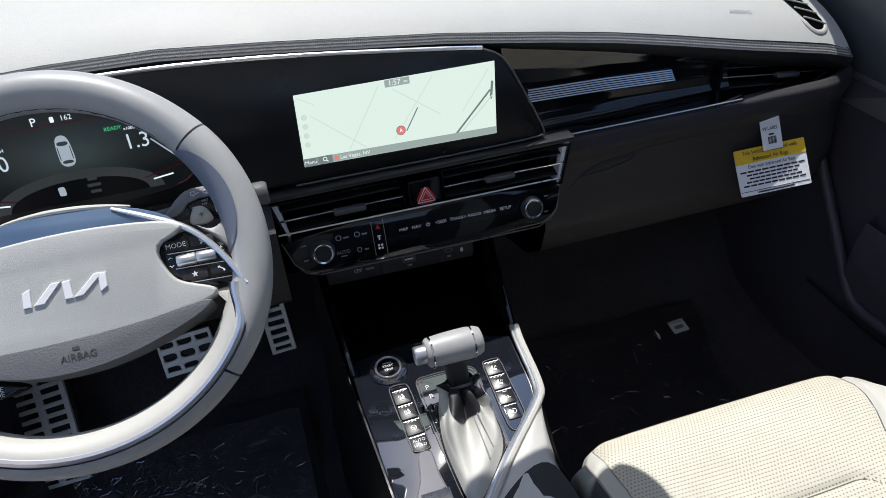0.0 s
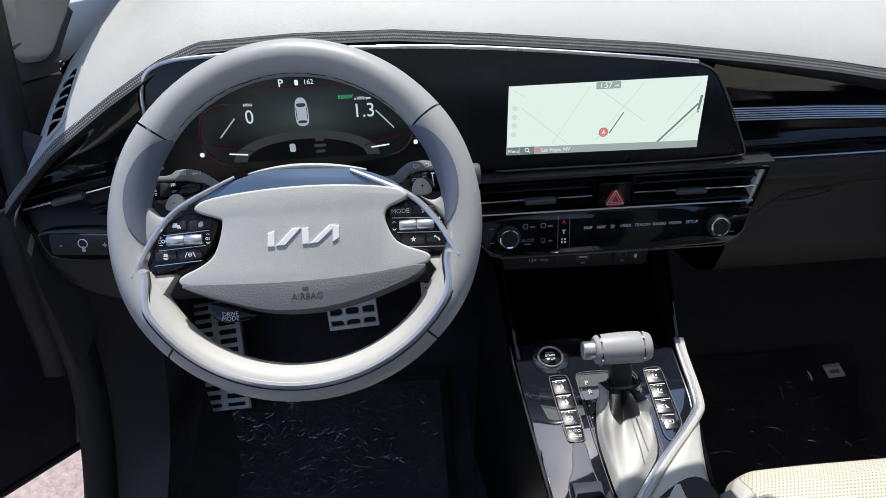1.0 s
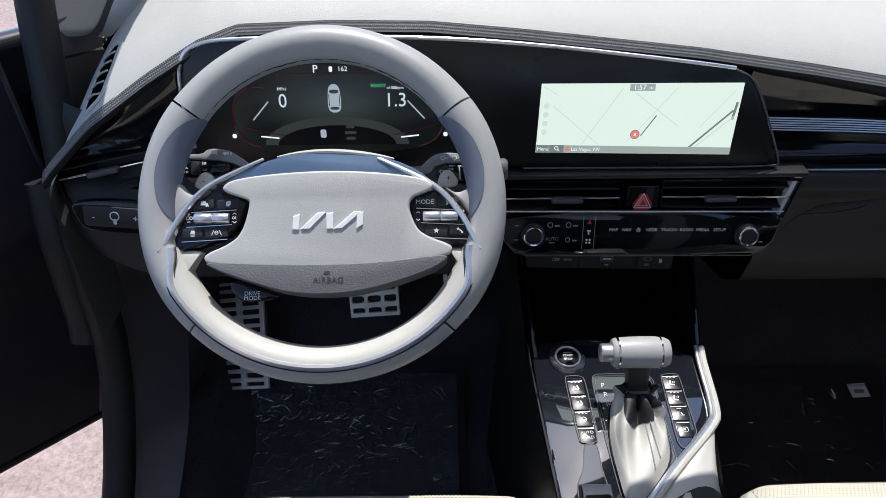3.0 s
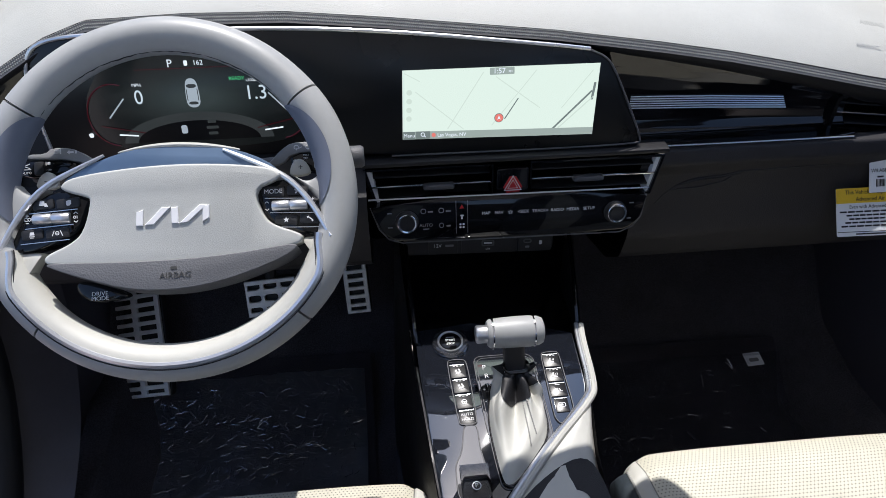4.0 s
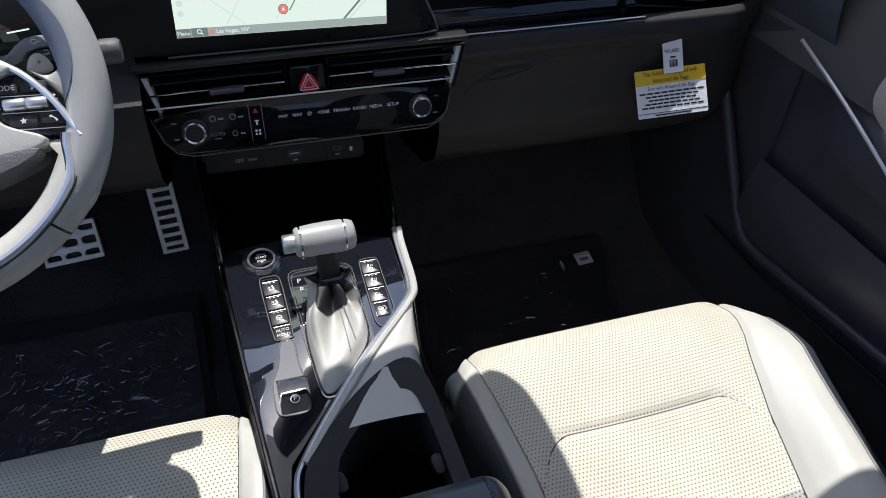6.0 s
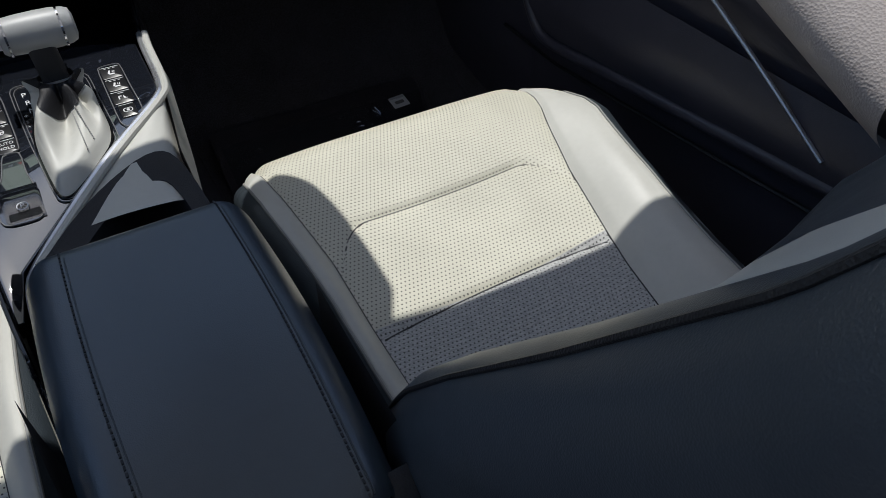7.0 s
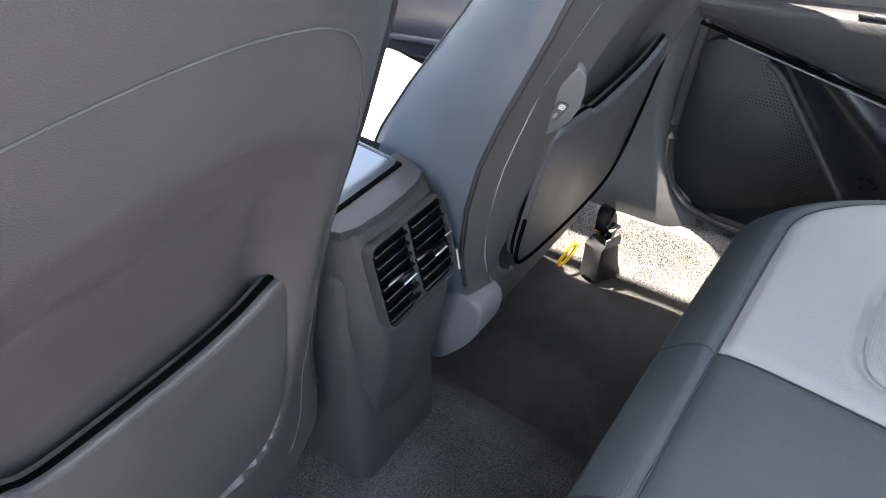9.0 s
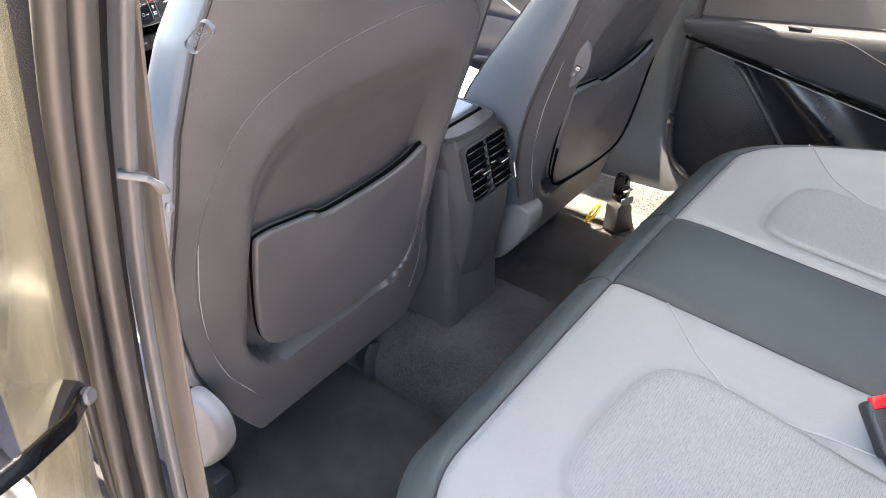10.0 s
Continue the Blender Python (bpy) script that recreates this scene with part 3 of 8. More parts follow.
screen_glass.visible_shadow = False

# unseen strips added beside the glass to shade the ends of the dash pad
for side in (-1, 1):
    def side_band(u, v, side=side):
        return (side * ((0.675 - 0.05 * v) + (0.20 - 0.17 * v) * u), 1.683 - 0.77 * v - 0.03 * u, 0.862 + 0.45 * v - 0.02 * u)
    bm = surf(side_band, lin(0, 1, 5), lin(0, 1, 14))
    bmesh.ops.solidify(bm, geom=list(bm.faces), thickness=0.004)
    solid("trim", bm, "hard", "unseen black strip added beside the windscreen to shade the dash end", "windscreen border", "structure")

# rear wall and bulkhead behind the dashboard
bm = rbox(1.5, 0.05, 0.9, 0.01)
solid("wall_front", bm, "hard", "black bulkhead behind the dashboard", "wall", "structure", Matrix.Translation((0, 1.66, 0.42)))
bm = surf(lambda u, v: (u, -0.50 - 0.22 * v, 0.40 + 0.62 * v + 0.0 * u), lin(-0.66, 0.66, 10), lin(0, 1, 8))
bmesh.ops.solidify(bm, geom=list(bm.faces), thickness=0.12)
solid("wall_rear", bm, "bench_light", "pale grey rear seat backrest closing the cabin", "wall", "structure")


# ---- rear-view mirror and the unseen block behind it that shades the seat ----
mirror = thing("rear_view_mirror", (0, 1.0, 1.26), "black rear-view mirror below the roof's front edge", "mirror")
part("glass_housing", plate(chaikin([(-0.13, -0.035), (0.13, -0.035), (0.14, 0.03), (0.10, 0.045), (-0.10, 0.045), (-0.14, 0.03)], 2), 0.035, 0.012), "hard", mirror, "", basis((0.04, 0.90, 1.20), (1, 0.1, 0), (0, 0.35, 1)))
# unseen block, its outline shaped to cast the shade on cushion and console
part("shade_block", plate(chaikin([(-0.10, -0.14), (0.235, -0.14), (0.235, 0.05), (0.205, 0.125), (0.165, 0.13), (0.115, 0.085), (-0.01, 0.055), (-0.09, 0.03)], 2), 0.04, 0.012), "hard", mirror, "", Matrix.Translation((0.0, 0.995, 1.27)))
part("arm", tube([(0.03, 0.88, 1.20), (0.03, 0.92, 1.22), (0.03, 0.95, 1.25)], 0.018, 10), "hard", mirror)


# ---- dashboard ----
dash = thing("dashboard", (0, 1.12, 0.4), "wide dashboard with light grey padded top over black lower trim", "dashboard")
RIDGE = [(-0.735, 1.040, 0.712), (-0.720, 1.046, 0.728), (-0.668, 1.06, 0.775), (-0.597, 1.08, 0.820), (-0.537, 1.10, 0.852), (-0.49, 1.115, 0.866), (-0.38, 1.12, 0.868),
         (-0.265, 1.12, 0.866), (-0.15, 1.12, 0.855), (0.06, 1.12, 0.831), (0.2, 1.115, 0.811), (0.287, 1.112, 0.7965), (0.373, 1.11, 0.779), (0.48, 1.11, 0.755), (0.56, 1.11, 0.7385), (0.626, 1.11, 0.7245), (0.665, 1.105, 0.714)]


def ridge(x):
    return lerp_table(RIDGE, x)


def dash_top(x, v):
    yr, zr = ridge(x)
    y = yr + 0.008 + v * (1.68 - yr)
    k = (y - yr)
    rise = 0.045 * (1 - math.exp(-k / 0.06)) + 0.03 * k
    if x > 0.1:
        rise += 0.03 * (x - 0.1) / 0.6 * (1 - math.exp(-k / 0.1))
    if x < -0.60:
        rise += 0.034 * smooth(1.10, 1.32, y) * smooth(0.60, 0.725, -x)
    edge = max(0.0, abs(x) - 0.62)
    return (x, y, zr + rise - edge * edge * 2.0)


part("top_pad", surf(dash_top, lin(-0.735, 0.665, 120), [0, 0.004, 0.01, 0.02, 0.035, 0.055, 0.08, 0.12, 0.18, 0.26, 0.36, 0.48, 0.62, 0.8, 1.0]), "pad", dash, "light grey padded dash top")


def strip_fn(x, v):
    yr, zr = ridge(x)
    return (x, yr - 0.0015 + 0.011 * v, zr - 0.0045 + 0.0110 * v)


part("edge_strip", surf(strip_fn, lin(-0.735, 0.665, 120), lin(0, 1, 4)), "grey_plastic", dash, "grey ribbed edging along the pad")


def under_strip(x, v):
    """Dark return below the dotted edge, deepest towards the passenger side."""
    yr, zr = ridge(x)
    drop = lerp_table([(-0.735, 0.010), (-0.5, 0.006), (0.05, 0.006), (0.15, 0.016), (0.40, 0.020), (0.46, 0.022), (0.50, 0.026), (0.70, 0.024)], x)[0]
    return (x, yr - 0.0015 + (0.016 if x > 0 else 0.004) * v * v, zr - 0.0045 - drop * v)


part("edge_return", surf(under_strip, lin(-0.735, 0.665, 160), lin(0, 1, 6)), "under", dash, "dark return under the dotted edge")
# row of stitches along the edge of the pad
bm = bmesh.new()
for row in range(3):
    for i in range(595):
        x = -0.73 + (i + 0.5 * (row % 2)) * 0.00234
        p, q = Vector(strip_fn(x, 0.30 + 0.26 * row)), 0.00095 - 0.00006 * row
        c = [bm.verts.new(p + Vector((a * q, b * q * 0.8, b * q * 0.63))) for a, b in ((-1, -1), (1, -1), (1, 1), (-1, 1))]
        top = bm.verts.new(p + Vector((0, -0.0010, 0.0013)))
        for k in range(4):
            bm.faces.new((c[k], c[(k + 1) % 4], top))
part("stitching", bm, "pad", dash, "rows of fine raised dots")


def lower_right(x, v):
    # from under the ridge, over the recess and the crash pad lip, down to the knee
    yr, zr = ridge(x)
    k = max(0.0, min(1.0, (x - 0.2) / 0.1))
    lip = 0.6905
    pts = [(1.165, lip - 0.035), (1.12, lip - 0.010), (1.092, lip - 0.001), (1.081, lip - 0.006), (1.076, lip - 0.024), (1.088, 0.642), (1.088, 0.60), (1.082, 0.55), (1.098, 0.50), (1.15, 0.46), (1.25, 0.43), (1.42, 0.40)]
    y, z = lerp_table([(i, *p) for i, p in enumerate(pts)], v)
    end = max(0.0, (x - 0.60) / 0.09)
    return (x, y + 0.04 * end * end, z)


part("tray", surf(lower_right, lin(0.178, 0.685, 40), lin(0, 1.75, 10)), "piano_clean", dash, "glossy black ledge in front of the inlay")
part("lower_pad", surf(lower_right, lin(0.178, 0.685, 40), lin(1.75, 11, 48)), "dash_soft", dash, "dark soft-touch pad over the glovebox")
# pressed crease in the soft pad
crease = [(0.2113, 1.0885, 0.5985), (0.2299, 1.0885, 0.621), (0.2573, 1.0878, 0.6355), (0.3031, 1.0878, 0.638), (0.325, 1.0872, 0.6438), (0.3401, 1.0868, 0.645), (0.4607, 1.0860, 0.6484), (0.6405, 1.0860, 0.6522)]
part("crease", tube(chaikin(crease, 2, False), 0.0016, 6), "hard", dash)
part("crease", tube(chaikin([(x, y - 0.0004, z - 0.0028) for x, y, z in crease[1:5]], 2, False), 0.0014, 6), "dash_soft", dash)
part("crease", tube([(0.2299, 1.0876, 0.6195), (0.27, 1.0876, 0.6215), (0.305, 1.0876, 0.629), (0.325, 1.0870, 0.6435)], 0.0012, 6), "hard", dash)
# glossy black recess with its fluted strip
def gloss(x, v):
    yr, zr = ridge(x)
    y = lerp_table([(0, 1.1215), (0.12, 1.1248), (0.25, 1.1275), (0.40, 1.1290), (0.60, 1.1290), (0.75, 1.1270), (0.86, 1.1200), (0.94, 1.1040), (1.0, 1.086)], v)[0]
    k = min(1.0, v / 0.90)
    return (x, y, (zr - 0.012) * (1 - k) + 0.690 * k + 0.0015 * max(0.0, v - 0.9) * 10)


part("gloss_panel", surf(gloss, lin(0.13, 0.475, 40), lin(0, 1, 40)), "piano_clean", dash, "glossy black inlay on the passenger side")
for i in range(6):
    k = i / 5
    part("flute", tube([(0.168, 1.1268, 0.7432 - 0.0165 * k), (0.28, 1.1272, 0.7390 - 0.0165 * k), (0.3802 + 0.0077 * k, 1.1270, 0.7329 - 0.0158 * k)], 0.0011, 6), "chrome", dash, "fine bright flute")
part("lip_line", tube([(0.172, 1.084, 0.6912), (0.30, 1.084, 0.6905), (0.47, 1.084, 0.6905)], 0.0011, 6), "chrome", dash, "thin bright line under the glossy inlay")


def air_vent(x0, x1, zc, y, h, label, tilt=0.0, bar_drop=0.0, curve=0.0):
    """Dash air outlet: black frame, blades, one chrome bar with a tab."""
    w = x1 - x0
    v = thing("air_vent", ((x0 + x1) / 2, y, zc), label, "air vent", "dashboard air vents")
    m = basis(((x0 + x1) / 2, y, zc), (w, curve, tilt * w), (0, 0.12, 1))
    outer, inner = rrect(w, h, 0.012), rrect(w - 0.010, h - 0.010, 0.008)
    part("frame", ring_plate(outer, inner, 0.03), "piano_clean", v, "", m)
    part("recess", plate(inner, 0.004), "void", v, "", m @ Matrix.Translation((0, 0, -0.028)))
    for i in range(2):
        part("blade", rbox(w - 0.012, 0.0022, 0.022, 0.0008, 1), "hard", v, "", m @ pose(0, (-0.28 + 0.56 * i) * h, -0.014, 12))
    part("chrome_bar", rbox(w - 0.014, 0.0028, 0.011, 0.0010), "bright", v, "satin chrome bar", m @ pose(0, bar_drop, -0.006, 4))
    part("tab", rbox(0.042, 0.008, 0.012, 0.003), "grey_plastic", v, "", m @ pose(0, bar_drop - 0.001, 0.001))
    return v


air_vent(0.452, 0.698, 0.6925, 1.128, 0.050, "passenger air vent with satin chrome bar in black frame", -0.150, 0.0, 0.018)
air_vent(-0.735, -0.600, 0.708, 1.062, 0.060, "driver air vent with satin chrome bar in black frame", 0.22, 0.004)


def lower_left(x, v):
    pts = [(1.10, 0.765), (1.085, 0.750), (1.07, 0.690), (1.045, 0.680), (1.03, 0.672), (1.025, 0.655), (1.028, 0.60), (1.04, 0.565), (1.08, 0.53), (1.16, 0.49), (1.30, 0.46), (1.42, 0.45)]
    y, z = lerp_table([(i, *p) for i, p in enumerate(pts)], v)
    end = max(0.0, (-0.62 - x) / 0.12)
    return (x, y + 0.05 * end * end, z + (0.0 if z > 0.69 else 0.02 * end))


part("lower_panel", surf(lower_left, lin(-0.735, -0.185, 44), lin(0, 11, 56)), "soft", dash, "dark panel below the steering column")
# glossy black wedge above the driver's vent
def wedge(x, v):
    yr, zr = ridge(x)
    return (x, yr + 0.004 + 0.007 * math.sin(math.pi * v), (zr - 0.010) * (1 - v) + 0.735 * v)


part("gloss_wedge", surf(wedge, lin(-0.70, -0.52, 24), lin(0, 1, 12)), "piano_clean", dash, "glossy black wedge")
# dark core that fills the middle behind the panels
# left end of the dash: the pad's side and the closing panel below it
part("pad_end", surf(lambda u, v: (-0.735 - 0.004 * math.sin(math.pi * v), dash_top(-0.735, u)[1] + 0.004 * v, dash_top(-0.735, u)[2] - (0.055 + 0.03 * u) * v), [0, 0.004, 0.01, 0.02, 0.04, 0.08, 0.15, 0.3, 0.5, 0.8], lin(0, 1, 6)), "pad", dash)
part("side_pad", surf(lambda u, v: (-0.7415 - 0.11 * u, 1.35 + 0.33 * v, dash_top(-0.735, (0.302 + 0.33 * v) / 0.64)[2] + 0.005 - 0.01 * u), lin(0, 1, 8), lin(0, 1, 16)), "pad", dash, "light pad piece beside the windscreen pillar")
part("side_joint", tube([(-0.7382, 1.31 + 0.36 * v, dash_top(-0.735, (0.262 + 0.36 * v) / 0.64)[2] + 0.0035) for v in lin(0, 1, 16)], 0.0046, 8), "void", dash)
part("end_panel", surf(lambda u, v: (-0.737, 1.045 + 0.5 * u, 0.70 + 0.03 * u - 0.26 * v), lin(0, 1, 8), lin(0, 1, 6)), "grey_plastic", dash, "grey closing panel at the dash end")
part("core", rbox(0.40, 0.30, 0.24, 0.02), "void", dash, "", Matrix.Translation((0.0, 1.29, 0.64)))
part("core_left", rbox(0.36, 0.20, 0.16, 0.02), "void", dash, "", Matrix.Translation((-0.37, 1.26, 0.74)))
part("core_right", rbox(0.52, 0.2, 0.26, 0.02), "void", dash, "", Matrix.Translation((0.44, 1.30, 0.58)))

# dimmer switch on the lower left panel
dim = thing("switch_panel", (-0.655, 1.025, 0.67), "black dimmer switch panel with printed symbols", "switch panel")
ms = basis((-0.648, 1.030, 0.668), (1, -0.06, -0.05), (0, 0.25, 1))
part("bezel", plate(chaikin([(-0.058, 0.020), (0.062, 0.020), (0.062, -0.020), (-0.04, -0.022), (-0.052, -0.006)], 2), 0.012, 0.002), "piano_clean", dim, "", ms @ Matrix.Translation((0, 0, 0.008)))
part("rocker", plate(rrect(0.074, 0.026, 0.004), 0.004, 0.001), "hard", dim, "", ms @ Matrix.Translation((-0.004, 0, 0.0105)))
for x, body in ((-0.026, "-"), (0.026, "+")):
    words("symbol", body, 0.012, ms @ Matrix.Translation((x - 0.002, 0, 0.011)), "white", dim)
part("symbol", moved(ring_plate(circle(0.006, 16), circle(0.0048, 16), 0.0004), ms @ Matrix.Translation((-0.002, 0.002, 0.0113))), "white", dim)
part("symbol", bar_bm(0.004, 0.007, -0.002, -0.005, 0.0113), "white", dim, "", ms)


def demister(side):
    """Slotted side-window outlet let into the dash top."""
    (xa, ya), (xb, yb) = ((-0.669, 1.088), (-0.672, 1.190)) if side < 0 else ((0.624, 1.135), (0.598, 1.228))
    g = thing("demister_vent", (xa, ya, 0.8), "pale slotted side window outlet in the dash top", "air vent", "demister vents")

    def spot(x, y):
        yr, zr = ridge(x)
        return Vector(dash_top(x, max(0.0, (y - yr - 0.008) / (1.68 - yr))))
    run = Vector((xb - xa, yb - ya))
    L, run = run.length, run.normalized()
    wide = Vector((run.y, -run.x))
    half = 0.0125 if side < 0 else 0.015

    def on(a, b, h):
        """a across, b along the outlet, h above the pad."""
        x, y = Vector(((xa + xb) / 2, (ya + yb) / 2)) + wide * a + run * b
        p = spot(x, y)
        n = (spot(x + 0.004, y) - spot(x - 0.004, y)).cross(spot(x, y + 0.004) - spot(x, y - 0.004)).normalized()
        return p + n * h

    def loop(u, grow):
        pts = rrect(2 * (half + grow), L + 2 * grow, half + grow - 0.001, 8)
        return pts[int(u) % len(pts)]
    count = len(rrect(0.03, 0.1, 0.012, 8))
    section = [(0.0, -0.001), (0.0, 0.0016), (0.0012, 0.0026), (0.0045, 0.0026), (0.0060, 0.0014), (0.0062, -0.001)]
    part("frame", surf(lambda u, v: tuple(on(*loop(u, section[int(v)][0]), section[int(v)][1])), list(range(count)), list(range(6)), loop_u=True), "pad", g)
    part("recess", surf(lambda a, b: tuple(on(a * (half + 0.001) * math.sqrt(max(0.05, 1 - max(0.0, (abs(b) - 0.80) / 0.2) ** 2)), b * L / 2, 0.0012)), lin(-1, 1, 6), lin(-1, 1, 24)), "void", g)
    for i in range(5):
        b = (-0.36 + 0.18 * i) * L
        part("fin", sweep([tuple(on(half * k, b - 0.009 * k, 0.0026)) for k in (-0.98, 0, 0.98)], rrect(0.0024, 0.0024, 0.0008), up=(0, 0, 1)), "pad", g)


demister(-1)
demister(1)
words("airbag_mark", "AIRBAG", 0.011, basis((0.50, 1.17, 0.8075), (1, 0, -0.19), (0.0, 1, 0.45)), "airbag_grey", dash, raise_by=0.006)

# ---- display panel with instrument cluster and map screen ----
panel = thing("display_panel", (-0.19, 1.08, 0.70), "long black display panel holding gauges and a lit map screen", "display panel")
MP = basis((0, 1.074, 0.724), (1, 0, 0), (0, 0.19, 1))


def on_panel(x, z):
    return (x, (z - 0.724) * 1.018)


outline = [on_panel(*p) for p in ((-0.556, 0.722), (-0.562, 0.80), (-0.553, 0.842), (-0.535, 0.857), (-0.48, 0.8615), (-0.30, 0.862), (-0.15, 0.853), (0.053, 0.829), (0.095, 0.823), (0.118, 0.813), (0.132, 0.79), (0.168, 0.712), (0.166, 0.704), (0.155, 0.702), (-0.15, 0.706), (-0.30, 0.715), (-0.50, 0.718))]
part("backing", plate(outline, 0.03, 0.003), "matte", panel, "", MP @ Matrix.Translation((0, 0, -0.0005)))
top_edge = [MP @ Vector((*on_panel(*p), 0.0)) for p in ((-0.554, 0.735), (-0.5625, 0.80), (-0.556, 0.842), (-0.535, 0.8585), (-0.48, 0.863), (-0.30, 0.8635), (-0.15, 0.8545), (0.053, 0.8305), (0.095, 0.8245))]
part("bright_edge", tube(chaikin([tuple(p) for p in top_edge], 2, False), 0.0024, 8), "chrome", panel, "satin chrome line along the upper edge")
side_edge = [MP @ Vector((*on_panel(*p), 0.001)) for p in ((0.095, 0.8235), (0.118, 0.8135), (0.1325, 0.79), (0.1685, 0.712), (0.166, 0.7035), (-0.15, 0.7055))]
part("edge_line", tube(chaikin([tuple(p) for p in side_edge], 2, False), 0.0012, 6), "grey_plastic", panel)
# map screen
scr = [on_panel(*p) for p in ((-0.1325, 0.8085), (0.1085, 0.8075), (0.1035, 0.7205), (-0.136, 0.7255))]
screen = part("map_screen", plate(scr, 0.001), "map", panel, "lit pale green navigation map", MP @ Matrix.Translation((0, 0, 0.0012)))


def strip_on(name, pts, w, mat, z=0.0018, parent=screen):
    bms = []
    for (x0, z0), (x1, z1) in zip(pts, pts[1:]):
        a, b = Vector(on_panel(x0, z0)), Vector(on_panel(x1, z1))
        d = b - a
        bms.append(bar_bm(d.length, w, *((a + b) / 2), z, math.degrees(math.atan2(d.y, d.x))))
    return part(name, join(*bms), mat, parent, "", MP)


for pts, w, mat in (
    (((-0.118, 0.783), (-0.06, 0.735)), 0.0011, "map_road"), (((-0.08, 0.736), (-0.035, 0.803)), 0.0011, "map_road"), (((-0.02, 0.797), (0.035, 0.757)), 0.0011, "map_road"),
    (((-0.025, 0.738), (0.03, 0.803)), 0.0010, "map_road"), (((-0.009, 0.745), (0.008, 0.770)), 0.0013, "map_dark"), (((0.05, 0.728), (0.10, 0.775)), 0.0022, "map_dark"),
    (((0.056, 0.728), (0.102, 0.768)), 0.0016, "map_road"), (((0.062, 0.755), (0.10, 0.80)), 0.0010, "map_road"), (((0.100, 0.764), (0.1035, 0.785)), 0.0030, "map_dark"), (((-0.13, 0.805), (-0.112, 0.795)), 0.0010, "map_road")):
    strip_on("road", pts, w, mat)
part("info_bar", plate([on_panel(*p) for p in ((-0.1355, 0.7352), (0.104, 0.7295), (0.1035, 0.7208), (-0.136, 0.7258))], 0.0004), "map_bar", screen, "", MP @ Matrix.Translation((0, 0, 0.0020)))
for x0, x1 in ((-0.1352, -0.1205), (-0.1195, -0.102)):
    part("menu_key", plate([on_panel(*p) for p in ((x0, 0.7350), (x1, 0.7347), (x1, 0.7252), (x0, 0.7256))], 0.0004), "map_dark", screen, "", MP @ Matrix.Translation((0, 0, 0.0023)))
tilt_txt = pose(0, 0, 0, 0, 0, -1.2)
words("menu_word", "Menu", 0.0062, MP @ Matrix.Translation((*on_panel(-0.1278, 0.7302), 0.0026)) @ tilt_txt, "lit_white", screen)
part("search_symbol", ring_plate(circle(0.0026, 16), circle(0.0018, 16), 0.0003), "lit_white", screen, "", MP @ Matrix.Translation((*on_panel(-0.111, 0.7310), 0.0028)))
part("search_symbol", bar_bm(0.003, 0.001, 0.0025, -0.0025, 0.0, -45), "lit_white", screen, "", MP @ Matrix.Translation((*on_panel(-0.111, 0.7310), 0.0028)))
words("place_word", "Las Vegas, NV", 0.0062, MP @ Matrix.Translation((*on_panel(-0.093, 0.7295), 0.0026)) @ tilt_txt, "lit_white", screen, align="LEFT")
part("place_dot", plate(circle(0.0026, 16), 0.0003), "lit_pin", screen, "", MP @ Matrix.Translation((*on_panel(-0.0975, 0.7298), 0.0026)))
part("clock_box", plate(rrect(0.030, 0.0085, 0.001, 2), 0.0003), "map_bar", screen, "", MP @ Matrix.Translation((*on_panel(-0.0125, 0.8035), 0.0022)))
words("clock_word", "1:57", 0.0088, MP @ Matrix.Translation((*on_panel(-0.016, 0.8035), 0.0026)), "lit_white", screen)
words("clock_word", "PM", 0.0036, MP @ Matrix.Translation((*on_panel(-0.0025, 0.8025), 0.0026)), "lit_white", screen)
part("pin", plate(circle(0.0058, 24), 0.0003), "map_dark", screen, "", MP @ Matrix.Translation((*on_panel(-0.016, 0.7470), 0.0022)))
part("pin_disc", plate(circle(0.0050, 24), 0.0003), "lit_pin", screen, "", MP @ Matrix.Translation((*on_panel(-0.016, 0.7470), 0.0026)))
part("pin_arrow", plate([(0, 0.003), (0.002, -0.002), (0, -0.0008), (-0.002, -0.002)], 0.0003), "lit_white", screen, "", MP @ Matrix.Translation((*on_panel(-0.016, 0.7470), 0.003)))
for i in range(4):
    part("side_key", plate(circle(0.0034, 14), 0.0003), "map_road", screen, "", MP @ Matrix.Translation((*on_panel(-0.1255 - 0.0006 * i, 0.7825 - i * 0.0105), 0.0022)))

# instrument cluster
face = [on_panel(*p) for p in ((-0.500, 0.742), (-0.505, 0.79), (-0.47, 0.835), (-0.40, 0.843), (-0.34, 0.843), (-0.28, 0.835), (-0.245, 0.79), (-0.25, 0.742), (-0.30, 0.728), (-0.45, 0.728))]
cluster = part("gauge_screen", plate(chaikin(face, 2), 0.001), "lit_face", panel, "dark digital gauge screen", MP @ Matrix.Translation((0, 0, 0.0012)))
def on(x, z, h=0.0024):
    return MP @ Matrix.Translation((*on_panel(x, z), h))


words("gear_word", "P", 0.0125, on(-0.399, 0.828), "lit_white", cluster)
words("range_word", "162", 0.0078, on(-0.367, 0.828), "lit_white", cluster)
part("fuel_symbol", bar_bm(0.004, 0.006, 0, 0, 0), "lit_white", cluster, "", on(-0.381, 0.828))
part("top_line", bar_bm(0.13, 0.0009, 0, 0, 0), "lit_red", cluster, "", on(-0.375, 0.8225))
words("speed_word", "0", 0.0235, on(-0.4405, 0.791), "lit_num", cluster, stretch=0.9)
words("unit_word", "MPH", 0.0052, on(-0.4405, 0.8055), "lit_white", cluster)
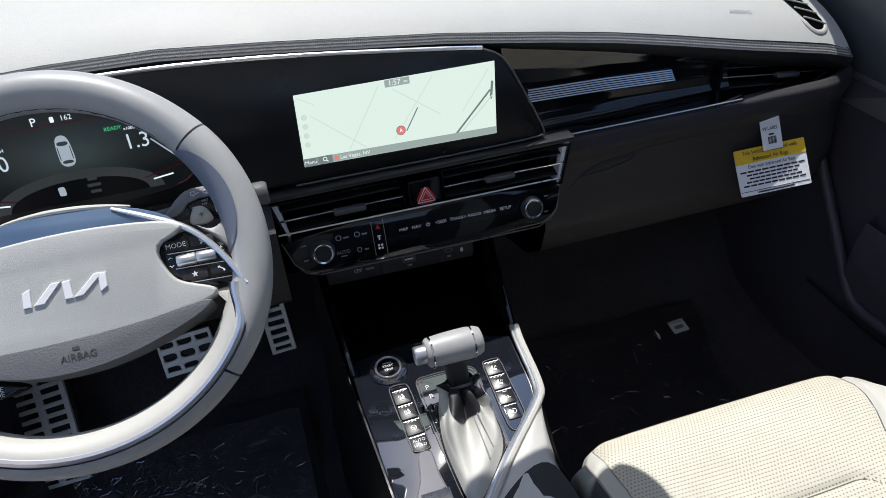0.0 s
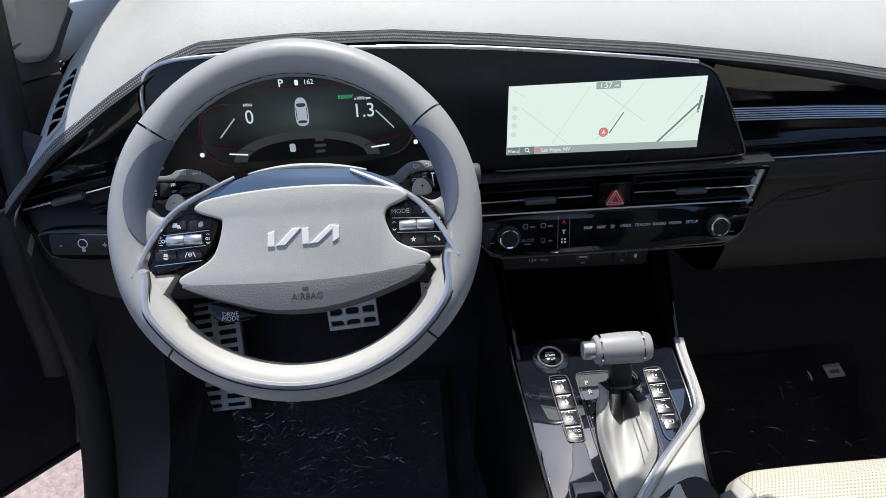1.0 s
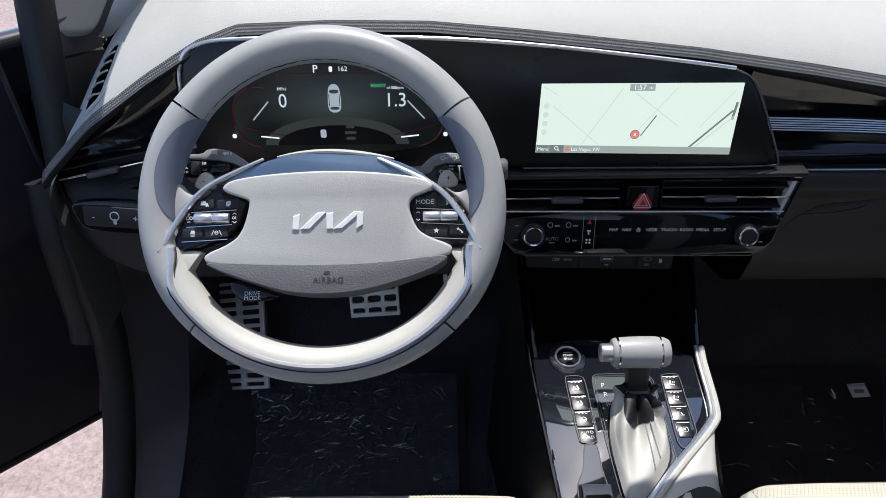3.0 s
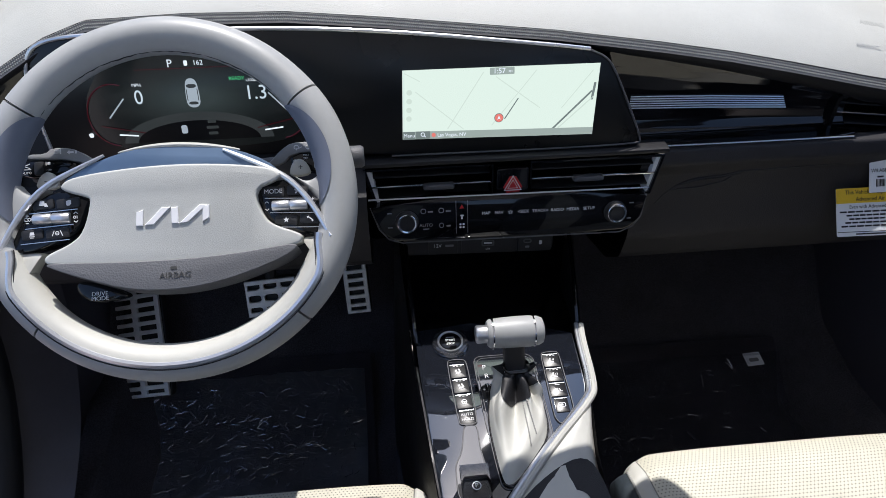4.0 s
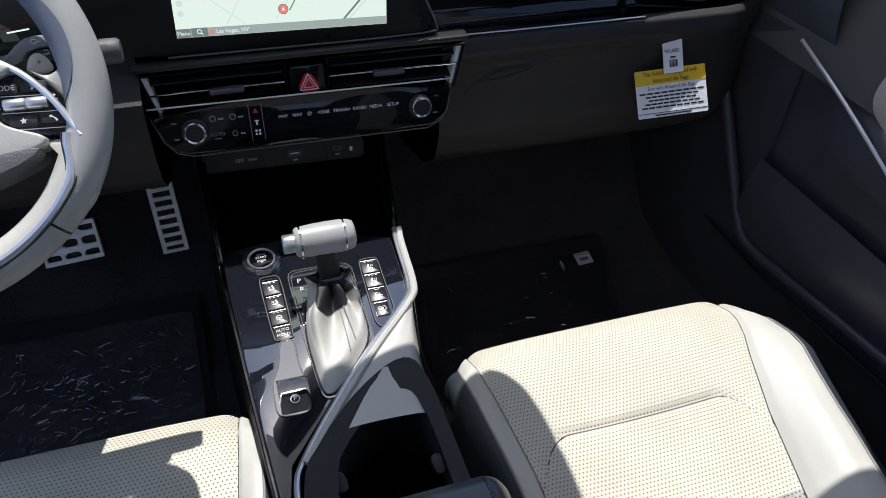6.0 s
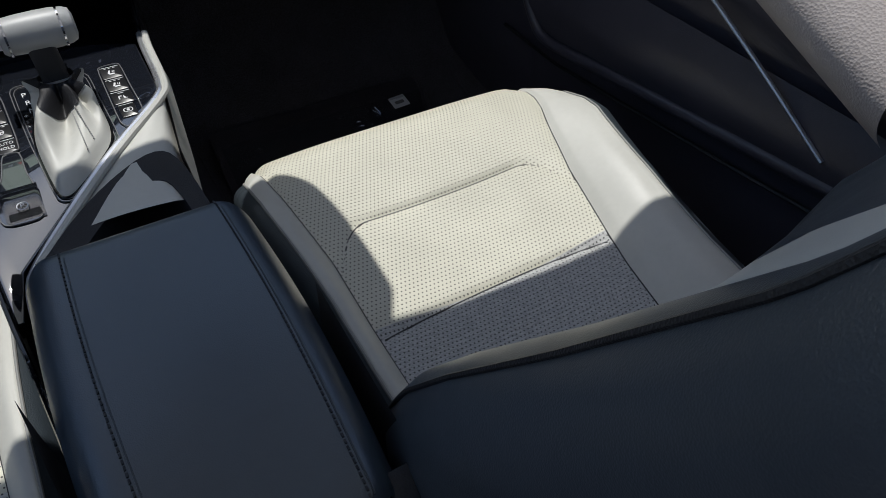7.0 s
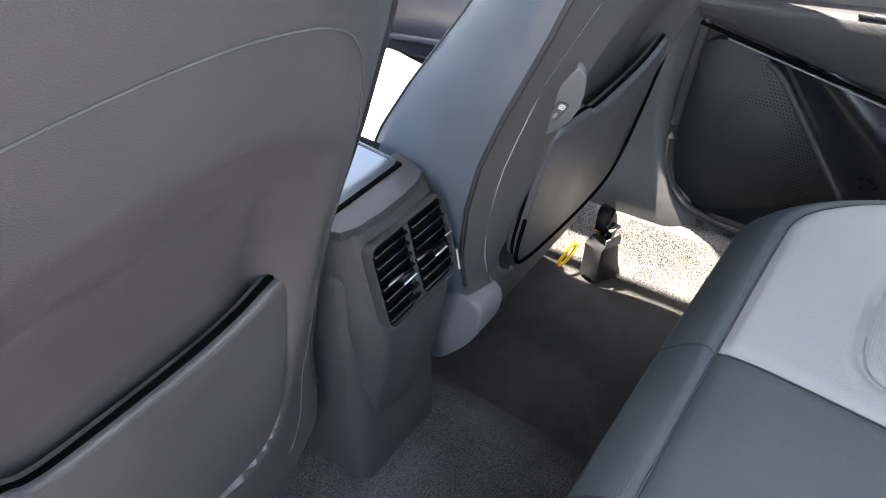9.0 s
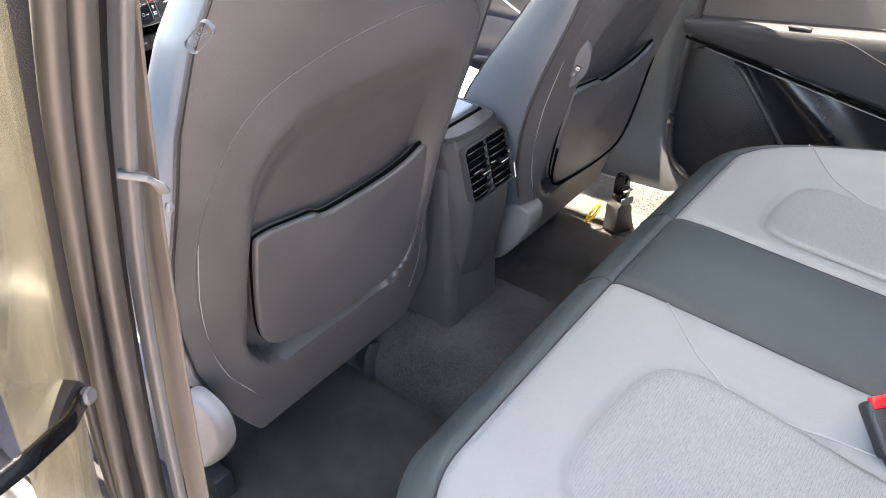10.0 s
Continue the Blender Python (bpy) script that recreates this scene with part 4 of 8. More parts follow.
words("rev_word", "1.3", 0.0235, on(-0.306, 0.791), "lit_num", cluster, stretch=0.95)
words("unit_word", "x1000rpm", 0.0048, on(-0.306, 0.806), "lit_white", cluster)
words("ready_word", "READY", 0.0058, on(-0.326, 0.8085), "lit_green", cluster)
part("car_symbol", plate(chaikin([(-0.0075, -0.017), (0.0075, -0.017), (0.008, 0.0), (0.006, 0.017), (-0.006, 0.017), (-0.008, 0.0)], 2), 0.0003), "lit_car", cluster, "pale blue car symbol", on(-0.379, 0.794))
part("car_glass", plate(chaikin([(-0.0056, -0.0135), (0.0056, -0.0135), (0.0048, -0.0100), (-0.0048, -0.0100)], 1), 0.0003), "lit_dim", cluster, "", on(-0.379, 0.794, 0.0028))
part("car_glass", plate(chaikin([(-0.0050, 0.0060), (0.0050, 0.0060), (0.0058, 0.0105), (-0.0058, 0.0105)], 1), 0.0003), "lit_dim", cluster, "", on(-0.379, 0.794, 0.0028))
for s in (-1, 1):
    part("car_glass", bar_bm(0.0008, 0.014, 0, 0, 0), "lit_dim", cluster, "", on(-0.379 + s * 0.0062, 0.792, 0.0028))
hill = [on_panel(-0.379 + 0.088 * math.cos(a), 0.738 + 0.034 * math.sin(a)) for a in lin(0, math.pi, 20)]
part("hill", plate(hill, 0.0003), "lit_dim", cluster, "", MP @ Matrix.Translation((0, 0, 0.002)))
inner_hill = [on_panel(-0.379 + 0.072 * math.cos(a), 0.738 + 0.024 * math.sin(a)) for a in lin(0, math.pi, 20)]
part("hill", plate(inner_hill, 0.0003), "matte", cluster, "", MP @ Matrix.Translation((0, 0, 0.0024)))
part("page_symbol", bar_bm(0.007, 0.010, 0, 0, 0), "lit_car", cluster, "", on(-0.395, 0.752, 0.003))
for i, w in enumerate((0.010, 0.014, 0.011)):
    part("trip_bar", bar_bm(w, 0.0035, 0, 0, 0), "lit_dim", cluster, "", on(-0.362, 0.760 - 0.007 * i, 0.003))
for s in (-1, 1):
    part("needle", bar_bm(0.030, 0.0016, 0, 0, 0, s * -48), "lit_car", cluster, "", on(-0.375 + s * 0.093, 0.780, 0.0026))
    arc = [on_panel(-0.375 + s * (0.095 + 0.032 * math.cos(a)), 0.772 + 0.036 * math.sin(a)) for a in lin(-1.5, 1.9, 18)]
    part("gauge_arc", tube([(x, y, 0) for x, y in arc], 0.0008, 4), "lit_red", cluster, "", MP @ Matrix.Translation((0, 0, 0.0026)))
    part("level_bar", bar_bm(0.022, 0.0016, 0, 0, 0, s * 6), "lit_white", cluster, "", on(-0.375 + s * 0.085, 0.748, 0.003))
    part("level_symbol", bar_bm(0.005, 0.005, 0, 0, 0), "lit_white", cluster, "", on(-0.375 + s * 0.128, 0.750, 0.003))
    part("red_sweep", bar_bm(0.05, 0.001, 0, 0, 0, s * 12), "lit_red", cluster, "", on(-0.375 + s * 0.09, 0.755, 0.003))

# ---- centre vents, hazard switch, climate panel ----
def centre_vent(x0, x1, label):
    v = thing("air_vent", ((x0 + x1) / 2, 1.06, 0.662), label, "air vent", "dashboard air vents")
    w = abs(x1 - x0)
    s = 1 if x1 > 0 else -1
    cx = (x0 + x1) / 2
    m = basis((cx, 1.062, 0.664), (1, 0, -0.004), (0, 0.15, 1))
    a = s * w / 2
    quad = [(-a, -0.029), (a - s * 0.014, -0.029), (a, 0.025), (-a, 0.025)]
    inn = [(-a + s * 0.002, -0.0265), (a - s * 0.017, -0.0265), (a - s * 0.004, 0.0225), (-a + s * 0.002, 0.0225)]
    part("frame", ring_plate(quad, inn, 0.035), "piano_clean", v, "", m)
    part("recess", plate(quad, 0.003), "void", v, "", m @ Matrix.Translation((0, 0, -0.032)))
    for i in range(2):
        part("blade", rbox(w - 0.016, 0.002, 0.022, 0.0007, 1), "hard", v, "", m @ pose(-s * 0.004, -0.014 + 0.028 * i, -0.016, 14))
    part("chrome_bar", rbox(w - 0.012, 0.0026, 0.011, 0.0008), "bright", v, "satin chrome bar", m @ pose(-s * 0.003, 0.0005, -0.007, 4))
    part("tab", rbox(0.040, 0.0075, 0.012, 0.0025), "grey_plastic", v, "", m @ pose(-s * 0.012, -0.001, 0.0))
    part("chrome_corner", plate([(a - s * 0.020, -0.027), (a - s * 0.0165, -0.027), (a - s * 0.003, 0.022), (a - s * 0.010, 0.022)], 0.02), "silver", v, "vent end piece, its sky reflection painted near-white", m @ Matrix.Translation((0, 0, -0.004)))
    return v


centre_vent(-0.022, -0.188, "wide centre air vent with satin chrome bar beside the hazard switch")
centre_vent(0.026, 0.203, "wide centre air vent with satin chrome bar and polished end")
part("vent_ledge", rbox(0.396, 0.026, 0.007, 0.003), "hard", dash, "", Matrix.Translation((0.008, 1.072, 0.6975)))
haz = thing("hazard_switch", (0.002, 1.057, 0.662), "black hazard warning switch with red triangle", "switch")
mh = basis((0.002, 1.055, 0.661), (1, 0, 0), (0, 0.15, 1))
part("key", plate(rrect(0.042, 0.048, 0.004), 0.02, 0.0015), "piano_clean", haz, "", mh)
tri = [(-0.0165, -0.0085), (0.0165, -0.0085), (0, 0.0205)]
part("triangle", plate(chaikin(tri, 1), 0.001), "red", haz, "red warning triangle", mh @ Matrix.Translation((0, 0, 0.0012)))
for k in (0.72, 0.42):
    big = [(x * k, (y - 0.0012) * k + 0.0012) for x, y in tri]
    small = [(x * k * 0.84, (y - 0.0012) * k * 0.84 + 0.0012) for x, y in tri]
    part("triangle_line", ring_plate(big, small, 0.0004), "white", haz, "", mh @ Matrix.Translation((0, 0, 0.0018)))

clim = thing("climate_panel", (0, 1.035, 0.62), "glossy black climate and media touch panel with two knobs", "control panel")
MC = basis((0, 1.0375, 0.6275), (1, 0, -0.012), (0, 0.28, 1))
co = [(-0.186, 0.0275), (0.182, 0.0275), (0.172, -0.010), (0.162, -0.022), (0.145, -0.0295), (-0.143, -0.0295), (-0.160, -0.024), (-0.172, -0.010)]
part("face", plate(chaikin(co, 1), 0.03, 0.002), "piano", clim, "", MC)
part("bright_line", tube([MC @ Vector(p) for p in ((-0.184, 0.0285, -0.001), (0.0, 0.0287, 0), (0.180, 0.0285, -0.001))], 0.0011, 6), "chrome", clim)
low = [MC @ Vector((x, y, -0.001)) for x, y in ((0.178, 0.02), (0.172, -0.011), (0.162, -0.0235), (0.145, -0.031), (-0.143, -0.031), (-0.160, -0.0255), (-0.172, -0.011), (-0.182, 0.018))]
part("edge_line", tube(low, 0.0009, 6), "grey_plastic", clim)
for x in (-0.1365, 0.1365):
    k = MC @ Matrix.Translation((x, -0.002, 0))
    knob = part("knob", lathe([(0.0150, 0.0), (0.0150, 0.002), (0.0132, 0.003), (0.0132, 0.0085), (0.0122, 0.0098), (0.0098, 0.0098), (0.0092, 0.0086), (0, 0.0084)]), "hard", clim, "", k)
    part("ring", lathe([(0.0124, 0.0090), (0.0124, 0.0100), (0.0117, 0.0106), (0.0100, 0.0103), (0.0100, 0.0092)]), "bright", knob, "bright chrome ring", k)
for x, body in ((-0.0342, "MAP"), (-0.0173, "NAV"), (0.0146, "<SEEK"), (0.0369, "TRACK>"), (0.0592, "RADIO"), (0.0796, "MEDIA")):
    words("key_word", body, 0.0056, MC @ Matrix.Translation((x, 0.0045, 0.0005)), "white", clim)
words("key_word", "SETUP", 0.0056, MC @ Matrix.Translation((0.1012, 0.0045, 0.0005)), "white", clim)
star = [(0.0034 * (1 if i % 2 == 0 else 0.45) * math.sin(math.pi * i / 5), 0.0034 * (1 if i % 2 == 0 else 0.45) * math.cos(math.pi * i / 5)) for i in range(10)]
part("star", ring_plate(star, [(x * 0.66, y * 0.66) for x, y in star], 0.0003), "white", clim, "", MC @ Matrix.Translation((-0.0024, 0.0045, 0.0008)))
for x, y, w in ((-0.112, 0.011, 0.012), (-0.089, 0.011, 0.012), (-0.089, -0.009, 0.010)):
    part("symbol", join(moved(ring_plate(rrect(w * 0.6, 0.007, 0.003, 3), rrect(w * 0.42, 0.0052, 0.0022, 3), 0.0003), pose(-0.003, 0, 0.0008)), bar_bm(w * 0.55, 0.002, 0.006, -0.001, 0.0008)), "grey_print", clim, "", MC @ Matrix.Translation((x, y, 0)))
words("key_word", "AUTO", 0.0062, MC @ Matrix.Translation((-0.112, -0.008, 0.0005)), "grey_print", clim)
part("symbol", bar_bm(0.008, 0.0012, -0.112, -0.0130, 0.0008), "grey_print", clim, "", MC)
for x in (-0.073, -0.058):
    part("divider", bar_bm(0.0006, 0.044, x, 0.001, 0.0006), "grey_print", clim, "", MC)
part("symbol", plate([(-0.003, -0.0025), (0.003, -0.0025), (0, 0.003)], 0.0003), "red", clim, "", MC @ Matrix.Translation((-0.0655, 0.015, 0.0008)))
part("symbol", join(bar_bm(0.002, 0.006, -0.0655, 0.001), bar_bm(0.005, 0.0015, -0.0655, 0.003)), "white", clim, "", MC)
part("symbol", join(*[bar_bm(0.0026, 0.0026, -0.0655 + dx, -0.011 + dy) for dx in (-0.002, 0.002) for dy in (-0.002, 0.002)]), "white", clim, "", MC)
for x, y in ((-0.158, 0.010), (-0.158, -0.009), (0.158, 0.009), (0.156, -0.012)):
    part("symbol", bar_bm(0.006, 0.0015, x, y), "grey_print", clim, "", MC)

# ---- socket strip above the cubby ----
usb = thing("socket_strip", (-0.03, 1.095, 0.545), "dark grey strip with power and charging sockets", "socket strip")
MU = basis((-0.033, 1.093, 0.5435), (1, 0, -0.03), (0, 0.25, 1))
part("strip", plate(rrect(0.214, 0.030, 0.008), 0.03, 0.003), "soft", usb, "", MU)
for x, w in ((-0.052, 0.044), (0.014, 0.082), (0.080, 0.050)):
    part("cover", plate(rrect(w - 0.002, 0.027, 0.003), 0.004, 0.0012), "hard", usb, "", MU @ Matrix.Translation((x, 0, 0.002)))
words("socket_word", "12V", 0.0072, MU @ Matrix.Translation((-0.060, 0, 0.002)), "white", usb)
part("socket_mark", bar_bm(0.012, 0.003, -0.043, 0, 0.0025), "grey_print", usb, "", MU)
part("usb_port", ring_plate(rrect(0.018, 0.0085, 0.002), rrect(0.0145, 0.006, 0.001), 0.002), "grey_plastic", usb, "", MU @ Matrix.Translation((0.012, 0.002, 0.0035)))
part("usb_slot", bar_bm(0.012, 0.0022, 0.012, 0.002, 0.0028), "white", usb, "", MU)
words("socket_word", "USB", 0.0035, MU @ Matrix.Translation((0.012, -0.007, 0.002)), "white", usb)
part("usb_port", ring_plate(rrect(0.012, 0.006, 0.003), rrect(0.009, 0.0036, 0.0018), 0.002), "grey_plastic", usb, "", MU @ Matrix.Translation((0.069, 0.003, 0.0035)))
part("socket_mark", bar_bm(0.006, 0.003, 0.069, -0.006, 0.0025), "grey_print", usb, "", MU)
part("socket_mark", bar_bm(0.004, 0.006, 0.088, 0.0, 0.0025), "white", usb, "", MU)
# cubby below
cub = thing("cubby", (-0.02, 1.06, 0.45), "deep black storage cubby under the dashboard", "storage tray")
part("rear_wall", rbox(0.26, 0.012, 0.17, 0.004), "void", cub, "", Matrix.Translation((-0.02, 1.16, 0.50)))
part("tray", rbox(0.24, 0.19, 0.012, 0.004), "piano_clean", cub, "", pose(-0.02, 1.07, 0.430, 4))
for sx, xa, xb in ((-1, -0.140, -0.150), (1, 0.090, 0.112)):
    bm = surf(lambda u, v: (xa + (xb - xa) * u, 0.965 + 0.20 * u, (0.40 + 0.0 * u) * (1 - v) + (0.468 + 0.115 * u ** 1.1) * v), lin(0, 1, 16), lin(0, 1, 6))
    bmesh.ops.solidify(bm, geom=list(bm.faces), thickness=0.012 * -sx)
    part("side_wall", bm, "hard" if sx < 0 else "soft", cub)

# ---- paper tags hanging from the dash ----
tag = thing("warning_tag", (0.521, 1.054, 0.56), "yellow and white air bag warning card hung on the dash edge", "tag")
mt = basis((0.5215, 1.0540, 0.5860), (0.092, -0.016, 0.010), (0.012, 0.036, 0.058)) @ Matrix.Diagonal((0.90, 1.06, 1, 1))
part("card", plate(rrect(0.116, 0.064, 0.002, 2), 0.0012), "tag", tag, "", mt)
part("heading", plate(rrect(0.116, 0.020, 0.001, 2), 0.0004), "tag_yellow", tag, "yellow heading", mt @ Matrix.Translation((0, 0.022, 0.0006)))
words("tag_word", "This Vehicle is Equipped with", 0.0078, mt @ Matrix.Translation((0, 0.0262, 0.0008)), "ink", tag, stretch=0.98)
words("tag_word", "Advanced Air Bags", 0.0078, mt @ Matrix.Translation((0, 0.0170, 0.0008)), "ink", tag)
words("tag_word", "Even with Advanced Air Bags", 0.0066, mt @ Matrix.Translation((0, 0.0070, 0.0004)), "ink", tag)
for i in range(5):
    w = (0.108, 0.088, 0.080, 0.092, 0.104)[i]
    for j in range(9):
        part("tag_line", bar_bm(w / 9 * 0.86, 0.0022, (j - 4) * w / 9, 0.0005 - i * 0.0048), "ink", tag, "", mt)
part("tag_line", bar_bm(0.114, 0.0008, 0, -0.0262), "ink", tag, "", mt)
part("tag_line", bar_bm(0.060, 0.0018, 0, -0.0292), "ink", tag, "", mt)
bt = thing("barcode_tag", (0.5285, 1.0785, 0.61), "white paper tag with bar code hung on the dash edge", "tag")
mb = basis((0.524, 1.0755, 0.6326), (0.085, -0.024, -0.006), (0.19, 0.42, 0.89)) @ pose(0, 0, 0, 0, 0, 12) @ Matrix.Diagonal((0.80, 0.95, 1, 1))
part("card", plate(rrect(0.036, 0.052, 0.001, 2), 0.0008), "tag", bt, "", mb)
words("tag_word", "W/LABEL", 0.0078, mb @ Matrix.Translation((-0.001, 0.006, 0.0004)), "ink", bt, stretch=0.92)
part("code_line", bar_bm(0.010, 0.0025, 0, -0.003), "ink", bt, "", mb)
part("bar_code", join(*[bar_bm(0.0008 + 0.0009 * (i % 3 == 0), 0.011, -0.006 + i * 0.0019, -0.012) for i in range(8)]), "ink", bt, "", mb)

# ---- steering wheel ----
MW = basis((-0.370, 0.888, 0.770), (1, 0, 0), (0, 0.629, 0.777))
wheel = thing("steering_wheel", (-0.37, 0.888, 0.77), "light grey leather steering wheel with chrome inlay and black button pads", "steering wheel")
RR, RT = 0.1625, 0.0180


def rim_arc(a0, a1, n, r=RT, closed=False):
    bm = bmesh.new()
    def fn(u, v):
        a = radians(v)
        b = 2 * math.pi * u
        flat = 0.006 * max(0.0, -math.sin(a)) ** 3
        # grips swell near a quarter to three
        grip = 1.0 + 0.07 * math.exp(-((abs(math.cos(a)) - 0.9) / 0.12) ** 2)
        rad = RR - flat + r * grip * 1.0 * math.cos(b)
        return (rad * math.cos(a), rad * math.sin(a), r * grip * 1.15 * math.sin(b))
    return surf(fn, [i / 20 for i in range(20)], lin(a0, a1, n), loop_u=True, caps=not closed)


part("rim_top", rim_arc(36, 144, 48), "rim", wheel, "smooth grey leather upper rim", MW)
part("rim_grip", rim_arc(-43.5, 35.3, 36), "rim", wheel, "", MW)
part("rim_grip", rim_arc(144.7, 223.5, 36), "rim", wheel, "", MW)
# thin cover over the inner grip that carries its shade as colour
def thumb(a0, a1):
    def fn(u, v):
        a = radians(v)
        k = math.sin(math.pi * (v - a0) / (a1 - a0)) ** 0.4
        b = math.pi + (u - 0.5) * 2.3 * k + 0.38 * k
        r = RT * 1.075
        return ((RR + r * math.cos(b)) * math.cos(a), (RR + r * math.cos(b)) * math.sin(a), r * 1.15 * math.sin(b))
    return surf(fn, lin(0, 1, 14), lin(a0 + 0.2, a1 - 0.2, 30))


def mirror_x(bm):
    bm.transform(Matrix.Diagonal((-1, 1, 1, 1)))
    bmesh.ops.reverse_faces(bm, faces=bm.faces)
    return bm


part("grip_shade", moved(thumb(-6, 37), Matrix.Diagonal((1, 1, -1, 1))), "thumb", wheel, "inner grip with sky-lit shade put into its blue-grey", MW)
part("grip_shade", mirror_x(moved(thumb(-6, 37), Matrix.Diagonal((1, 1, -1, 1)))), "thumb", wheel, "inner grip with sky-lit shade put into its blue-grey", MW)
part("rim_bottom", rim_arc(224.2, 315.8, 40), "rim", wheel, "grey leather lower rim", MW)


def rim_shell(a0, a1, b0, b1, grow, n=72):
    """A thin cover that lies over part of the rim's section."""
    def fn(u, v):
        tip = smooth(15, 0, min(v - a0, a1 - v))
        lo = b0 + 48 * tip if b0 < 120 else b0
        a, b = radians(v), radians(lo + (b1 - lo) * u)
        flat = 0.006 * max(0.0, -math.sin(a)) ** 3
        grip = 1.0 + 0.07 * math.exp(-((abs(math.cos(a)) - 0.9) / 0.12) ** 2)
        r = RT * grip + grow
        return ((RR - flat + r * math.cos(b)) * math.cos(a), (RR - flat + r * math.cos(b)) * math.sin(a), r * 1.15 * math.sin(b))
    return surf(fn, lin(0, 1, 14), lin(a0, a1, n))


part("inner_cover", rim_shell(196, 344, 97, 196, 0.0009), "leather", wheel, "cream leather inner face of the lower rim", MW)
part("inner_back", rim_shell(196, 344, 198, 265, 0.0009), "hard", wheel, "black inner back of the lower rim", MW)
# chrome inlay along the lower half of the rim
def inlay(off, z, r):
    pts = []
    for a in lin(196, 344, 72):
        k = radians(a)
        tip = smooth(15, 0, min(a - 196, 344 - a))
        rad = RR - 0.006 * max(0.0, -math.sin(k)) ** 3 + off - 0.0135 * tip
        pts.append((rad * math.cos(k), rad * math.sin(k), z - 0.0035 * tip + 0.0013 * math.exp(-((abs(math.cos(k)) - 0.9) / 0.12) ** 2)))
    return tube(pts, r, 8)


part("chrome_inlay", inlay(0.0, 0.0196, 0.0038), "chrome", wheel, "satin chrome inlay round the lower rim", MW)
part("groove", inlay(0.0044, 0.0201, 0.0006), "hard", wheel, "", MW)
part("groove", inlay(-0.0044, 0.0205, 0.0006), "hard", wheel, "", MW)
# stitched seam inside the upper rim
seam_pts = []
for i, a in enumerate(lin(-8, 188, 130)):
    pucker = 0.0003 * math.sin(i * 1.9) + 0.0007 * noise.noise(Vector((i * 0.21, 0.3, 0)))
    seam_pts.append(((RR - RT * 0.95 + pucker) * math.cos(radians(a)), (RR - RT * 0.95 + pucker) * math.sin(radians(a)), 0.0055 + pucker))
part("rim_seam", tube(seam_pts, 0.0007, 6), "dark_thread", wheel, "puckered seam inside the rim", MW)


def px(x, y):
    return ((x - 485) * 0.000556, (366 - y) * 0.000556)


def dome(pts, depth, height, rings=6, m=None):
    """A cushion-like shape: an outline that bulges towards its middle."""
    bm = bmesh.new()
    cx = sum(p[0] for p in pts) / len(pts)
    cy = sum(p[1] for p in pts) / len(pts)
    loops = [[bm.verts.new((x, y, -depth)) for x, y in pts]]
    for i in range(rings + 1):
        k = i / rings
        s = 1 - 0.9 * (1 - math.cos(k * math.pi / 2)) if i else 1.0
        h = height * math.sin(k * math.pi / 2) ** 0.5
        loops.append([bm.verts.new((cx + (x - cx) * s, cy + (y - cy) * s, h)) for x, y in pts])
    n = len(pts)
    for a, b in zip(loops, loops[1:]):
        for i in range(n):
            j = (i + 1) % n
            bm.faces.new((a[i], a[j], b[j], b[i]))
    bm.faces.new(loops[-1])
    return bm


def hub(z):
    """Hub part z above the rim's plane, shifted and shrunk to the camera's view."""
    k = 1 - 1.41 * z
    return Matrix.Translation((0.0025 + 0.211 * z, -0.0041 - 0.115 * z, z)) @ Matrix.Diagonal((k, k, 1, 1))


cover = [px(*p) for p in ((297, 322), (318, 308), (400, 298), (490, 294), (580, 298), (655, 308), (676, 322), (668, 332), (626, 347), (642, 398), (664, 414), (704, 428), (709, 438), (700, 449), (600, 463), (490, 468), (380, 466), (275, 461), (265, 450), (272, 440), (310, 425), (334, 405), (349, 350), (341, 344), (303, 332))]
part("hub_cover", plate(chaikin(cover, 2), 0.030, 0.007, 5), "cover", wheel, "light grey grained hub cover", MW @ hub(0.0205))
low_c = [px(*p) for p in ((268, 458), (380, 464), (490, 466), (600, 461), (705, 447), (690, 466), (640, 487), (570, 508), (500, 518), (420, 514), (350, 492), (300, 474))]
part("hub_lower", plate(chaikin(low_c, 2), 0.035, 0.006, 4), "lower_cover", wheel, "lower hub with its shade put into a darker grey", MW @ hub(0.010) @ pose(0, 0, 0, -8) @ Matrix.Translation((0, 0, 0.006)))
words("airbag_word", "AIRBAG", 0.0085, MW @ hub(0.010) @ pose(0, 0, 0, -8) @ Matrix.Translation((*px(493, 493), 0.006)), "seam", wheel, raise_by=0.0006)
part("airbag_mark", bar_bm(0.006, 0.003, 0, 0), "seam", wheel, "", MW @ hub(0.010) @ pose(0, 0, 0, -8) @ Matrix.Translation((*px(490, 480), 0.006)))
crown = [px(*p) for p in ((300, 318), (330, 298), (370, 280), (420, 266), (485, 260), (550, 265), (605, 276), (650, 296), (676, 318), (655, 310), (580, 300), (490, 296), (400, 300), (318, 310))]
part("hub_crown", plate(chaikin(crown, 1), 0.03, 0.003), "band", wheel, "metallic upper hub band with the sky's blue put into its colour", MW @ hub(0.013))
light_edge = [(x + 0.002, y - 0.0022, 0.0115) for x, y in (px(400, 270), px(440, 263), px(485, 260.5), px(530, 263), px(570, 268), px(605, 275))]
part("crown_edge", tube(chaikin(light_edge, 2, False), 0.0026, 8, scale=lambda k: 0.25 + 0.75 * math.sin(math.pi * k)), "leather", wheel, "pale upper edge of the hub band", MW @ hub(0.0))
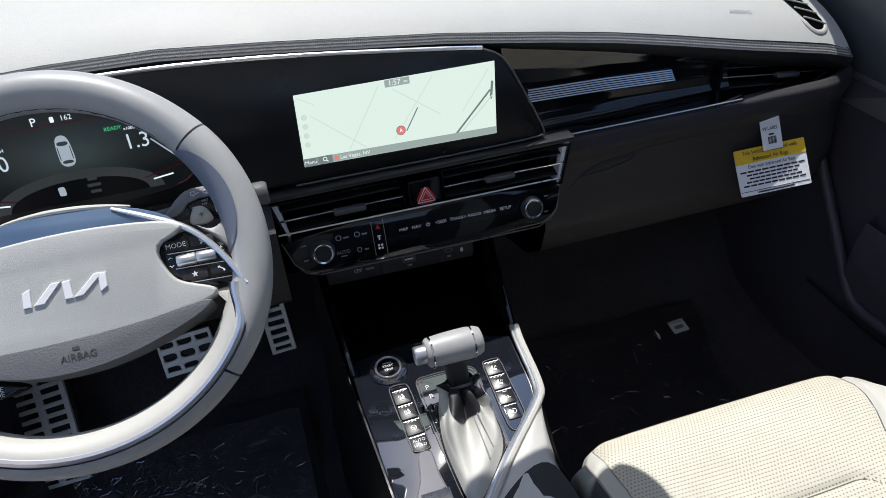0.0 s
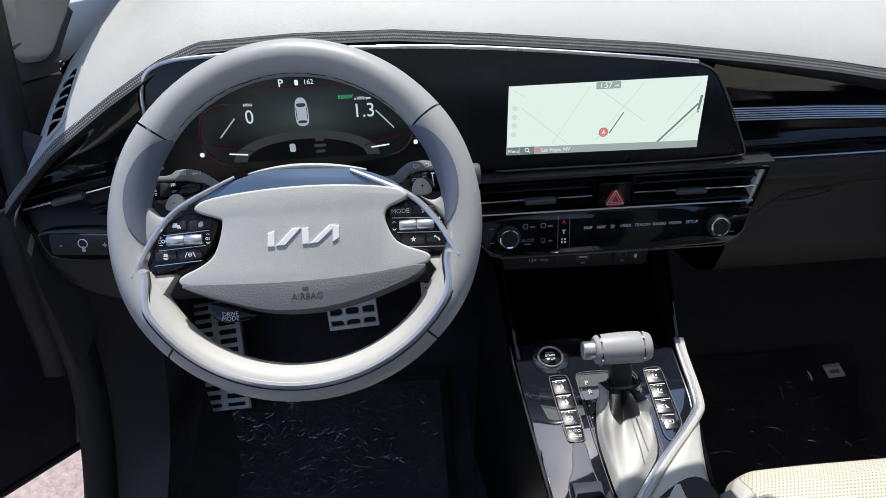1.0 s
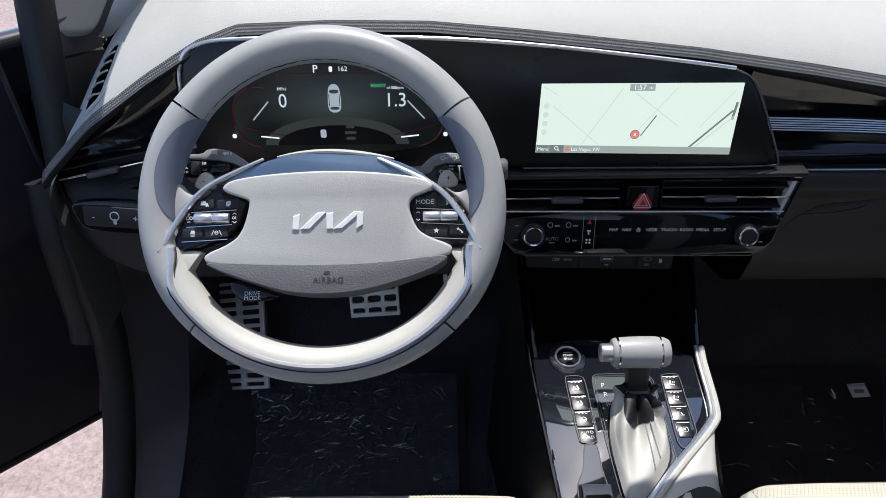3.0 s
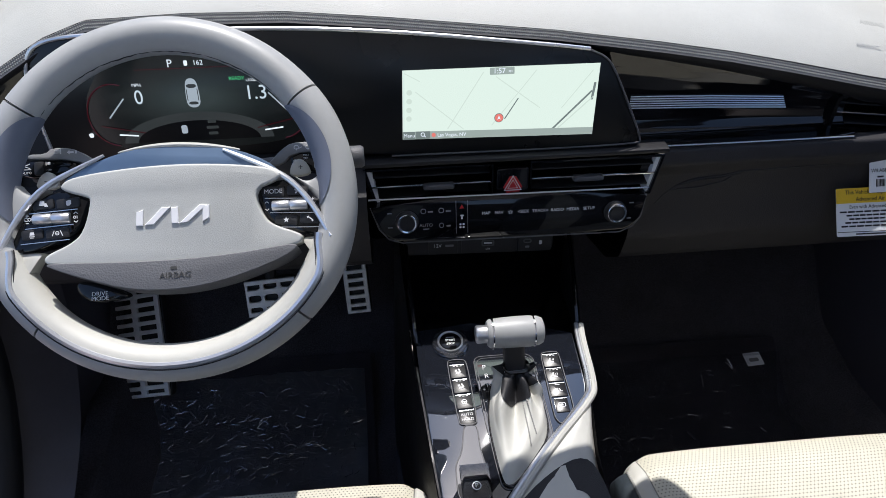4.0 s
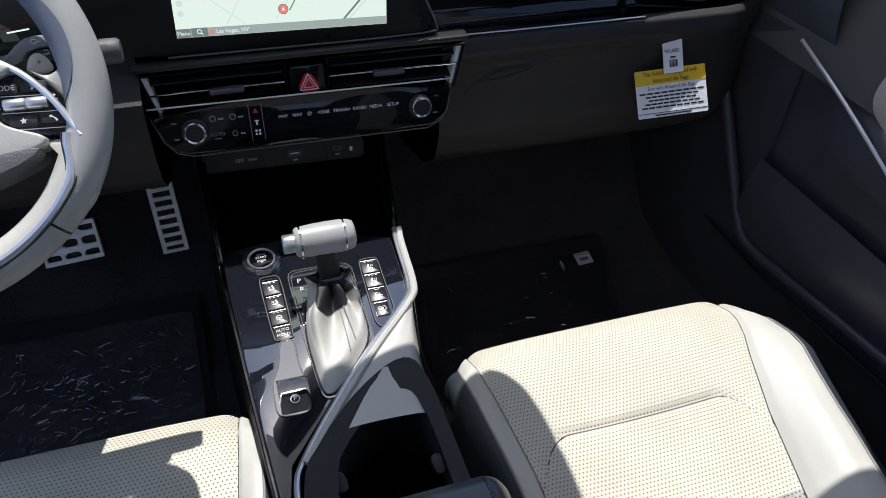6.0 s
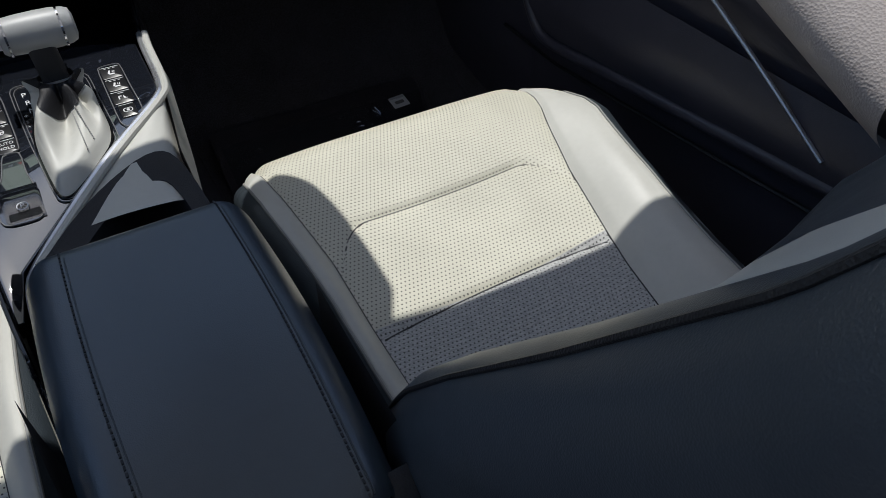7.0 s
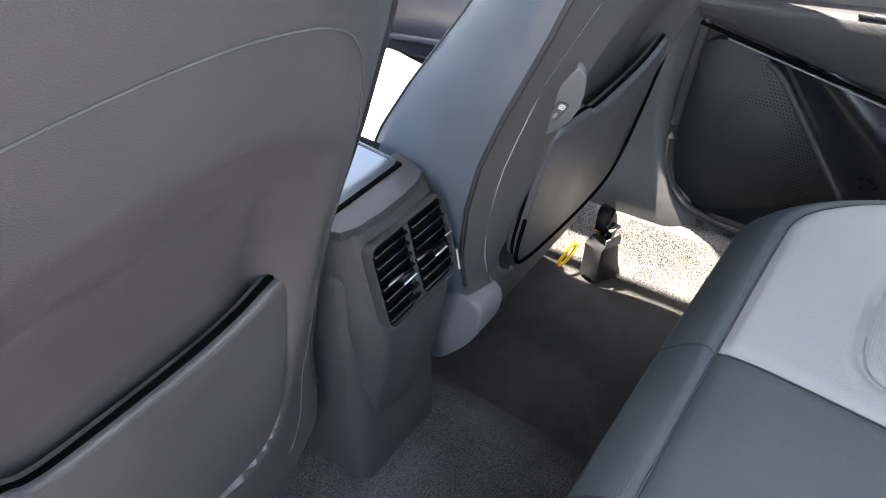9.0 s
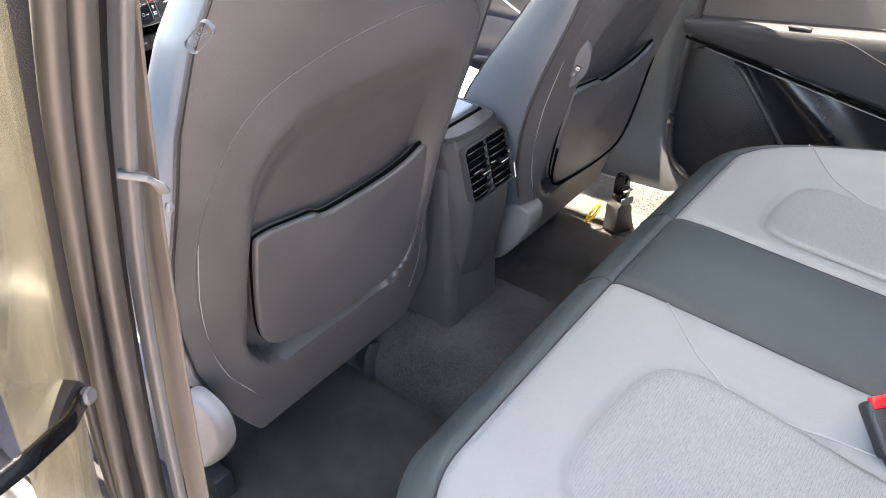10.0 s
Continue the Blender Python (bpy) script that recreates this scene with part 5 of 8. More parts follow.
for s in (-1, 1):
    def mx(pts):
        return [(px(485 + s * (x - 485), y)) for x, y in pts]
    pod = mx(((625, 346), (672, 330), (700, 338), (720, 356), (745, 392), (757, 420), (764, 436), (712, 432), (668, 414), (645, 398), (632, 366)))
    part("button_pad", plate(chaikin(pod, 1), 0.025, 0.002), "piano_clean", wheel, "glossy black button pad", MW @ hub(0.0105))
    line = [(s * x, y, z) for x, y, z in ((0.0556, 0.0450, 0.0128), (0.0822, 0.0325, 0.0142), (0.1059, 0.0205, 0.0142), (0.1223, 0.0078, 0.0138), (0.1385, -0.0140, 0.0142), (0.1490, -0.0350, 0.0160), (0.1545, -0.0450, 0.0192))]
    part("chrome_arc", tube(chaikin(line, 2, False), 0.0030, 8, scale=lambda k: 0.45 + 0.55 * min(1.0, k * 3)), "chrome", wheel, "chrome line over the button pad", MW)
    spoke = mx(((690, 322), (716, 339), (736, 332), (752, 308), (775, 330), (792, 385), (777, 440), (764, 436), (750, 392), (722, 352)))
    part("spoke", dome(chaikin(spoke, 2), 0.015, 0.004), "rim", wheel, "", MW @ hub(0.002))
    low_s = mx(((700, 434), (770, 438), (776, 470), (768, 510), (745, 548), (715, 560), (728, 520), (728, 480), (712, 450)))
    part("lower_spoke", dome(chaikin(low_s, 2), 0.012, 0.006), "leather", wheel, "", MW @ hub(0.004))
    for j, (y0, y1) in enumerate(((344, 362), (369, 388), (394, 414))):
        ym = (y0 + y1) / 2
        if j == 1:
            for x in (672, 703):
                part("roller", moved(lathe([(0, -0.0085), (0.0045, -0.0085), (0.0052, -0.0075), (0.0052, 0.0075), (0.0045, 0.0085), (0, 0.0085)], 16), MW @ hub(0.0115) @ Matrix.Translation((*mx(((x, ym),))[0], 0)) @ pose(0, 0, 0, 0, 90, 0)), "chrome", wheel, "satin chrome roller")
        else:
            for x, w in ((660 if j == 0 else 680, 0.022), (702 if j == 0 else 722, 0.020)):
                part("button", plate(rrect(w, 0.0095, 0.002), 0.003, 0.0008), "hard", wheel, "", MW @ hub(0.0122) @ Matrix.Translation((*mx(((x, ym),))[0], 0)) @ pose(0, 0, 0, 0, 0, s * -5))
        y2 = y1 + 4
        part("button_line", bar_bm(0.045, 0.0007, 0, 0, 0.0, s * -3), "chrome", wheel, "", MW @ hub(0.0115) @ Matrix.Translation((*mx(((685 + 8 * j, y2),))[0], 0)))
    def mark(bms, x, y):
        part("symbol", join(*bms), "white", wheel, "", MW @ hub(0.0128) @ Matrix.Translation((*mx(((x, y),))[0], 0)))
    arrow = lambda y, d: [bar_bm(0.0026, 0.0007, -0.0009, y, 0, d * 40), bar_bm(0.0026, 0.0007, 0.0009, y, 0, -d * 40)]
    plus = lambda y: [bar_bm(0.003, 0.0008, 0, y, 0), bar_bm(0.0008, 0.003, 0, y, 0.0002)]
    if s < 0:
        mark([bar_bm(0.007, 0.0022, 0, 0, 0), bar_bm(0.0042, 0.0026, -0.0006, 0.0018, 0.0002), bar_bm(0.0018, 0.0018, 0.0024, -0.0016, 0.0002), bar_bm(0.0012, 0.0034, 0.0036, -0.0010, 0.0003, 30)], 702, 353)
        mark([bar_bm(0.0036, 0.0048, 0, 0, 0), bar_bm(0.0034, 0.0044, 0.0012, 0.0008, 0.0002)], 660, 353)
        mark(plus(0.0036) + [bar_bm(0.003, 0.0007, 0, -0.0036, 0)], 729, 378)
        mark([bar_bm(0.0006, 0.0034, -0.0022, 0, 0), bar_bm(0.0028, 0.0006, -0.001, 0.0014, 0.0001), bar_bm(0.0028, 0.0006, -0.001, -0.0014, 0.0001), moved(ring_plate(circle(0.0018, 12), circle(0.0011, 12), 0.0003), pose(0.0022, 0, 0.0003))], 729, 378)
        mark(arrow(0.0042, 1) + arrow(-0.0042, -1) + [moved(ring_plate(circle(0.0014, 12), circle(0.0008, 12), 0.0003), pose(-0.001, 0, 0.0003)), bar_bm(0.0006, 0.0028, 0.0012, 0, 0.0001)], 648, 378)
        mark([bar_bm(0.0036, 0.0020, 0, 0.0012, 0), bar_bm(0.0044, 0.0012, 0, -0.0002, 0.0001), bar_bm(0.0050, 0.0007, 0, -0.0020, 0.0001), bar_bm(0.0036, 0.0007, 0, -0.0032, 0.0001)], 722, 404)
        mark([bar_bm(0.0007, 0.0056, -0.0038, 0, 0, -22), bar_bm(0.0007, 0.0056, 0.0038, 0, 0, 22), moved(ring_plate(circle(0.0020, 14), circle(0.0013, 14), 0.0003), pose(0, 0, 0.0003)), bar_bm(0.0034, 0.0005, 0, 0, 0.0001)], 680, 404)
    else:
        mark([moved(ring_plate(circle(0.0014, 12), circle(0.0004, 12), 0.0003), pose(-0.0012, 0.001, 0.0003)), bar_bm(0.0030, 0.0016, -0.0010, -0.0016, 0, 50), bar_bm(0.0006, 0.0026, 0.0014, 0.0008, 0, -14), bar_bm(0.0006, 0.0040, 0.0026, 0.0010, 0, -14)], 702, 353)
        mark(arrow(0.0036, 1) + arrow(-0.0036, -1), 648, 378)
        mark(plus(0.0046) + [bar_bm(0.003, 0.0007, 0, -0.0048, 0), bar_bm(0.0014, 0.0018, -0.0008, 0, 0), bar_bm(0.0010, 0.0034, 0.0004, 0, 0.0001), bar_bm(0.0006, 0.0044, 0.0010, 0, 0.0002, -40)], 728, 378)
        tips = [(0.0030 * (1 if i % 2 == 0 else 0.45) * math.sin(math.pi * i / 5), 0.0030 * (1 if i % 2 == 0 else 0.45) * math.cos(math.pi * i / 5)) for i in range(10)]
        mark([plate(tips, 0.0003)], 680, 404)
        mark([bar_bm(0.0042, 0.0011, 0.0002, 0.0002, 0, -38), bar_bm(0.0022, 0.0017, -0.0020, 0.0016, 0.0001, 20), bar_bm(0.0017, 0.0022, 0.0020, -0.0018, 0.0001, 20)], 722, 404)
    # shift paddle behind the spoke
    pad = [(s * x, y) for x, y in ((0.1125, 0.0200), (0.1140, 0.0300), (0.1185, 0.0372), (0.1255, 0.0385), (0.1320, 0.0325), (0.1355, 0.0210))]
    part("paddle", plate(chaikin(pad if s > 0 else pad[::-1], 2), 0.006, 0.002), "leather", wheel, "pale shift paddle", MW @ Matrix.Translation((0, 0, -0.020)))
    words("paddle_word", "+" if s > 0 else "-", 0.0085, MW @ Matrix.Translation((s * 0.1245, 0.029, -0.0196)), "seam", wheel)
words("mode_word", "MODE", 0.0062, MW @ hub(0.0126) @ Matrix.Translation((*px(660, 353), 0)), "white", wheel)
# silver emblem: slanted bars, near-white in place of their reflection
em = [((423, 400), (425, 376), (437, 372), (435, 400)), ((438, 399), (468, 370), (483, 370), (454, 399)),
      ((484, 399), (484, 371), (496, 370), (496, 399)), ((497, 399), (533, 368), (546, 369), (512, 398)), ((537, 399), (538, 371), (550, 369), (549, 392))]
for quad in em:
    part("emblem", plate([px(*p) for p in quad], 0.0024, 0.0005, 1), "silver", wheel, "silver emblem bars, their bright reflection painted near-white", MW @ hub(0.0222))
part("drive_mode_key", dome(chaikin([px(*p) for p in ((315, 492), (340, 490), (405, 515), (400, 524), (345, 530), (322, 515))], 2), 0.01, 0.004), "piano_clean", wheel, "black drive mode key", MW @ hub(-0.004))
words("mode_word", "DRIVE", 0.0058, MW @ hub(0.0010) @ Matrix.Translation((*px(355, 513), 0)), "white", wheel)
words("mode_word", "MODE", 0.0058, MW @ hub(0.0010) @ Matrix.Translation((*px(355, 521), 0)), "white", wheel)

# column shroud and stalks
col = thing("steering_column", (-0.37, 1.0, 0.72), "black steering column shroud with two control stalks", "steering column")
ax = MW.to_3x3() @ Vector((0, 0, -1))
mcol = MW @ pose(0, 0, -0.06)
bm = surf(lambda u, v: ((0.055 + 0.012 * v) * math.cos(2 * math.pi * u) * 1.25, (0.045 + 0.012 * v) * math.sin(2 * math.pi * u) - 0.005, 0.045 - 0.16 * v), [i / 28 for i in range(28)], lin(0, 1, 6), loop_u=True, caps=True)
part("shroud", bm, "hard", col, "", mcol)
for s in (-1, 1):
    a = MW @ Vector((s * 0.05, 0.034, -0.058))
    b = MW @ Vector((s * (0.150 if s < 0 else 0.178), 0.044, -0.060))
    st = part("stalk", sweep([a, a.lerp(b, 0.5), a.lerp(b, 0.85), b], rrect(0.026, 0.020, 0.008), up=tuple(MW.to_3x3() @ Vector((0, 1, 0)))), "grey_plastic", col, "grey control stalk")
    if s > 0:
        part("stalk_end", moved(lathe([(0, -0.010), (0.0105, -0.010), (0.012, -0.007), (0.012, 0.007), (0.010, 0.010), (0, 0.010)], 20), Matrix.Translation(b) @ MW.to_3x3().to_4x4() @ pose(0, 0, 0, 0, 90, 0)), "grey_plastic", st)
        hood = [(0.086, 0.036), (0.094, 0.0432), (0.104, 0.0531), (0.114, 0.0590), (0.132, 0.0594), (0.1419, 0.0557), (0.1488, 0.0486), (0.1139, 0.0478), (0.1038, 0.0361)]
        face = [(0.112, 0.0488), (0.152, 0.0488), (0.153, 0.0260), (0.112, 0.0300)]
    else:
        hood = [(-0.1540, 0.0552), (-0.1503, 0.0605), (-0.1340, 0.0600), (-0.1267, 0.0663), (-0.108, 0.0650), (-0.0962, 0.0590), (-0.082, 0.0470), (-0.084, 0.0410), (-0.1041, 0.0530)]
        face = [(-0.1610, 0.0548), (-0.1040, 0.0540), (-0.1030, 0.0390), (-0.1610, 0.0350)]
    if sum(p[0] * q[1] - q[0] * p[1] for p, q in zip(hood, hood[1:] + hood[:1])) < 0:
        hood = hood[::-1]
    if sum(p[0] * q[1] - q[0] * p[1] for p, q in zip(face, face[1:] + face[:1])) < 0:
        face = face[::-1]
    part("stalk_hood", plate(chaikin(hood, 1), 0.014, 0.003), "stalk", st, "pale grey stalk hood", MW @ Matrix.Translation((0, 0, -0.040)))
    part("stalk_face", plate(chaikin(face, 1), 0.014, 0.003), "piano_clean", st, "black switch face", MW @ Matrix.Translation((0, 0, -0.042)))

    def ink_on(bms, x, y, z, mat):
        part("stalk_print", join(*bms), mat, st, "", MW @ Matrix.Translation((x, y, z + 0.0006)))
    if s < 0:
        ink_on([bar_bm(0.0055, 0.0007, 0, 0.0012 * k, 0) for k in (-1, 0, 1)] + [bar_bm(0.0008, 0.005, 0.0034, 0, 0.0002)], -0.121, 0.0615, -0.040, "white")
        ink_on([plate([(-0.0036, 0), (-0.001, 0.0022), (-0.001, 0.001), (0.003, 0.001), (0.003, -0.001), (-0.001, -0.001), (-0.001, -0.0022)], 0.0003), bar_bm(0.0016, 0.0032, 0.0052, 0, 0)], -0.108, 0.0605, -0.040, "white")
        part("stalk_band", plate(rrect(0.010, 0.014, 0.002), 0.004, 0.001), "hard", st, "", MW @ Matrix.Translation((-0.1395, 0.0455, -0.0395)))
        part("stalk_band", plate(rrect(0.020, 0.0045, 0.002), 0.004, 0.001), "piano", st, "", MW @ Matrix.Translation((-0.1175, 0.0490, -0.0395)))
        ink_on([bar_bm(0.0052, 0.0007, 0, 0.0014, 0, 20), bar_bm(0.0052, 0.0007, 0, -0.0014, 0, -20), bar_bm(0.007, 0.0006, 0, -0.0034, 0)], -0.1515, 0.0485, -0.042, "white")
        words("stalk_print", "AUTO", 0.0034, MW @ Matrix.Translation((-0.1525, 0.0415, -0.0419)), "white", st)
        ink_on([bar_bm(0.0030, 0.0032, 0, 0, 0), bar_bm(0.0008, 0.0040, -0.0028, 0, 0)], -0.1305, 0.0505, -0.042, "white")
        words("stalk_print", "OFF", 0.0030, MW @ Matrix.Translation((-0.1305, 0.0435, -0.0419)), "white", st)
    else:
        for x in (0.119, 0.131):
            ink_on([moved(ring_plate(rrect(0.0050, 0.0042, 0.0014, 3), rrect(0.0036, 0.0028, 0.001, 3), 0.0003), pose(0, 0, 0.0003)), bar_bm(0.0036, 0.0007, 0.0040, -0.0004, 0, 25), bar_bm(0.0008, 0.0022, 0, -0.0020, 0)], x, 0.0535, -0.040, "white")
        for k, (x, y, body) in enumerate(((0.1285, 0.0452, "MIST"), (0.1275, 0.0418, "OFF"))):
            words("stalk_print", body, 0.0030, MW @ Matrix.Translation((x, y, -0.0419)), "white", st)
        ink_on([bar_bm(0.0012, 0.014, 0, 0, 0, 4), bar_bm(0.0040, 0.0012, 0, 0.0066, 0.0002)], 0.1365, 0.0385, -0.042, "white")
        ink_on([moved(ring_plate(chaikin([(-0.003, 0.002), (0.003, 0.002), (0.0014, -0.002), (-0.0014, -0.002)], 1), chaikin([(-0.002, 0.0012), (0.002, 0.0012), (0.0008, -0.0012), (-0.0008, -0.0012)], 1), 0.0003), pose(0, 0, 0.0003))], 0.1175, 0.0390, -0.042, "white")
        part("stalk_band", plate(rrect(0.010, 0.016, 0.003), 0.004, 0.001), "hard", st, "", MW @ Matrix.Translation((0.1465, 0.0385, -0.0395)))
        ink_on([bar_bm(0.0070, 0.0022, 0, 0, 0)], 0.1465, 0.0425, -0.0395, "white")

# ---- pedals ----
def slotted(name, m, w, h, cols, rows, label, thick=0.006, slot=0.54):
    """A steel pedal plate with rows of rounded rubber-filled slots."""
    p = thing(name, m.translation, label, "pedal", "pedals")
    part("backing", plate(rrect(w + 0.004, h + 0.004, 0.012), 0.012, 0.002), "rubber", p, "", m @ Matrix.Translation((0, 0, -0.005)))
    bms = []
    cw, ch = w / cols, h / rows
    bm = bmesh.new()
    # frame bars between the slots
    for i in range(cols + 1):
        wd = 0.16 * cw if 0 < i < cols else 0.13 * cw
        bms.append(moved(rbox(wd * 1.4, h, thick, 0.001, 1), pose(-w / 2 + i * cw + (0.5 if i == 0 else -0.5 if i == cols else 0) * wd * 1.4, 0, 0)))
    for j in range(rows + 1):
        hd = ch * (1 - slot) * (1.0 if 0 < j < rows else 0.8)
        bms.append(moved(rbox(w, hd, thick, 0.001, 1), pose(0, -h / 2 + j * ch + (0.5 if j == 0 else -0.5 if j == rows else 0) * hd, 0.0002)))
    for i in range(cols):
        for j in range(rows):
            r = ch * slot / 2
            for s in (-1, 1):
                # rounded slot ends
                cx, cy = -w / 2 + (i + 0.5) * cw, -h / 2 + (j + 0.5) * ch
                hw = cw * 0.42
                arc = [(cx + s * hw, cy + r)] + [(cx + s * (hw - r + r * math.cos(t)), cy + r * math.sin(t)) for t in lin(math.pi / 2, -math.pi / 2, 7)] + [(cx + s * hw, cy - r)]
                bms.append(moved(plate(arc if s > 0 else arc[::-1], thick * 0.9), pose(0, 0, thick * 0.45)))
    part("steel_face", join(*bms), "steel", p, "brushed steel face", m)
    return p


slotted("foot_rest", basis((-0.637, 1.301, 0.211), (0.11, -0.029, 0.035), (-0.01, 0.137, 0.169)), 0.112, 0.205, 2, 12, "brushed steel foot rest with black slots")
slotted("brake_pedal", basis((-0.375, 1.283, 0.315), (1, 0, 0.07), (-0.07, 0.45, 0.9)), 0.090, 0.066, 3, 3, "brushed steel brake pedal with black slots")
slotted("accelerator_pedal", basis((-0.227, 1.331, 0.303), (1, 0, 0.06), (-0.06, 0.42, 0.9)), 0.044, 0.128, 1, 8, "brushed steel accelerator pedal with black slots")
for x, y, z in ((-0.375, 1.31, 0.36),):
    solid("pedal_arm", tube([(x, y - 0.01, z - 0.03), (x, y + 0.05, z + 0.10), (x, y + 0.02, z + 0.25)], 0.010, 8), "hard", "black brake pedal arm", "pedal arm")

# ---- front floor mats under clear film ----
def floor_mat(cx, y0, y1, w, name_label, z=0.024):
    def fn(u, v):
        y = y0 + (y1 - y0) * v
        rise = max(0.0, y - 1.16) ** 1.4 * 1.3
        wob = 0.003 * noise.noise(Vector((u * 9, y * 9, cx)))
        return (cx + (u - 0.5) * w, y, z + rise + wob)
    ob = surf(fn, lin(0, 1, 40), lin(0, 1, 40))
    bmesh.ops.solidify(ob, geom=list(ob.faces), thickness=0.008)
    mt = solid("floor_mat", ob, "mat", name_label, "floor mat", group="floor mats")
    return fn


fn1 = floor_mat(-0.455, 0.62, 1.32, 0.49, "black carpet mat in the driver footwell under clear film")
fn2 = floor_mat(0.42, 0.55, 1.30, 0.46, "black carpet mat in the passenger footwell under clear film")
rng = random.Random(5)
for fn, label in ((fn1, "clear wrinkled plastic film over the driver mat"), (fn2, "clear wrinkled plastic film over the passenger mat")):
    def film(u, v, fn=fn):
        x, y, z = fn(0.03 + 0.94 * u, 0.03 + 0.94 * v)
        return (x, y, z + 0.010 + 0.006 * noise.noise(Vector((x * 14, y * 14, 3.3))) + 0.004 * noise.noise(Vector((x * 45, y * 30, 7))))
    sheet = thing("protective_film", fn(0.5, 0.5), label, "plastic film")
    part("sheet", surf(film, lin(0, 1, 100), lin(0, 0.99, 110)), "film" if fn is fn1 else "thin_film", sheet)
    # metallic threads along sharp little creases that gather in streaks, added for the film's glints
    creases = []
    for c in range(190):
        cu, cv, turn = rng.uniform(0.05, 0.95), rng.uniform(0.10, 0.97), rng.gauss(0.5, 0.9)
        for k in range(rng.randint(3, 10) if fn is fn1 or cv < 0.55 else 1):
            u0, v0 = cu + rng.gauss(0, 0.06), cv + rng.gauss(0, 0.035)
            a, ln = turn + rng.gauss(0, 0.5), rng.uniform(0.004, 0.020)
            pts = []
            for t in lin(-0.5, 0.5, 5):
                uu = u0 + (t * ln * math.cos(a) + 0.0008 * math.sin(t * 5 + k)) / 0.46
                vv = v0 + (t * ln * math.sin(a) + 0.0006 * math.cos(t * 6 + k)) / 0.69
                if not (0.02 < uu < 0.98 and 0.02 < vv < 0.98):
                    break
                pts.append(Vector(film(uu, vv)) + Vector((0, 0, 0.0012)))
            if len(pts) == 5:
                creases.append(tube(pts, rng.uniform(0.0002, 0.0005) * (1.0 if fn is fn1 else 1.6), 4))
    tagged(part("creases", join(*creases), "crease", sheet), "shiny creases in the film", kind="stuff")
pt = thing("paper_tag", (0.575, 1.275, 0.06), "small white paper tag lying on the passenger mat", "tag")
mpt = basis((0.568, 1.258, 0.086), (0.8, 0.05, 0), (-0.25, 1, 0.25))
part("card", plate(rrect(0.036, 0.030, 0.001, 2), 0.0008), "tag", pt, "", mpt)
part("code_bar", bar_bm(0.020, 0.008, 0, -0.002), "grey_print", pt, "", mpt)

# ---- centre console ----
con = thing("centre_console", (0, 0.7, 0.03), "black and light grey centre console between the seats", "console")
ez = Vector((0, -0.14, 1)).normalized()
MK = basis((0, 0.765, 0.445), (1, 0, 0), (0, 1, 0.14))


def kon(x, y):
    return (x, (y - 0.765) * 1.0098)


top = [kon(*p) for p in ((-0.137, 0.992), (-0.06, 1.002), (0.03, 0.990), (0.079, 0.972), (0.078, 0.885), (0.070, 0.868), (-0.005, 0.798), (-0.095, 0.692), (-0.105, 0.640), (-0.112, 0.64), (-0.124, 0.80))]
part("top_panel", plate(top, 0.02, 0.002), "console_gloss", con, "glossy black console top with dust specks", MK)
def wall_fn(xs, y0, y1, ztop, thick, flare=0.0):
    bm = surf(lambda u, v: (xs(y0 + (y1 - y0) * u) + flare * (1 - v), y0 + (y1 - y0) * u, 0.03 + (ztop(y0 + (y1 - y0) * u) - 0.03) * v), lin(0, 1, 30), lin(0, 1, 10))
    bmesh.ops.solidify(bm, geom=list(bm.faces), thickness=thick)
    return bm


def left_x(y):
    return lerp_table([(0.25, -0.078), (0.45, -0.090), (0.64, -0.112), (0.8, -0.125), (0.98, -0.138), (1.16, -0.152)], y)[0]


def right_x(y):
    return lerp_table([(0.25, 0.078), (0.45, 0.080), (0.66, 0.076), (0.743, 0.068), (0.80, 0.070), (0.88, 0.082), (0.96, 0.091), (1.16, 0.115)], y)[0]


def top_z(y):
    return lerp_table([(0.25, 0.47), (0.60, 0.428), (0.765, 0.4445), (0.97, 0.472), (1.16, 0.55)], y)[0]


part("left_side", wall_fn(left_x, 0.45, 1.16, top_z, 0.006, -0.02), "hard", con, "black console side")
part("right_side", wall_fn(right_x, 0.40, 1.16, lambda y: top_z(y) - 0.004, -0.006, 0.02), "hard", con, "black console side")
left_line = [(left_x(y) - 0.001, y, top_z(y) + 0.001) for y in lin(0.30, 0.99, 24)]
part("side_line", tube(left_line, 0.0022, 6), "piano_clean", con)
# light grey flank that widens beside the cup holder
def flank(u, v):
    y = lerp_table([(0, 0.972), (0.25, 0.90), (0.45, 0.84), (0.7, 0.77), (1.0, 0.715)], v)[0]
    xo = right_x(y)
    xi = lerp_table([(0.69, -0.083), (0.715, -0.062), (0.798, 0.003), (0.868, 0.076), (0.885, 0.083), (0.972, 0.085)], y)[0]
    xi = min(xi, xo - 0.006)
    x = xi + (xo - xi) * u
    z = top_z(y) + 0.004 * math.sin(math.pi * min(1, u * 1.2)) - 0.02 * max(0.0, u - 0.8) ** 2 * 25
    return (x, y, z)


bm = surf(flank, lin(0, 1, 16), lin(0, 1, 30))
part("light_flank", bm, "leather", con, "light grey soft flank")
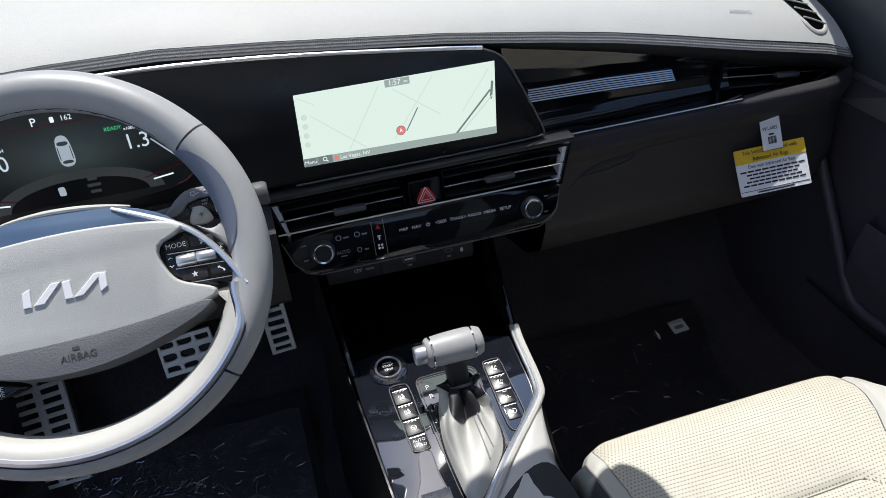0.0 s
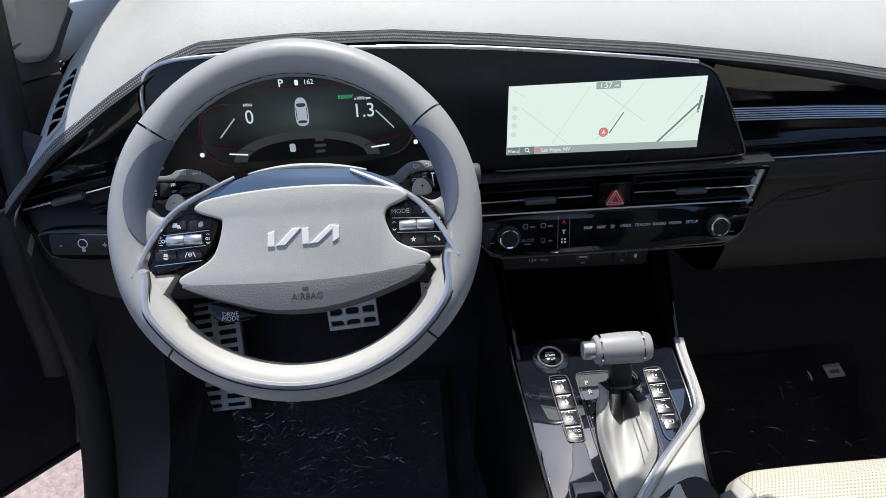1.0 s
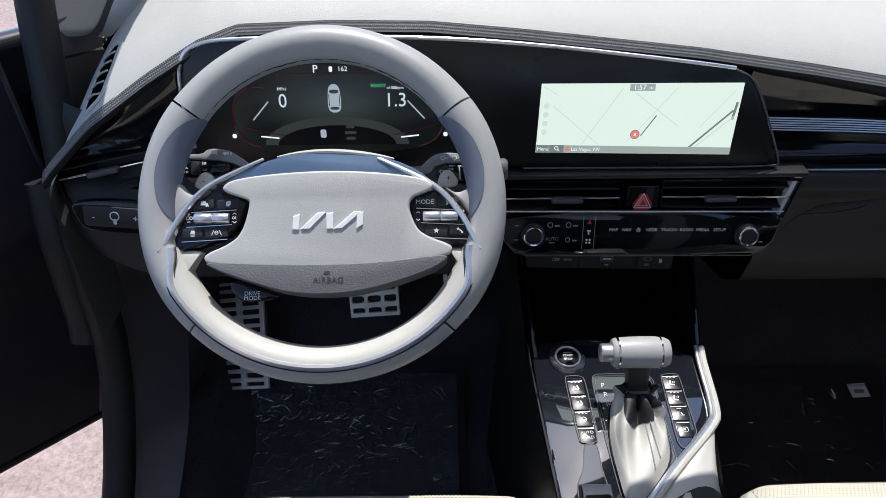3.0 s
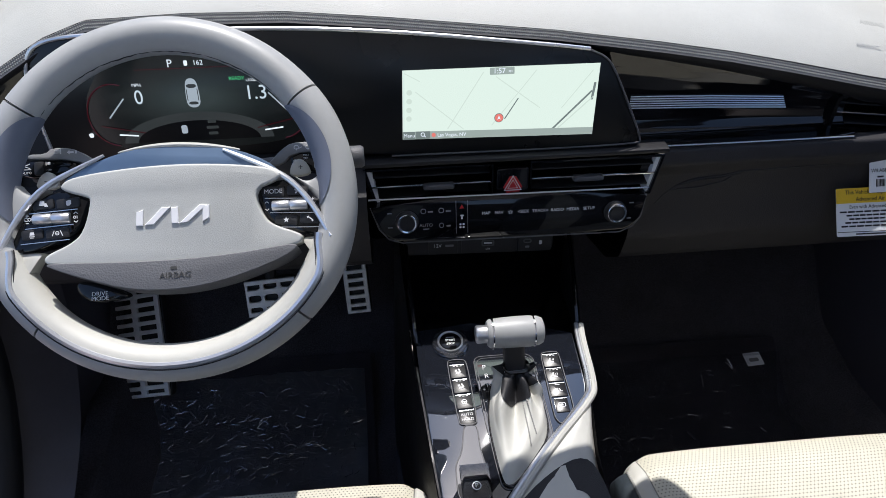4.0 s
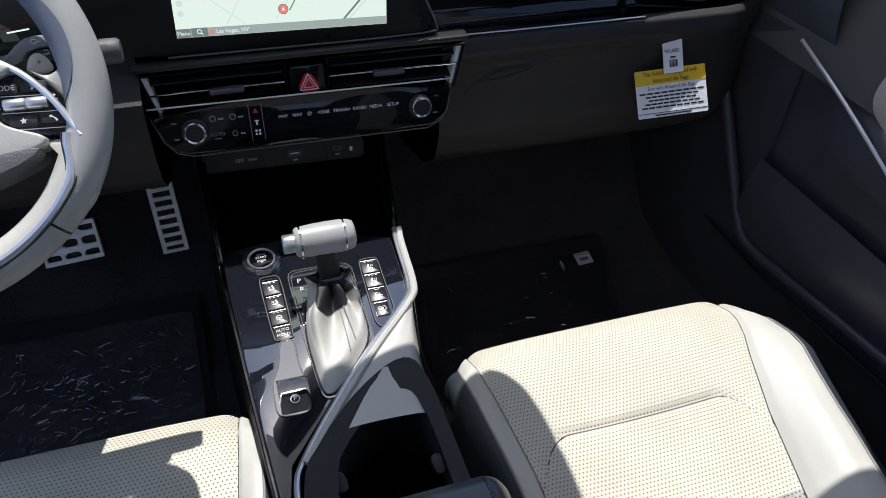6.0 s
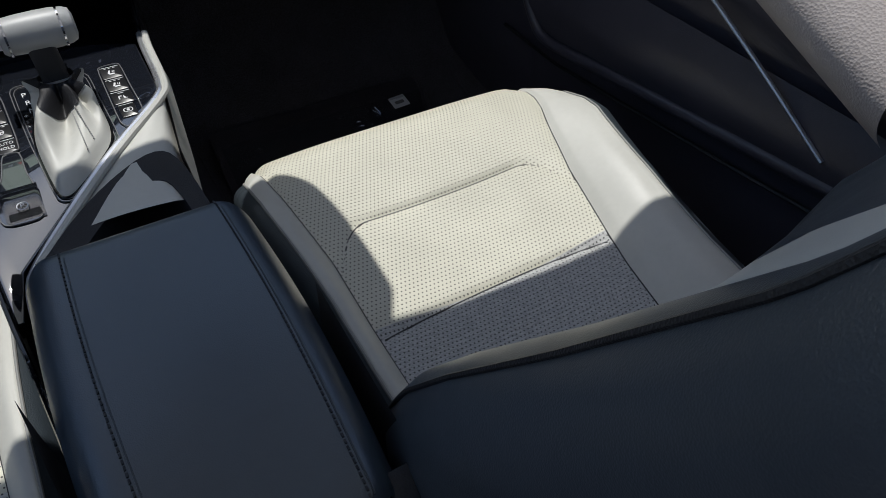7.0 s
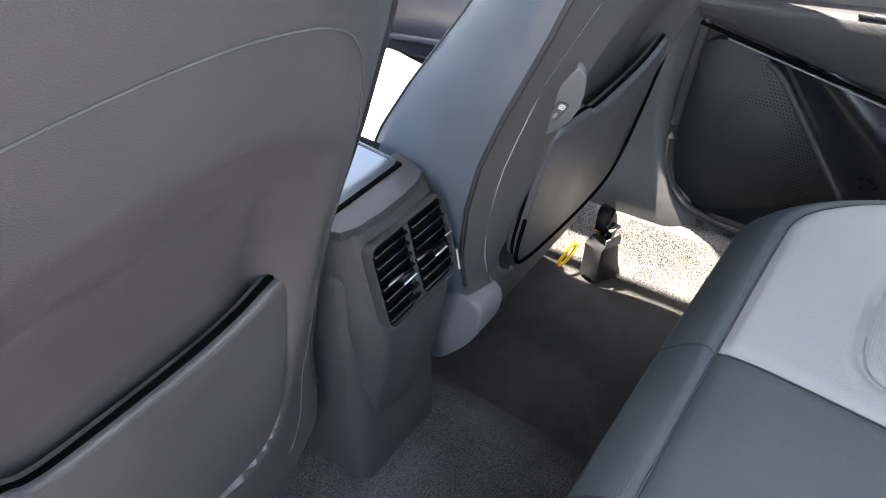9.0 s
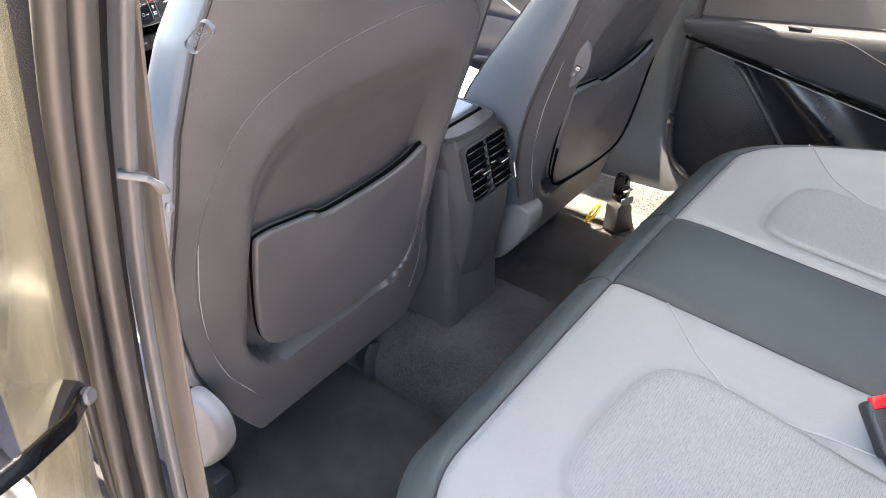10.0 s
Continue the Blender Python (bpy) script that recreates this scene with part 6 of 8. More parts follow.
# outer drop of the flank
bm = surf(lambda u, v: (right_x(0.972 - 0.26 * u) + 0.002 + 0.010 * v, 0.972 - 0.26 * u, top_z(0.972 - 0.26 * u) - 0.012 - 0.16 * v * (0.25 + 0.75 * u)), lin(0, 1, 24), lin(0, 1, 6))
part("light_flank_side", bm, "leather", con)
chrome_path = [(0.0868, 0.985, 0.4775), (0.0835, 0.960, 0.4745), (0.082, 0.888, 0.4640), (0.074, 0.868, 0.4610), (0.0, 0.798, 0.4515), (-0.088, 0.692, 0.4365), (-0.097, 0.66, 0.4320), (-0.094, 0.60, 0.4290), (-0.086, 0.45, 0.4350)]
part("chrome_line", tube(chaikin(chrome_path, 2, False), 0.0034, 8), "chrome", con, "satin chrome line round the panel")
part("light_line", tube(chaikin([(x + 0.006, y - 0.003, z + 0.001) for x, y, z in chrome_path[:6]], 2, False), 0.004, 8), "leather", con)
# cup holder well
rim_pts = chaikin([(-0.058, 0.60), (-0.060, 0.672), (-0.03, 0.715), (0.02, 0.752), (0.050, 0.750), (0.056, 0.72), (0.058, 0.60)], 2)
def deck():
    bm = bmesh.new()
    outer = [(-0.090, 0.55), (-0.092, 0.672), (-0.058, 0.715), (-0.01, 0.762), (0.045, 0.792), (0.066, 0.77), (0.072, 0.66), (0.074, 0.55)]
    inner = [(-0.058, 0.55), (-0.058, 0.672), (-0.030, 0.707), (0.0, 0.735), (0.032, 0.752), (0.050, 0.738), (0.055, 0.66), (0.056, 0.55)]
    o, i = chaikin(outer, 2, False), chaikin(inner, 2, False)
    rings = []
    for pts, dz in ((o, 0.0), (o, 0.004), (i, 0.0025), (i, -0.004), ([(x * 0.94, y * 0.995) for x, y in i], -0.11)):
        rings.append([bm.verts.new((x, y, top_z(y) + dz)) for x, y in pts])
    for a, b in zip(rings, rings[1:]):
        for k in range(len(a) - 1):
            bm.faces.new((a[k], a[k + 1], b[k + 1], b[k]))
    return bm


part("cup_deck", deck(), "soft", con, "dark surround of the cup holder")
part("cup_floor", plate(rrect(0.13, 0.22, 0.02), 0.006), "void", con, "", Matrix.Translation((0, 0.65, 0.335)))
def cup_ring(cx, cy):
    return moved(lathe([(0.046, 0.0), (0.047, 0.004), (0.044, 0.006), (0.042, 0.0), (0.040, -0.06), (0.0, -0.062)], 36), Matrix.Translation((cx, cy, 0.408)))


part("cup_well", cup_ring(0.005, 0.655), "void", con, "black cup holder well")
for x, y in ((-0.052, 0.662), (0.048, 0.655)):
    part("cup_grip", plate(rrect(0.013, 0.022, 0.006), 0.008, 0.002), "hard", con, "", basis((x, y, 0.432), (1, 0.2, 0), (-0.1, 1, 0.4)))
# box below the armrest
part("box", rbox(0.150, 0.33, 0.42, 0.02, 3), "soft", con, "", Matrix.Translation((0.0, 0.43, 0.285)))

# buttons and marks on the console top
def key_on(x, y, w, h, turn=0.0):
    m = MK @ Matrix.Translation((*kon(x, y), 0.0)) @ pose(0, 0, 0, 0, 0, turn)
    k = part("key", plate(rrect(w, h, 0.0016), 0.004, 0.0005), "key_black", con, "flat black key", m @ Matrix.Translation((0, 0, 0.0012)))
    part("key_edge", bar_bm(w * 0.92, 0.0007, 0, h / 2 - 0.0009, 0.0015), "chrome", k, "thin bright upper edge", m)
    return k, m


def seat_mark(s):
    return join(bar_bm(0.0020, 0.0062, s * 0.0020, 0.0002, 0.0017, s * 18), bar_bm(0.0058, 0.0020, -s * 0.0004, -0.0034, 0.0017), bar_bm(0.0008, 0.0030, -s * 0.0016, 0.0006, 0.0017, -12), bar_bm(0.0008, 0.0030, -s * 0.0034, 0.0006, 0.0017, -12))


def dots():
    return join(*[bar_bm(0.0026, 0.0009, -0.0045 + 0.0045 * j, 0.0072, 0.0017) for j in range(3)])


def soft_corners(pts, d=0.0035):
    """Cut each corner by a short distance, then round it."""
    out = []
    for i, p in enumerate(pts):
        p = Vector(p)
        for q in (Vector(pts[i - 1]), Vector(pts[(i + 1) % len(pts)])):
            out.append(tuple(p + (q - p).normalized() * min(d, 0.4 * (q - p).length)))
    return chaikin(out, 1)


def frame_line(name, pts, r, mat):
    part(name, tube([(*kon(x, y), 0.0013) for x, y in soft_corners(pts)], r, 6, closed=True), mat, con, "thin bright frame line", MK)


frame_line("key_frame", [(-0.0955, 0.9405), (-0.0715, 0.9400), (-0.0695, 0.92), (-0.0675, 0.8440), (-0.0900, 0.8435), (-0.0945, 0.91)], 0.0007, "grey_plastic")
frame_line("key_frame", [(0.0285, 0.9415), (0.0525, 0.9420), (0.0530, 0.90), (0.0545, 0.8560), (0.0340, 0.8330), (0.0275, 0.8430), (0.0280, 0.90)], 0.0007, "grey_plastic")
for i in range(4):
    k, m = key_on(-0.0828 + 0.0013 * i, 0.9225 - 0.0228 * i, 0.0200, 0.0208, 2)
    if i < 2:
        part("key_mark", seat_mark(1), "white", k, "", m)
    elif i == 2:
        part("key_mark", join(moved(ring_plate(circle(0.0036, 16), circle(0.0028, 16), 0.0004), pose(0, -0.001, 0.0017)), bar_bm(0.0056, 0.0010, 0, -0.001, 0.0017), bar_bm(0.0010, 0.003, 0, -0.0025, 0.0017)), "white", k, "", m)
    else:
        words("key_word", "AUTO", 0.0056, m @ Matrix.Translation((0, 0.0034, 0.0014)), "white", k)
        words("key_word", "HOLD", 0.0056, m @ Matrix.Translation((0, -0.0034, 0.0014)), "white", k)
    if i < 3:
        part("key_dots", dots(), "white", k, "", m)
for i in range(4):
    k, m = key_on(0.0405 - 0.0001 * i, 0.9285 - 0.0226 * i, 0.0212 if i < 3 else 0.0165, 0.0208)
    if i < 2:
        part("key_mark", seat_mark(-1), "white", k, "", m)
        part("key_dots", dots(), "white", k, "", m)
    elif i == 2:
        part("key_mark", join(bar_bm(0.0012, 0.0056, -0.0034, -0.001, 0.0017), bar_bm(0.0032, 0.0012, -0.002, 0.0014, 0.0017), bar_bm(0.0014, 0.0050, 0.0022, -0.0012, 0.0017, 24), bar_bm(0.0040, 0.0010, 0.003, -0.003, 0.0017), bar_bm(0.006, 0.0009, 0, 0.0068, 0.0017)), "white", k, "", m)
    else:
        part("key_mark", join(moved(ring_plate(rrect(0.0094, 0.0064, 0.002, 3), rrect(0.0080, 0.0050, 0.0015, 3), 0.0004), pose(0, 0, 0.0017)), bar_bm(0.0030, 0.0030, 0, 0, 0.0017), bar_bm(0.0010, 0.0030, -0.0044, 0, 0.0018)), "white", k, "", m)
# start button
ms = MK @ Matrix.Translation((*kon(-0.088, 0.968), 0))
sb = part("start_ring", lathe([(0.0245, 0.0), (0.0245, 0.0020), (0.0232, 0.0032), (0.0182, 0.0046), (0.0176, 0.003), (0, 0.003)], 48), "console_gloss", con, "black ribbed start button collar", ms)
part("collar_ribs", join(*[moved(rbox(0.0048, 0.0007, 0.0008, 0.0002, 1), pose(0.0207 * math.cos(a), 0.0207 * math.sin(a), 0.0040, 0, 14, math.degrees(a)) ) for a in lin(0, 2 * math.pi * 59 / 60, 60)]), "hard", sb, "", ms)
part("chrome_ring", lathe([(0.0172, 0.003), (0.0172, 0.0062), (0.0160, 0.0070), (0.0148, 0.0060), (0.0148, 0.003)], 40), "chrome", sb, "", ms)
part("start_button", lathe([(0.0142, 0.003), (0.0142, 0.0054), (0.0132, 0.0060), (0, 0.0064)], 32), "piano_clean", sb, "glossy black start button", ms)
words("start_word", "START", 0.0046, ms @ Matrix.Translation((0, 0.0008, 0.0064)), "white", sb)
words("start_word", "STOP", 0.0046, ms @ Matrix.Translation((0, -0.0050, 0.0064)), "white", sb)
part("start_line", bar_bm(0.011, 0.0018, 0, 0.0058, 0.0066), "grey_print", sb, "", ms)
# parking brake switch in its channel
chan = [(-0.0850, 0.8430), (-0.0690, 0.8425), (-0.0690, 0.8100), (-0.0660, 0.7912), (-0.0638, 0.7539), (-0.0690, 0.7455), (-0.0955, 0.7470), (-0.1015, 0.7542), (-0.1008, 0.7909), (-0.0908, 0.8092)]
part("brake_channel", plate([kon(*p) for p in soft_corners(chan)], 0.001), "console_gloss", con, "black switch channel", MK @ Matrix.Translation((0, 0, 0.0012)))
frame_line("channel_line", chan, 0.0007, "grey_plastic")
bm = surf(lambda u, v: (-0.0165 + 0.033 * u, -0.021 + 0.042 * v, 0.001 + 0.003 * math.sin(math.pi * v) + 0.004 * v), lin(0, 1, 10), lin(0, 1, 12))
bmesh.ops.solidify(bm, geom=list(bm.faces), thickness=0.003)
pb = part("parking_switch", bm, "console_gloss", con, "glossy parking brake switch", MK @ Matrix.Translation((*kon(-0.080, 0.769), 0.0)))
mp = MK @ Matrix.Translation((*kon(-0.080, 0.762), 0.0076))
part("switch_mark", ring_plate(circle(0.0052, 20), circle(0.0042, 20), 0.0004), "white", pb, "", mp)
words("switch_word", "P", 0.0075, mp, "white", pb)
# gear gate letters
gate = [(-0.0615, 0.9350), (-0.0560, 0.9430), (0.0090, 0.9420), (0.0180, 0.9340), (0.0190, 0.8900), (0.0215, 0.8209), (-0.0330, 0.7600), (-0.0421, 0.7550), (-0.0515, 0.7610), (-0.0580, 0.8465)]
part("gate_panel", plate([kon(*p) for p in soft_corners(gate)], 0.001), "console_gloss", con, "glossy black gate panel", MK @ Matrix.Translation((0, 0, 0.0009)))
frame_line("gate_line", gate, 0.0006, "grey_plastic")
frame_line("gate_line", [(x * 0.92 - 0.0016, 0.85 + (y - 0.85) * 0.965) for x, y in gate], 0.0005, "grey_plastic")
for i, body in enumerate("PRND"):
    words("gate_word", body, 0.0098, MK @ Matrix.Translation((*kon(-0.0489 + 0.0017 * i, 0.9246 - 0.0136 * i), 0.0014)), "white", con)
for y, body in ((0.8908, "+"), (0.8745, "-")):
    words("gate_word", body, 0.0075, MK @ Matrix.Translation((*kon(-0.0530, y), 0.0014)), "white", con)

for pts in ([(-0.1345, 0.945, 0.500), (-0.137, 1.06, 0.536), (-0.139, 1.15, 0.566)], [(0.088, 0.985, 0.480), (0.098, 1.06, 0.512), (0.106, 1.14, 0.540)]):
    part("tray_edge", tube(chaikin(pts, 1, False), 0.0028, 8), "piano_clean", con, "glossy edge of the tray wall")

# ---- gear lever ----
lev = thing("gear_lever", (-0.01, 0.88, 0.46), "light grey leather gear lever with chrome rings and soft boot", "gear lever")
base = [kon(*p) for p in ((-0.040, 0.905), (-0.012, 0.918), (0.012, 0.905), (0.0165, 0.870), (0.0175, 0.822), (-0.0085, 0.790), (-0.034, 0.7635), (-0.0437, 0.7600), (-0.0495, 0.7660), (-0.0525, 0.800), (-0.0545, 0.845), (-0.049, 0.878))]
base = chaikin(base, 2)
neck_c = Vector((-0.013, kon(0, 0.902)[1], 0.030))
nb = len(base)


def bump1w(d, w):
    return math.exp(-(d / w) ** 2)


def boot(u, v):
    i = int(u)
    bx, by = base[i % nb]
    k = 0.10 * smooth(0.0, 0.12, v) + 0.90 * v ** 1.05
    a = math.atan2(by - neck_c.y, bx - neck_c.x)
    nx, ny = neck_c.x + 0.017 * math.cos(a), neck_c.y + 0.014 * math.sin(a)
    x, y = bx + (nx - bx) * k, by + (ny - by) * k
    fold = 0.0075 * math.sin(v * math.pi) * math.sin(a * 6 + 2.5 * v) + 0.003 * math.sin(v * math.pi) * math.sin(a * 11 - 3 * v)
    # two deep tucks that run up to the neck
    fold -= 0.016 * math.sin(v * math.pi) ** 0.7 * (bump1w(a + 1.75, 0.16) + 0.8 * bump1w(a + 1.15, 0.12)) * min(1.0, v * 2.2)
    x += fold * math.cos(a)
    y += fold * math.sin(a)
    sag = 0.007 * math.sin(math.pi * v)
    return (x, y, 0.0015 + 0.010 * smooth(0.0, 0.10, v) + 0.020 * v ** 1.4 + fold * 0.8 + sag)


part("boot", surf(boot, list(range(nb)), lin(0, 0.60, 30), loop_u=True), "leather", lev, "folded light grey leather boot", MK)
part("boot_collar", surf(lambda u, v: (boot(u, v)[0], boot(u, v)[1], boot(u, v)[2] + 0.0012), list(range(nb)), lin(0.57, 1, 18), loop_u=True), "deep", lev, "black gathered collar of the boot", MK)
i_seam = min(range(nb), key=lambda i: abs(math.atan2(base[i][1] - neck_c.y, base[i][0] - neck_c.x) + 1.50))
for off in (-1, 1):
    bm = bmesh.new()
    for k in range(16):
        p = Vector(boot(i_seam + off, 0.10 + 0.030 * k)) + Vector((off * 0.001, 0, 0.0008))
        bmesh.ops.create_cube(bm, size=1, matrix=Matrix.Translation(p) @ Matrix.Diagonal((0.0013, 0.0036, 0.0013, 1)))
    part("boot_stitching", bm, "thread", lev, "", MK)
part("boot_frame", tube([MK @ Vector((x, y, 0.002)) for x, y in base], 0.0013, 6, closed=True), "piano_clean", lev)
stem = [(-0.013, 0.902, 0.478), (-0.014, 0.906, 0.500), (-0.016, 0.912, 0.530)]
part("stem", sweep(stem, rrect(0.026, 0.024, 0.006), up=(0, 1, 0)), "hard", lev, "black stem")
part("stem_ring", sweep([(-0.0133, 0.9022, 0.487), (-0.0134, 0.9030, 0.4895)], rrect(0.031, 0.028, 0.007), up=(0, 1, 0)), "chrome", lev)
hx = Matrix.Translation((-0.0175, 0.9145, 0.5375)) @ pose(0, 0, 0, 0, 90, 0)
grip = [(0.0, -0.0315), (0.015, -0.031), (0.0176, -0.028), (0.0180, -0.024), (0.0190, -0.010), (0.0194, 0.006), (0.0192, 0.022), (0.0185, 0.026), (0.0180, 0.032), (0.0155, 0.0375), (0.010, 0.0395), (0, 0.040)]
part("grip", lathe(grip, 32), "rim", lev, "light grey leather grip", hx)
for z in (-0.0245, 0.0265):
    part("chrome_ring", lathe([(0.0184, z - 0.0014), (0.0196, z - 0.0010), (0.0197, z + 0.0008), (0.0186, z + 0.0014)], 32), "bright", lev, "", hx)
part("release_button", lathe([(0, -0.0455), (0.0100, -0.0450), (0.0112, -0.0435), (0.0112, -0.030), (0.0, -0.030)], 24), "chrome", lev, "satin silver release button", hx)

# ---- armrest lid ----
arm = thing("armrest", (0.0, 0.43, 0.5), "dark blue-grey leather armrest lid with stitched edges", "armrest")
def lid(u, v):
    # u across, v from rear to front
    y = 0.294 + 0.272 * v
    hw = 0.075 + 0.004 * math.sin(math.pi * v)
    a = (u - 0.5) * 2
    s = math.copysign(abs(a) ** 1.0, a)
    x = -0.003 + hw * s * (1 - 0.09 * (1 - v) ** 2)
    edge = max(0.0, abs(a) - 0.72) / 0.28
    fr = max(0.0, v - 0.94) / 0.06
    rr = max(0.0, 0.04 - v) / 0.04
    z = 0.553 + 0.003 * math.sin(math.pi * v) - 0.020 * edge ** 2.4 - 0.012 * fr ** 2 - 0.008 * rr ** 2
    return (x, y, z)


bm = surf(lid, lin(0, 1, 48), lin(0, 1, 60))
bmesh.ops.recalc_face_normals(bm, faces=bm.faces)
edges = [e for e in bm.edges if e.is_boundary]
ext = bmesh.ops.extrude_edge_only(bm, edges=edges)
for v in [g for g in ext["geom"] if isinstance(g, bmesh.types.BMVert)]:
    v.co.z = 0.498 + 0.006 * (v.co.y > 0.5)
part("lid", bm, "arm_leather", arm, "", angle=60)
for u in (0.175, 0.865):
    part("stitch_groove", tube([Vector(lid(u, v)) + Vector((0.0025, 0, -0.0004)) for v in lin(0.03, 0.97, 24)], 0.0008, 6), "navy", arm)
    bm = bmesh.new()
    for i in range(64):
        p = Vector(lid(u, 0.03 + 0.94 * i / 63))
        bmesh.ops.create_cube(bm, size=1, matrix=Matrix.Translation(p + Vector((0, 0, 0.0002))) @ Matrix.Diagonal((0.0012, 0.0026, 0.0012, 1)))
    part("stitching", bm, "dark_thread", arm)


# ---- front seats ----
def bump1(d, w):
    return math.exp(-(d / w) ** 2)


def cushion_spot(cx, u, v):
    """u from -1 to 1 across, v from 0 (rear) to 1 (front, then down)."""
    spine = [(0.0, 0.30, 0.315), (0.2, 0.42, 0.312), (0.45, 0.57, 0.322), (0.65, 0.70, 0.342), (0.78, 0.785, 0.354), (0.85, 0.838, 0.350), (0.90, 0.870, 0.336), (0.94, 0.886, 0.306), (1.0, 0.884, 0.20)]
    y, z = lerp_table(spine, v)
    outer = u * cx > 0
    if outer:
        hw = lerp_table([(0.0, 0.215), (0.3, 0.225), (0.55, 0.246), (0.72, 0.270), (0.82, 0.264), (0.9, 0.258), (1.0, 0.245)], v)[0]
        INS = lerp_table([(0, 0.092), (0.2, 0.108), (0.36, 0.123), (0.45, 0.136), (0.6, 0.157), (0.72, 0.182), (0.82, 0.207), (0.9, 0.212), (1.0, 0.20)], v)[0]
    else:
        hw = lerp_table([(0.0, 0.202), (0.5, 0.203), (0.75, 0.212), (0.85, 0.212), (1.0, 0.20)], v)[0]
        INS = lerp_table([(0, 0.166), (0.6, 0.167), (0.8, 0.180), (0.9, 0.184), (1.0, 0.18)], v)[0]
    a = abs(u)
    # even spacing in the insert, then the bolster, then the side
    if a <= 0.66:
        dx = INS * a / 0.66
    else:
        dx = INS + (hw - INS) * (a - 0.66) / 0.34
    front = smooth(0.60, 0.90, v)
    z += (0.036 if outer else 0.026) * smooth(0.60, 0.86, a) * (1 - smooth(0.90, 1.0, a) * 0.5) * (1 - 0.92 * smooth(0.45, 0.88, v))
    z -= 0.010 * (1 - (min(a, 0.66) / 0.66) ** 2) * (1 - smooth(0.75, 0.9, v))
    # rounded front corners
    R = 0.085 if outer else 0.048
    q = max(0.0, min(1.0, (dx - (hw - R)) / R))
    y -= R * (1 - math.sqrt(max(0.0, 1 - 0.98 * q * q))) * front
    z -= 0.016 * max(0.0, dx / hw - 0.3) ** 2 * smooth(0.7, 0.92, v)
    # seams pressed into the foam
    z -= 0.0050 * bump1((a - 0.66) * 0.24, 0.006) * (1 - smooth(0.9, 1, v))
    if a < 0.66:
        q = dx / INS
        z -= 0.0048 * bump1(y - u_seam(q), 0.005) + 0.0048 * bump1(y - rear_seam(q), 0.005)
    x = cx + math.copysign(dx, u)
    return (x, max(0.322 if cx < 0 else 0.30, y - (0.012 if cx < 0 else 0.0)), z)


def u_seam(q):
    return 0.709 - 0.068 * (max(0.0, q - 0.60) / 0.4) ** 2


def rear_seam(q):
    return 0.570 - 0.014 * q * q


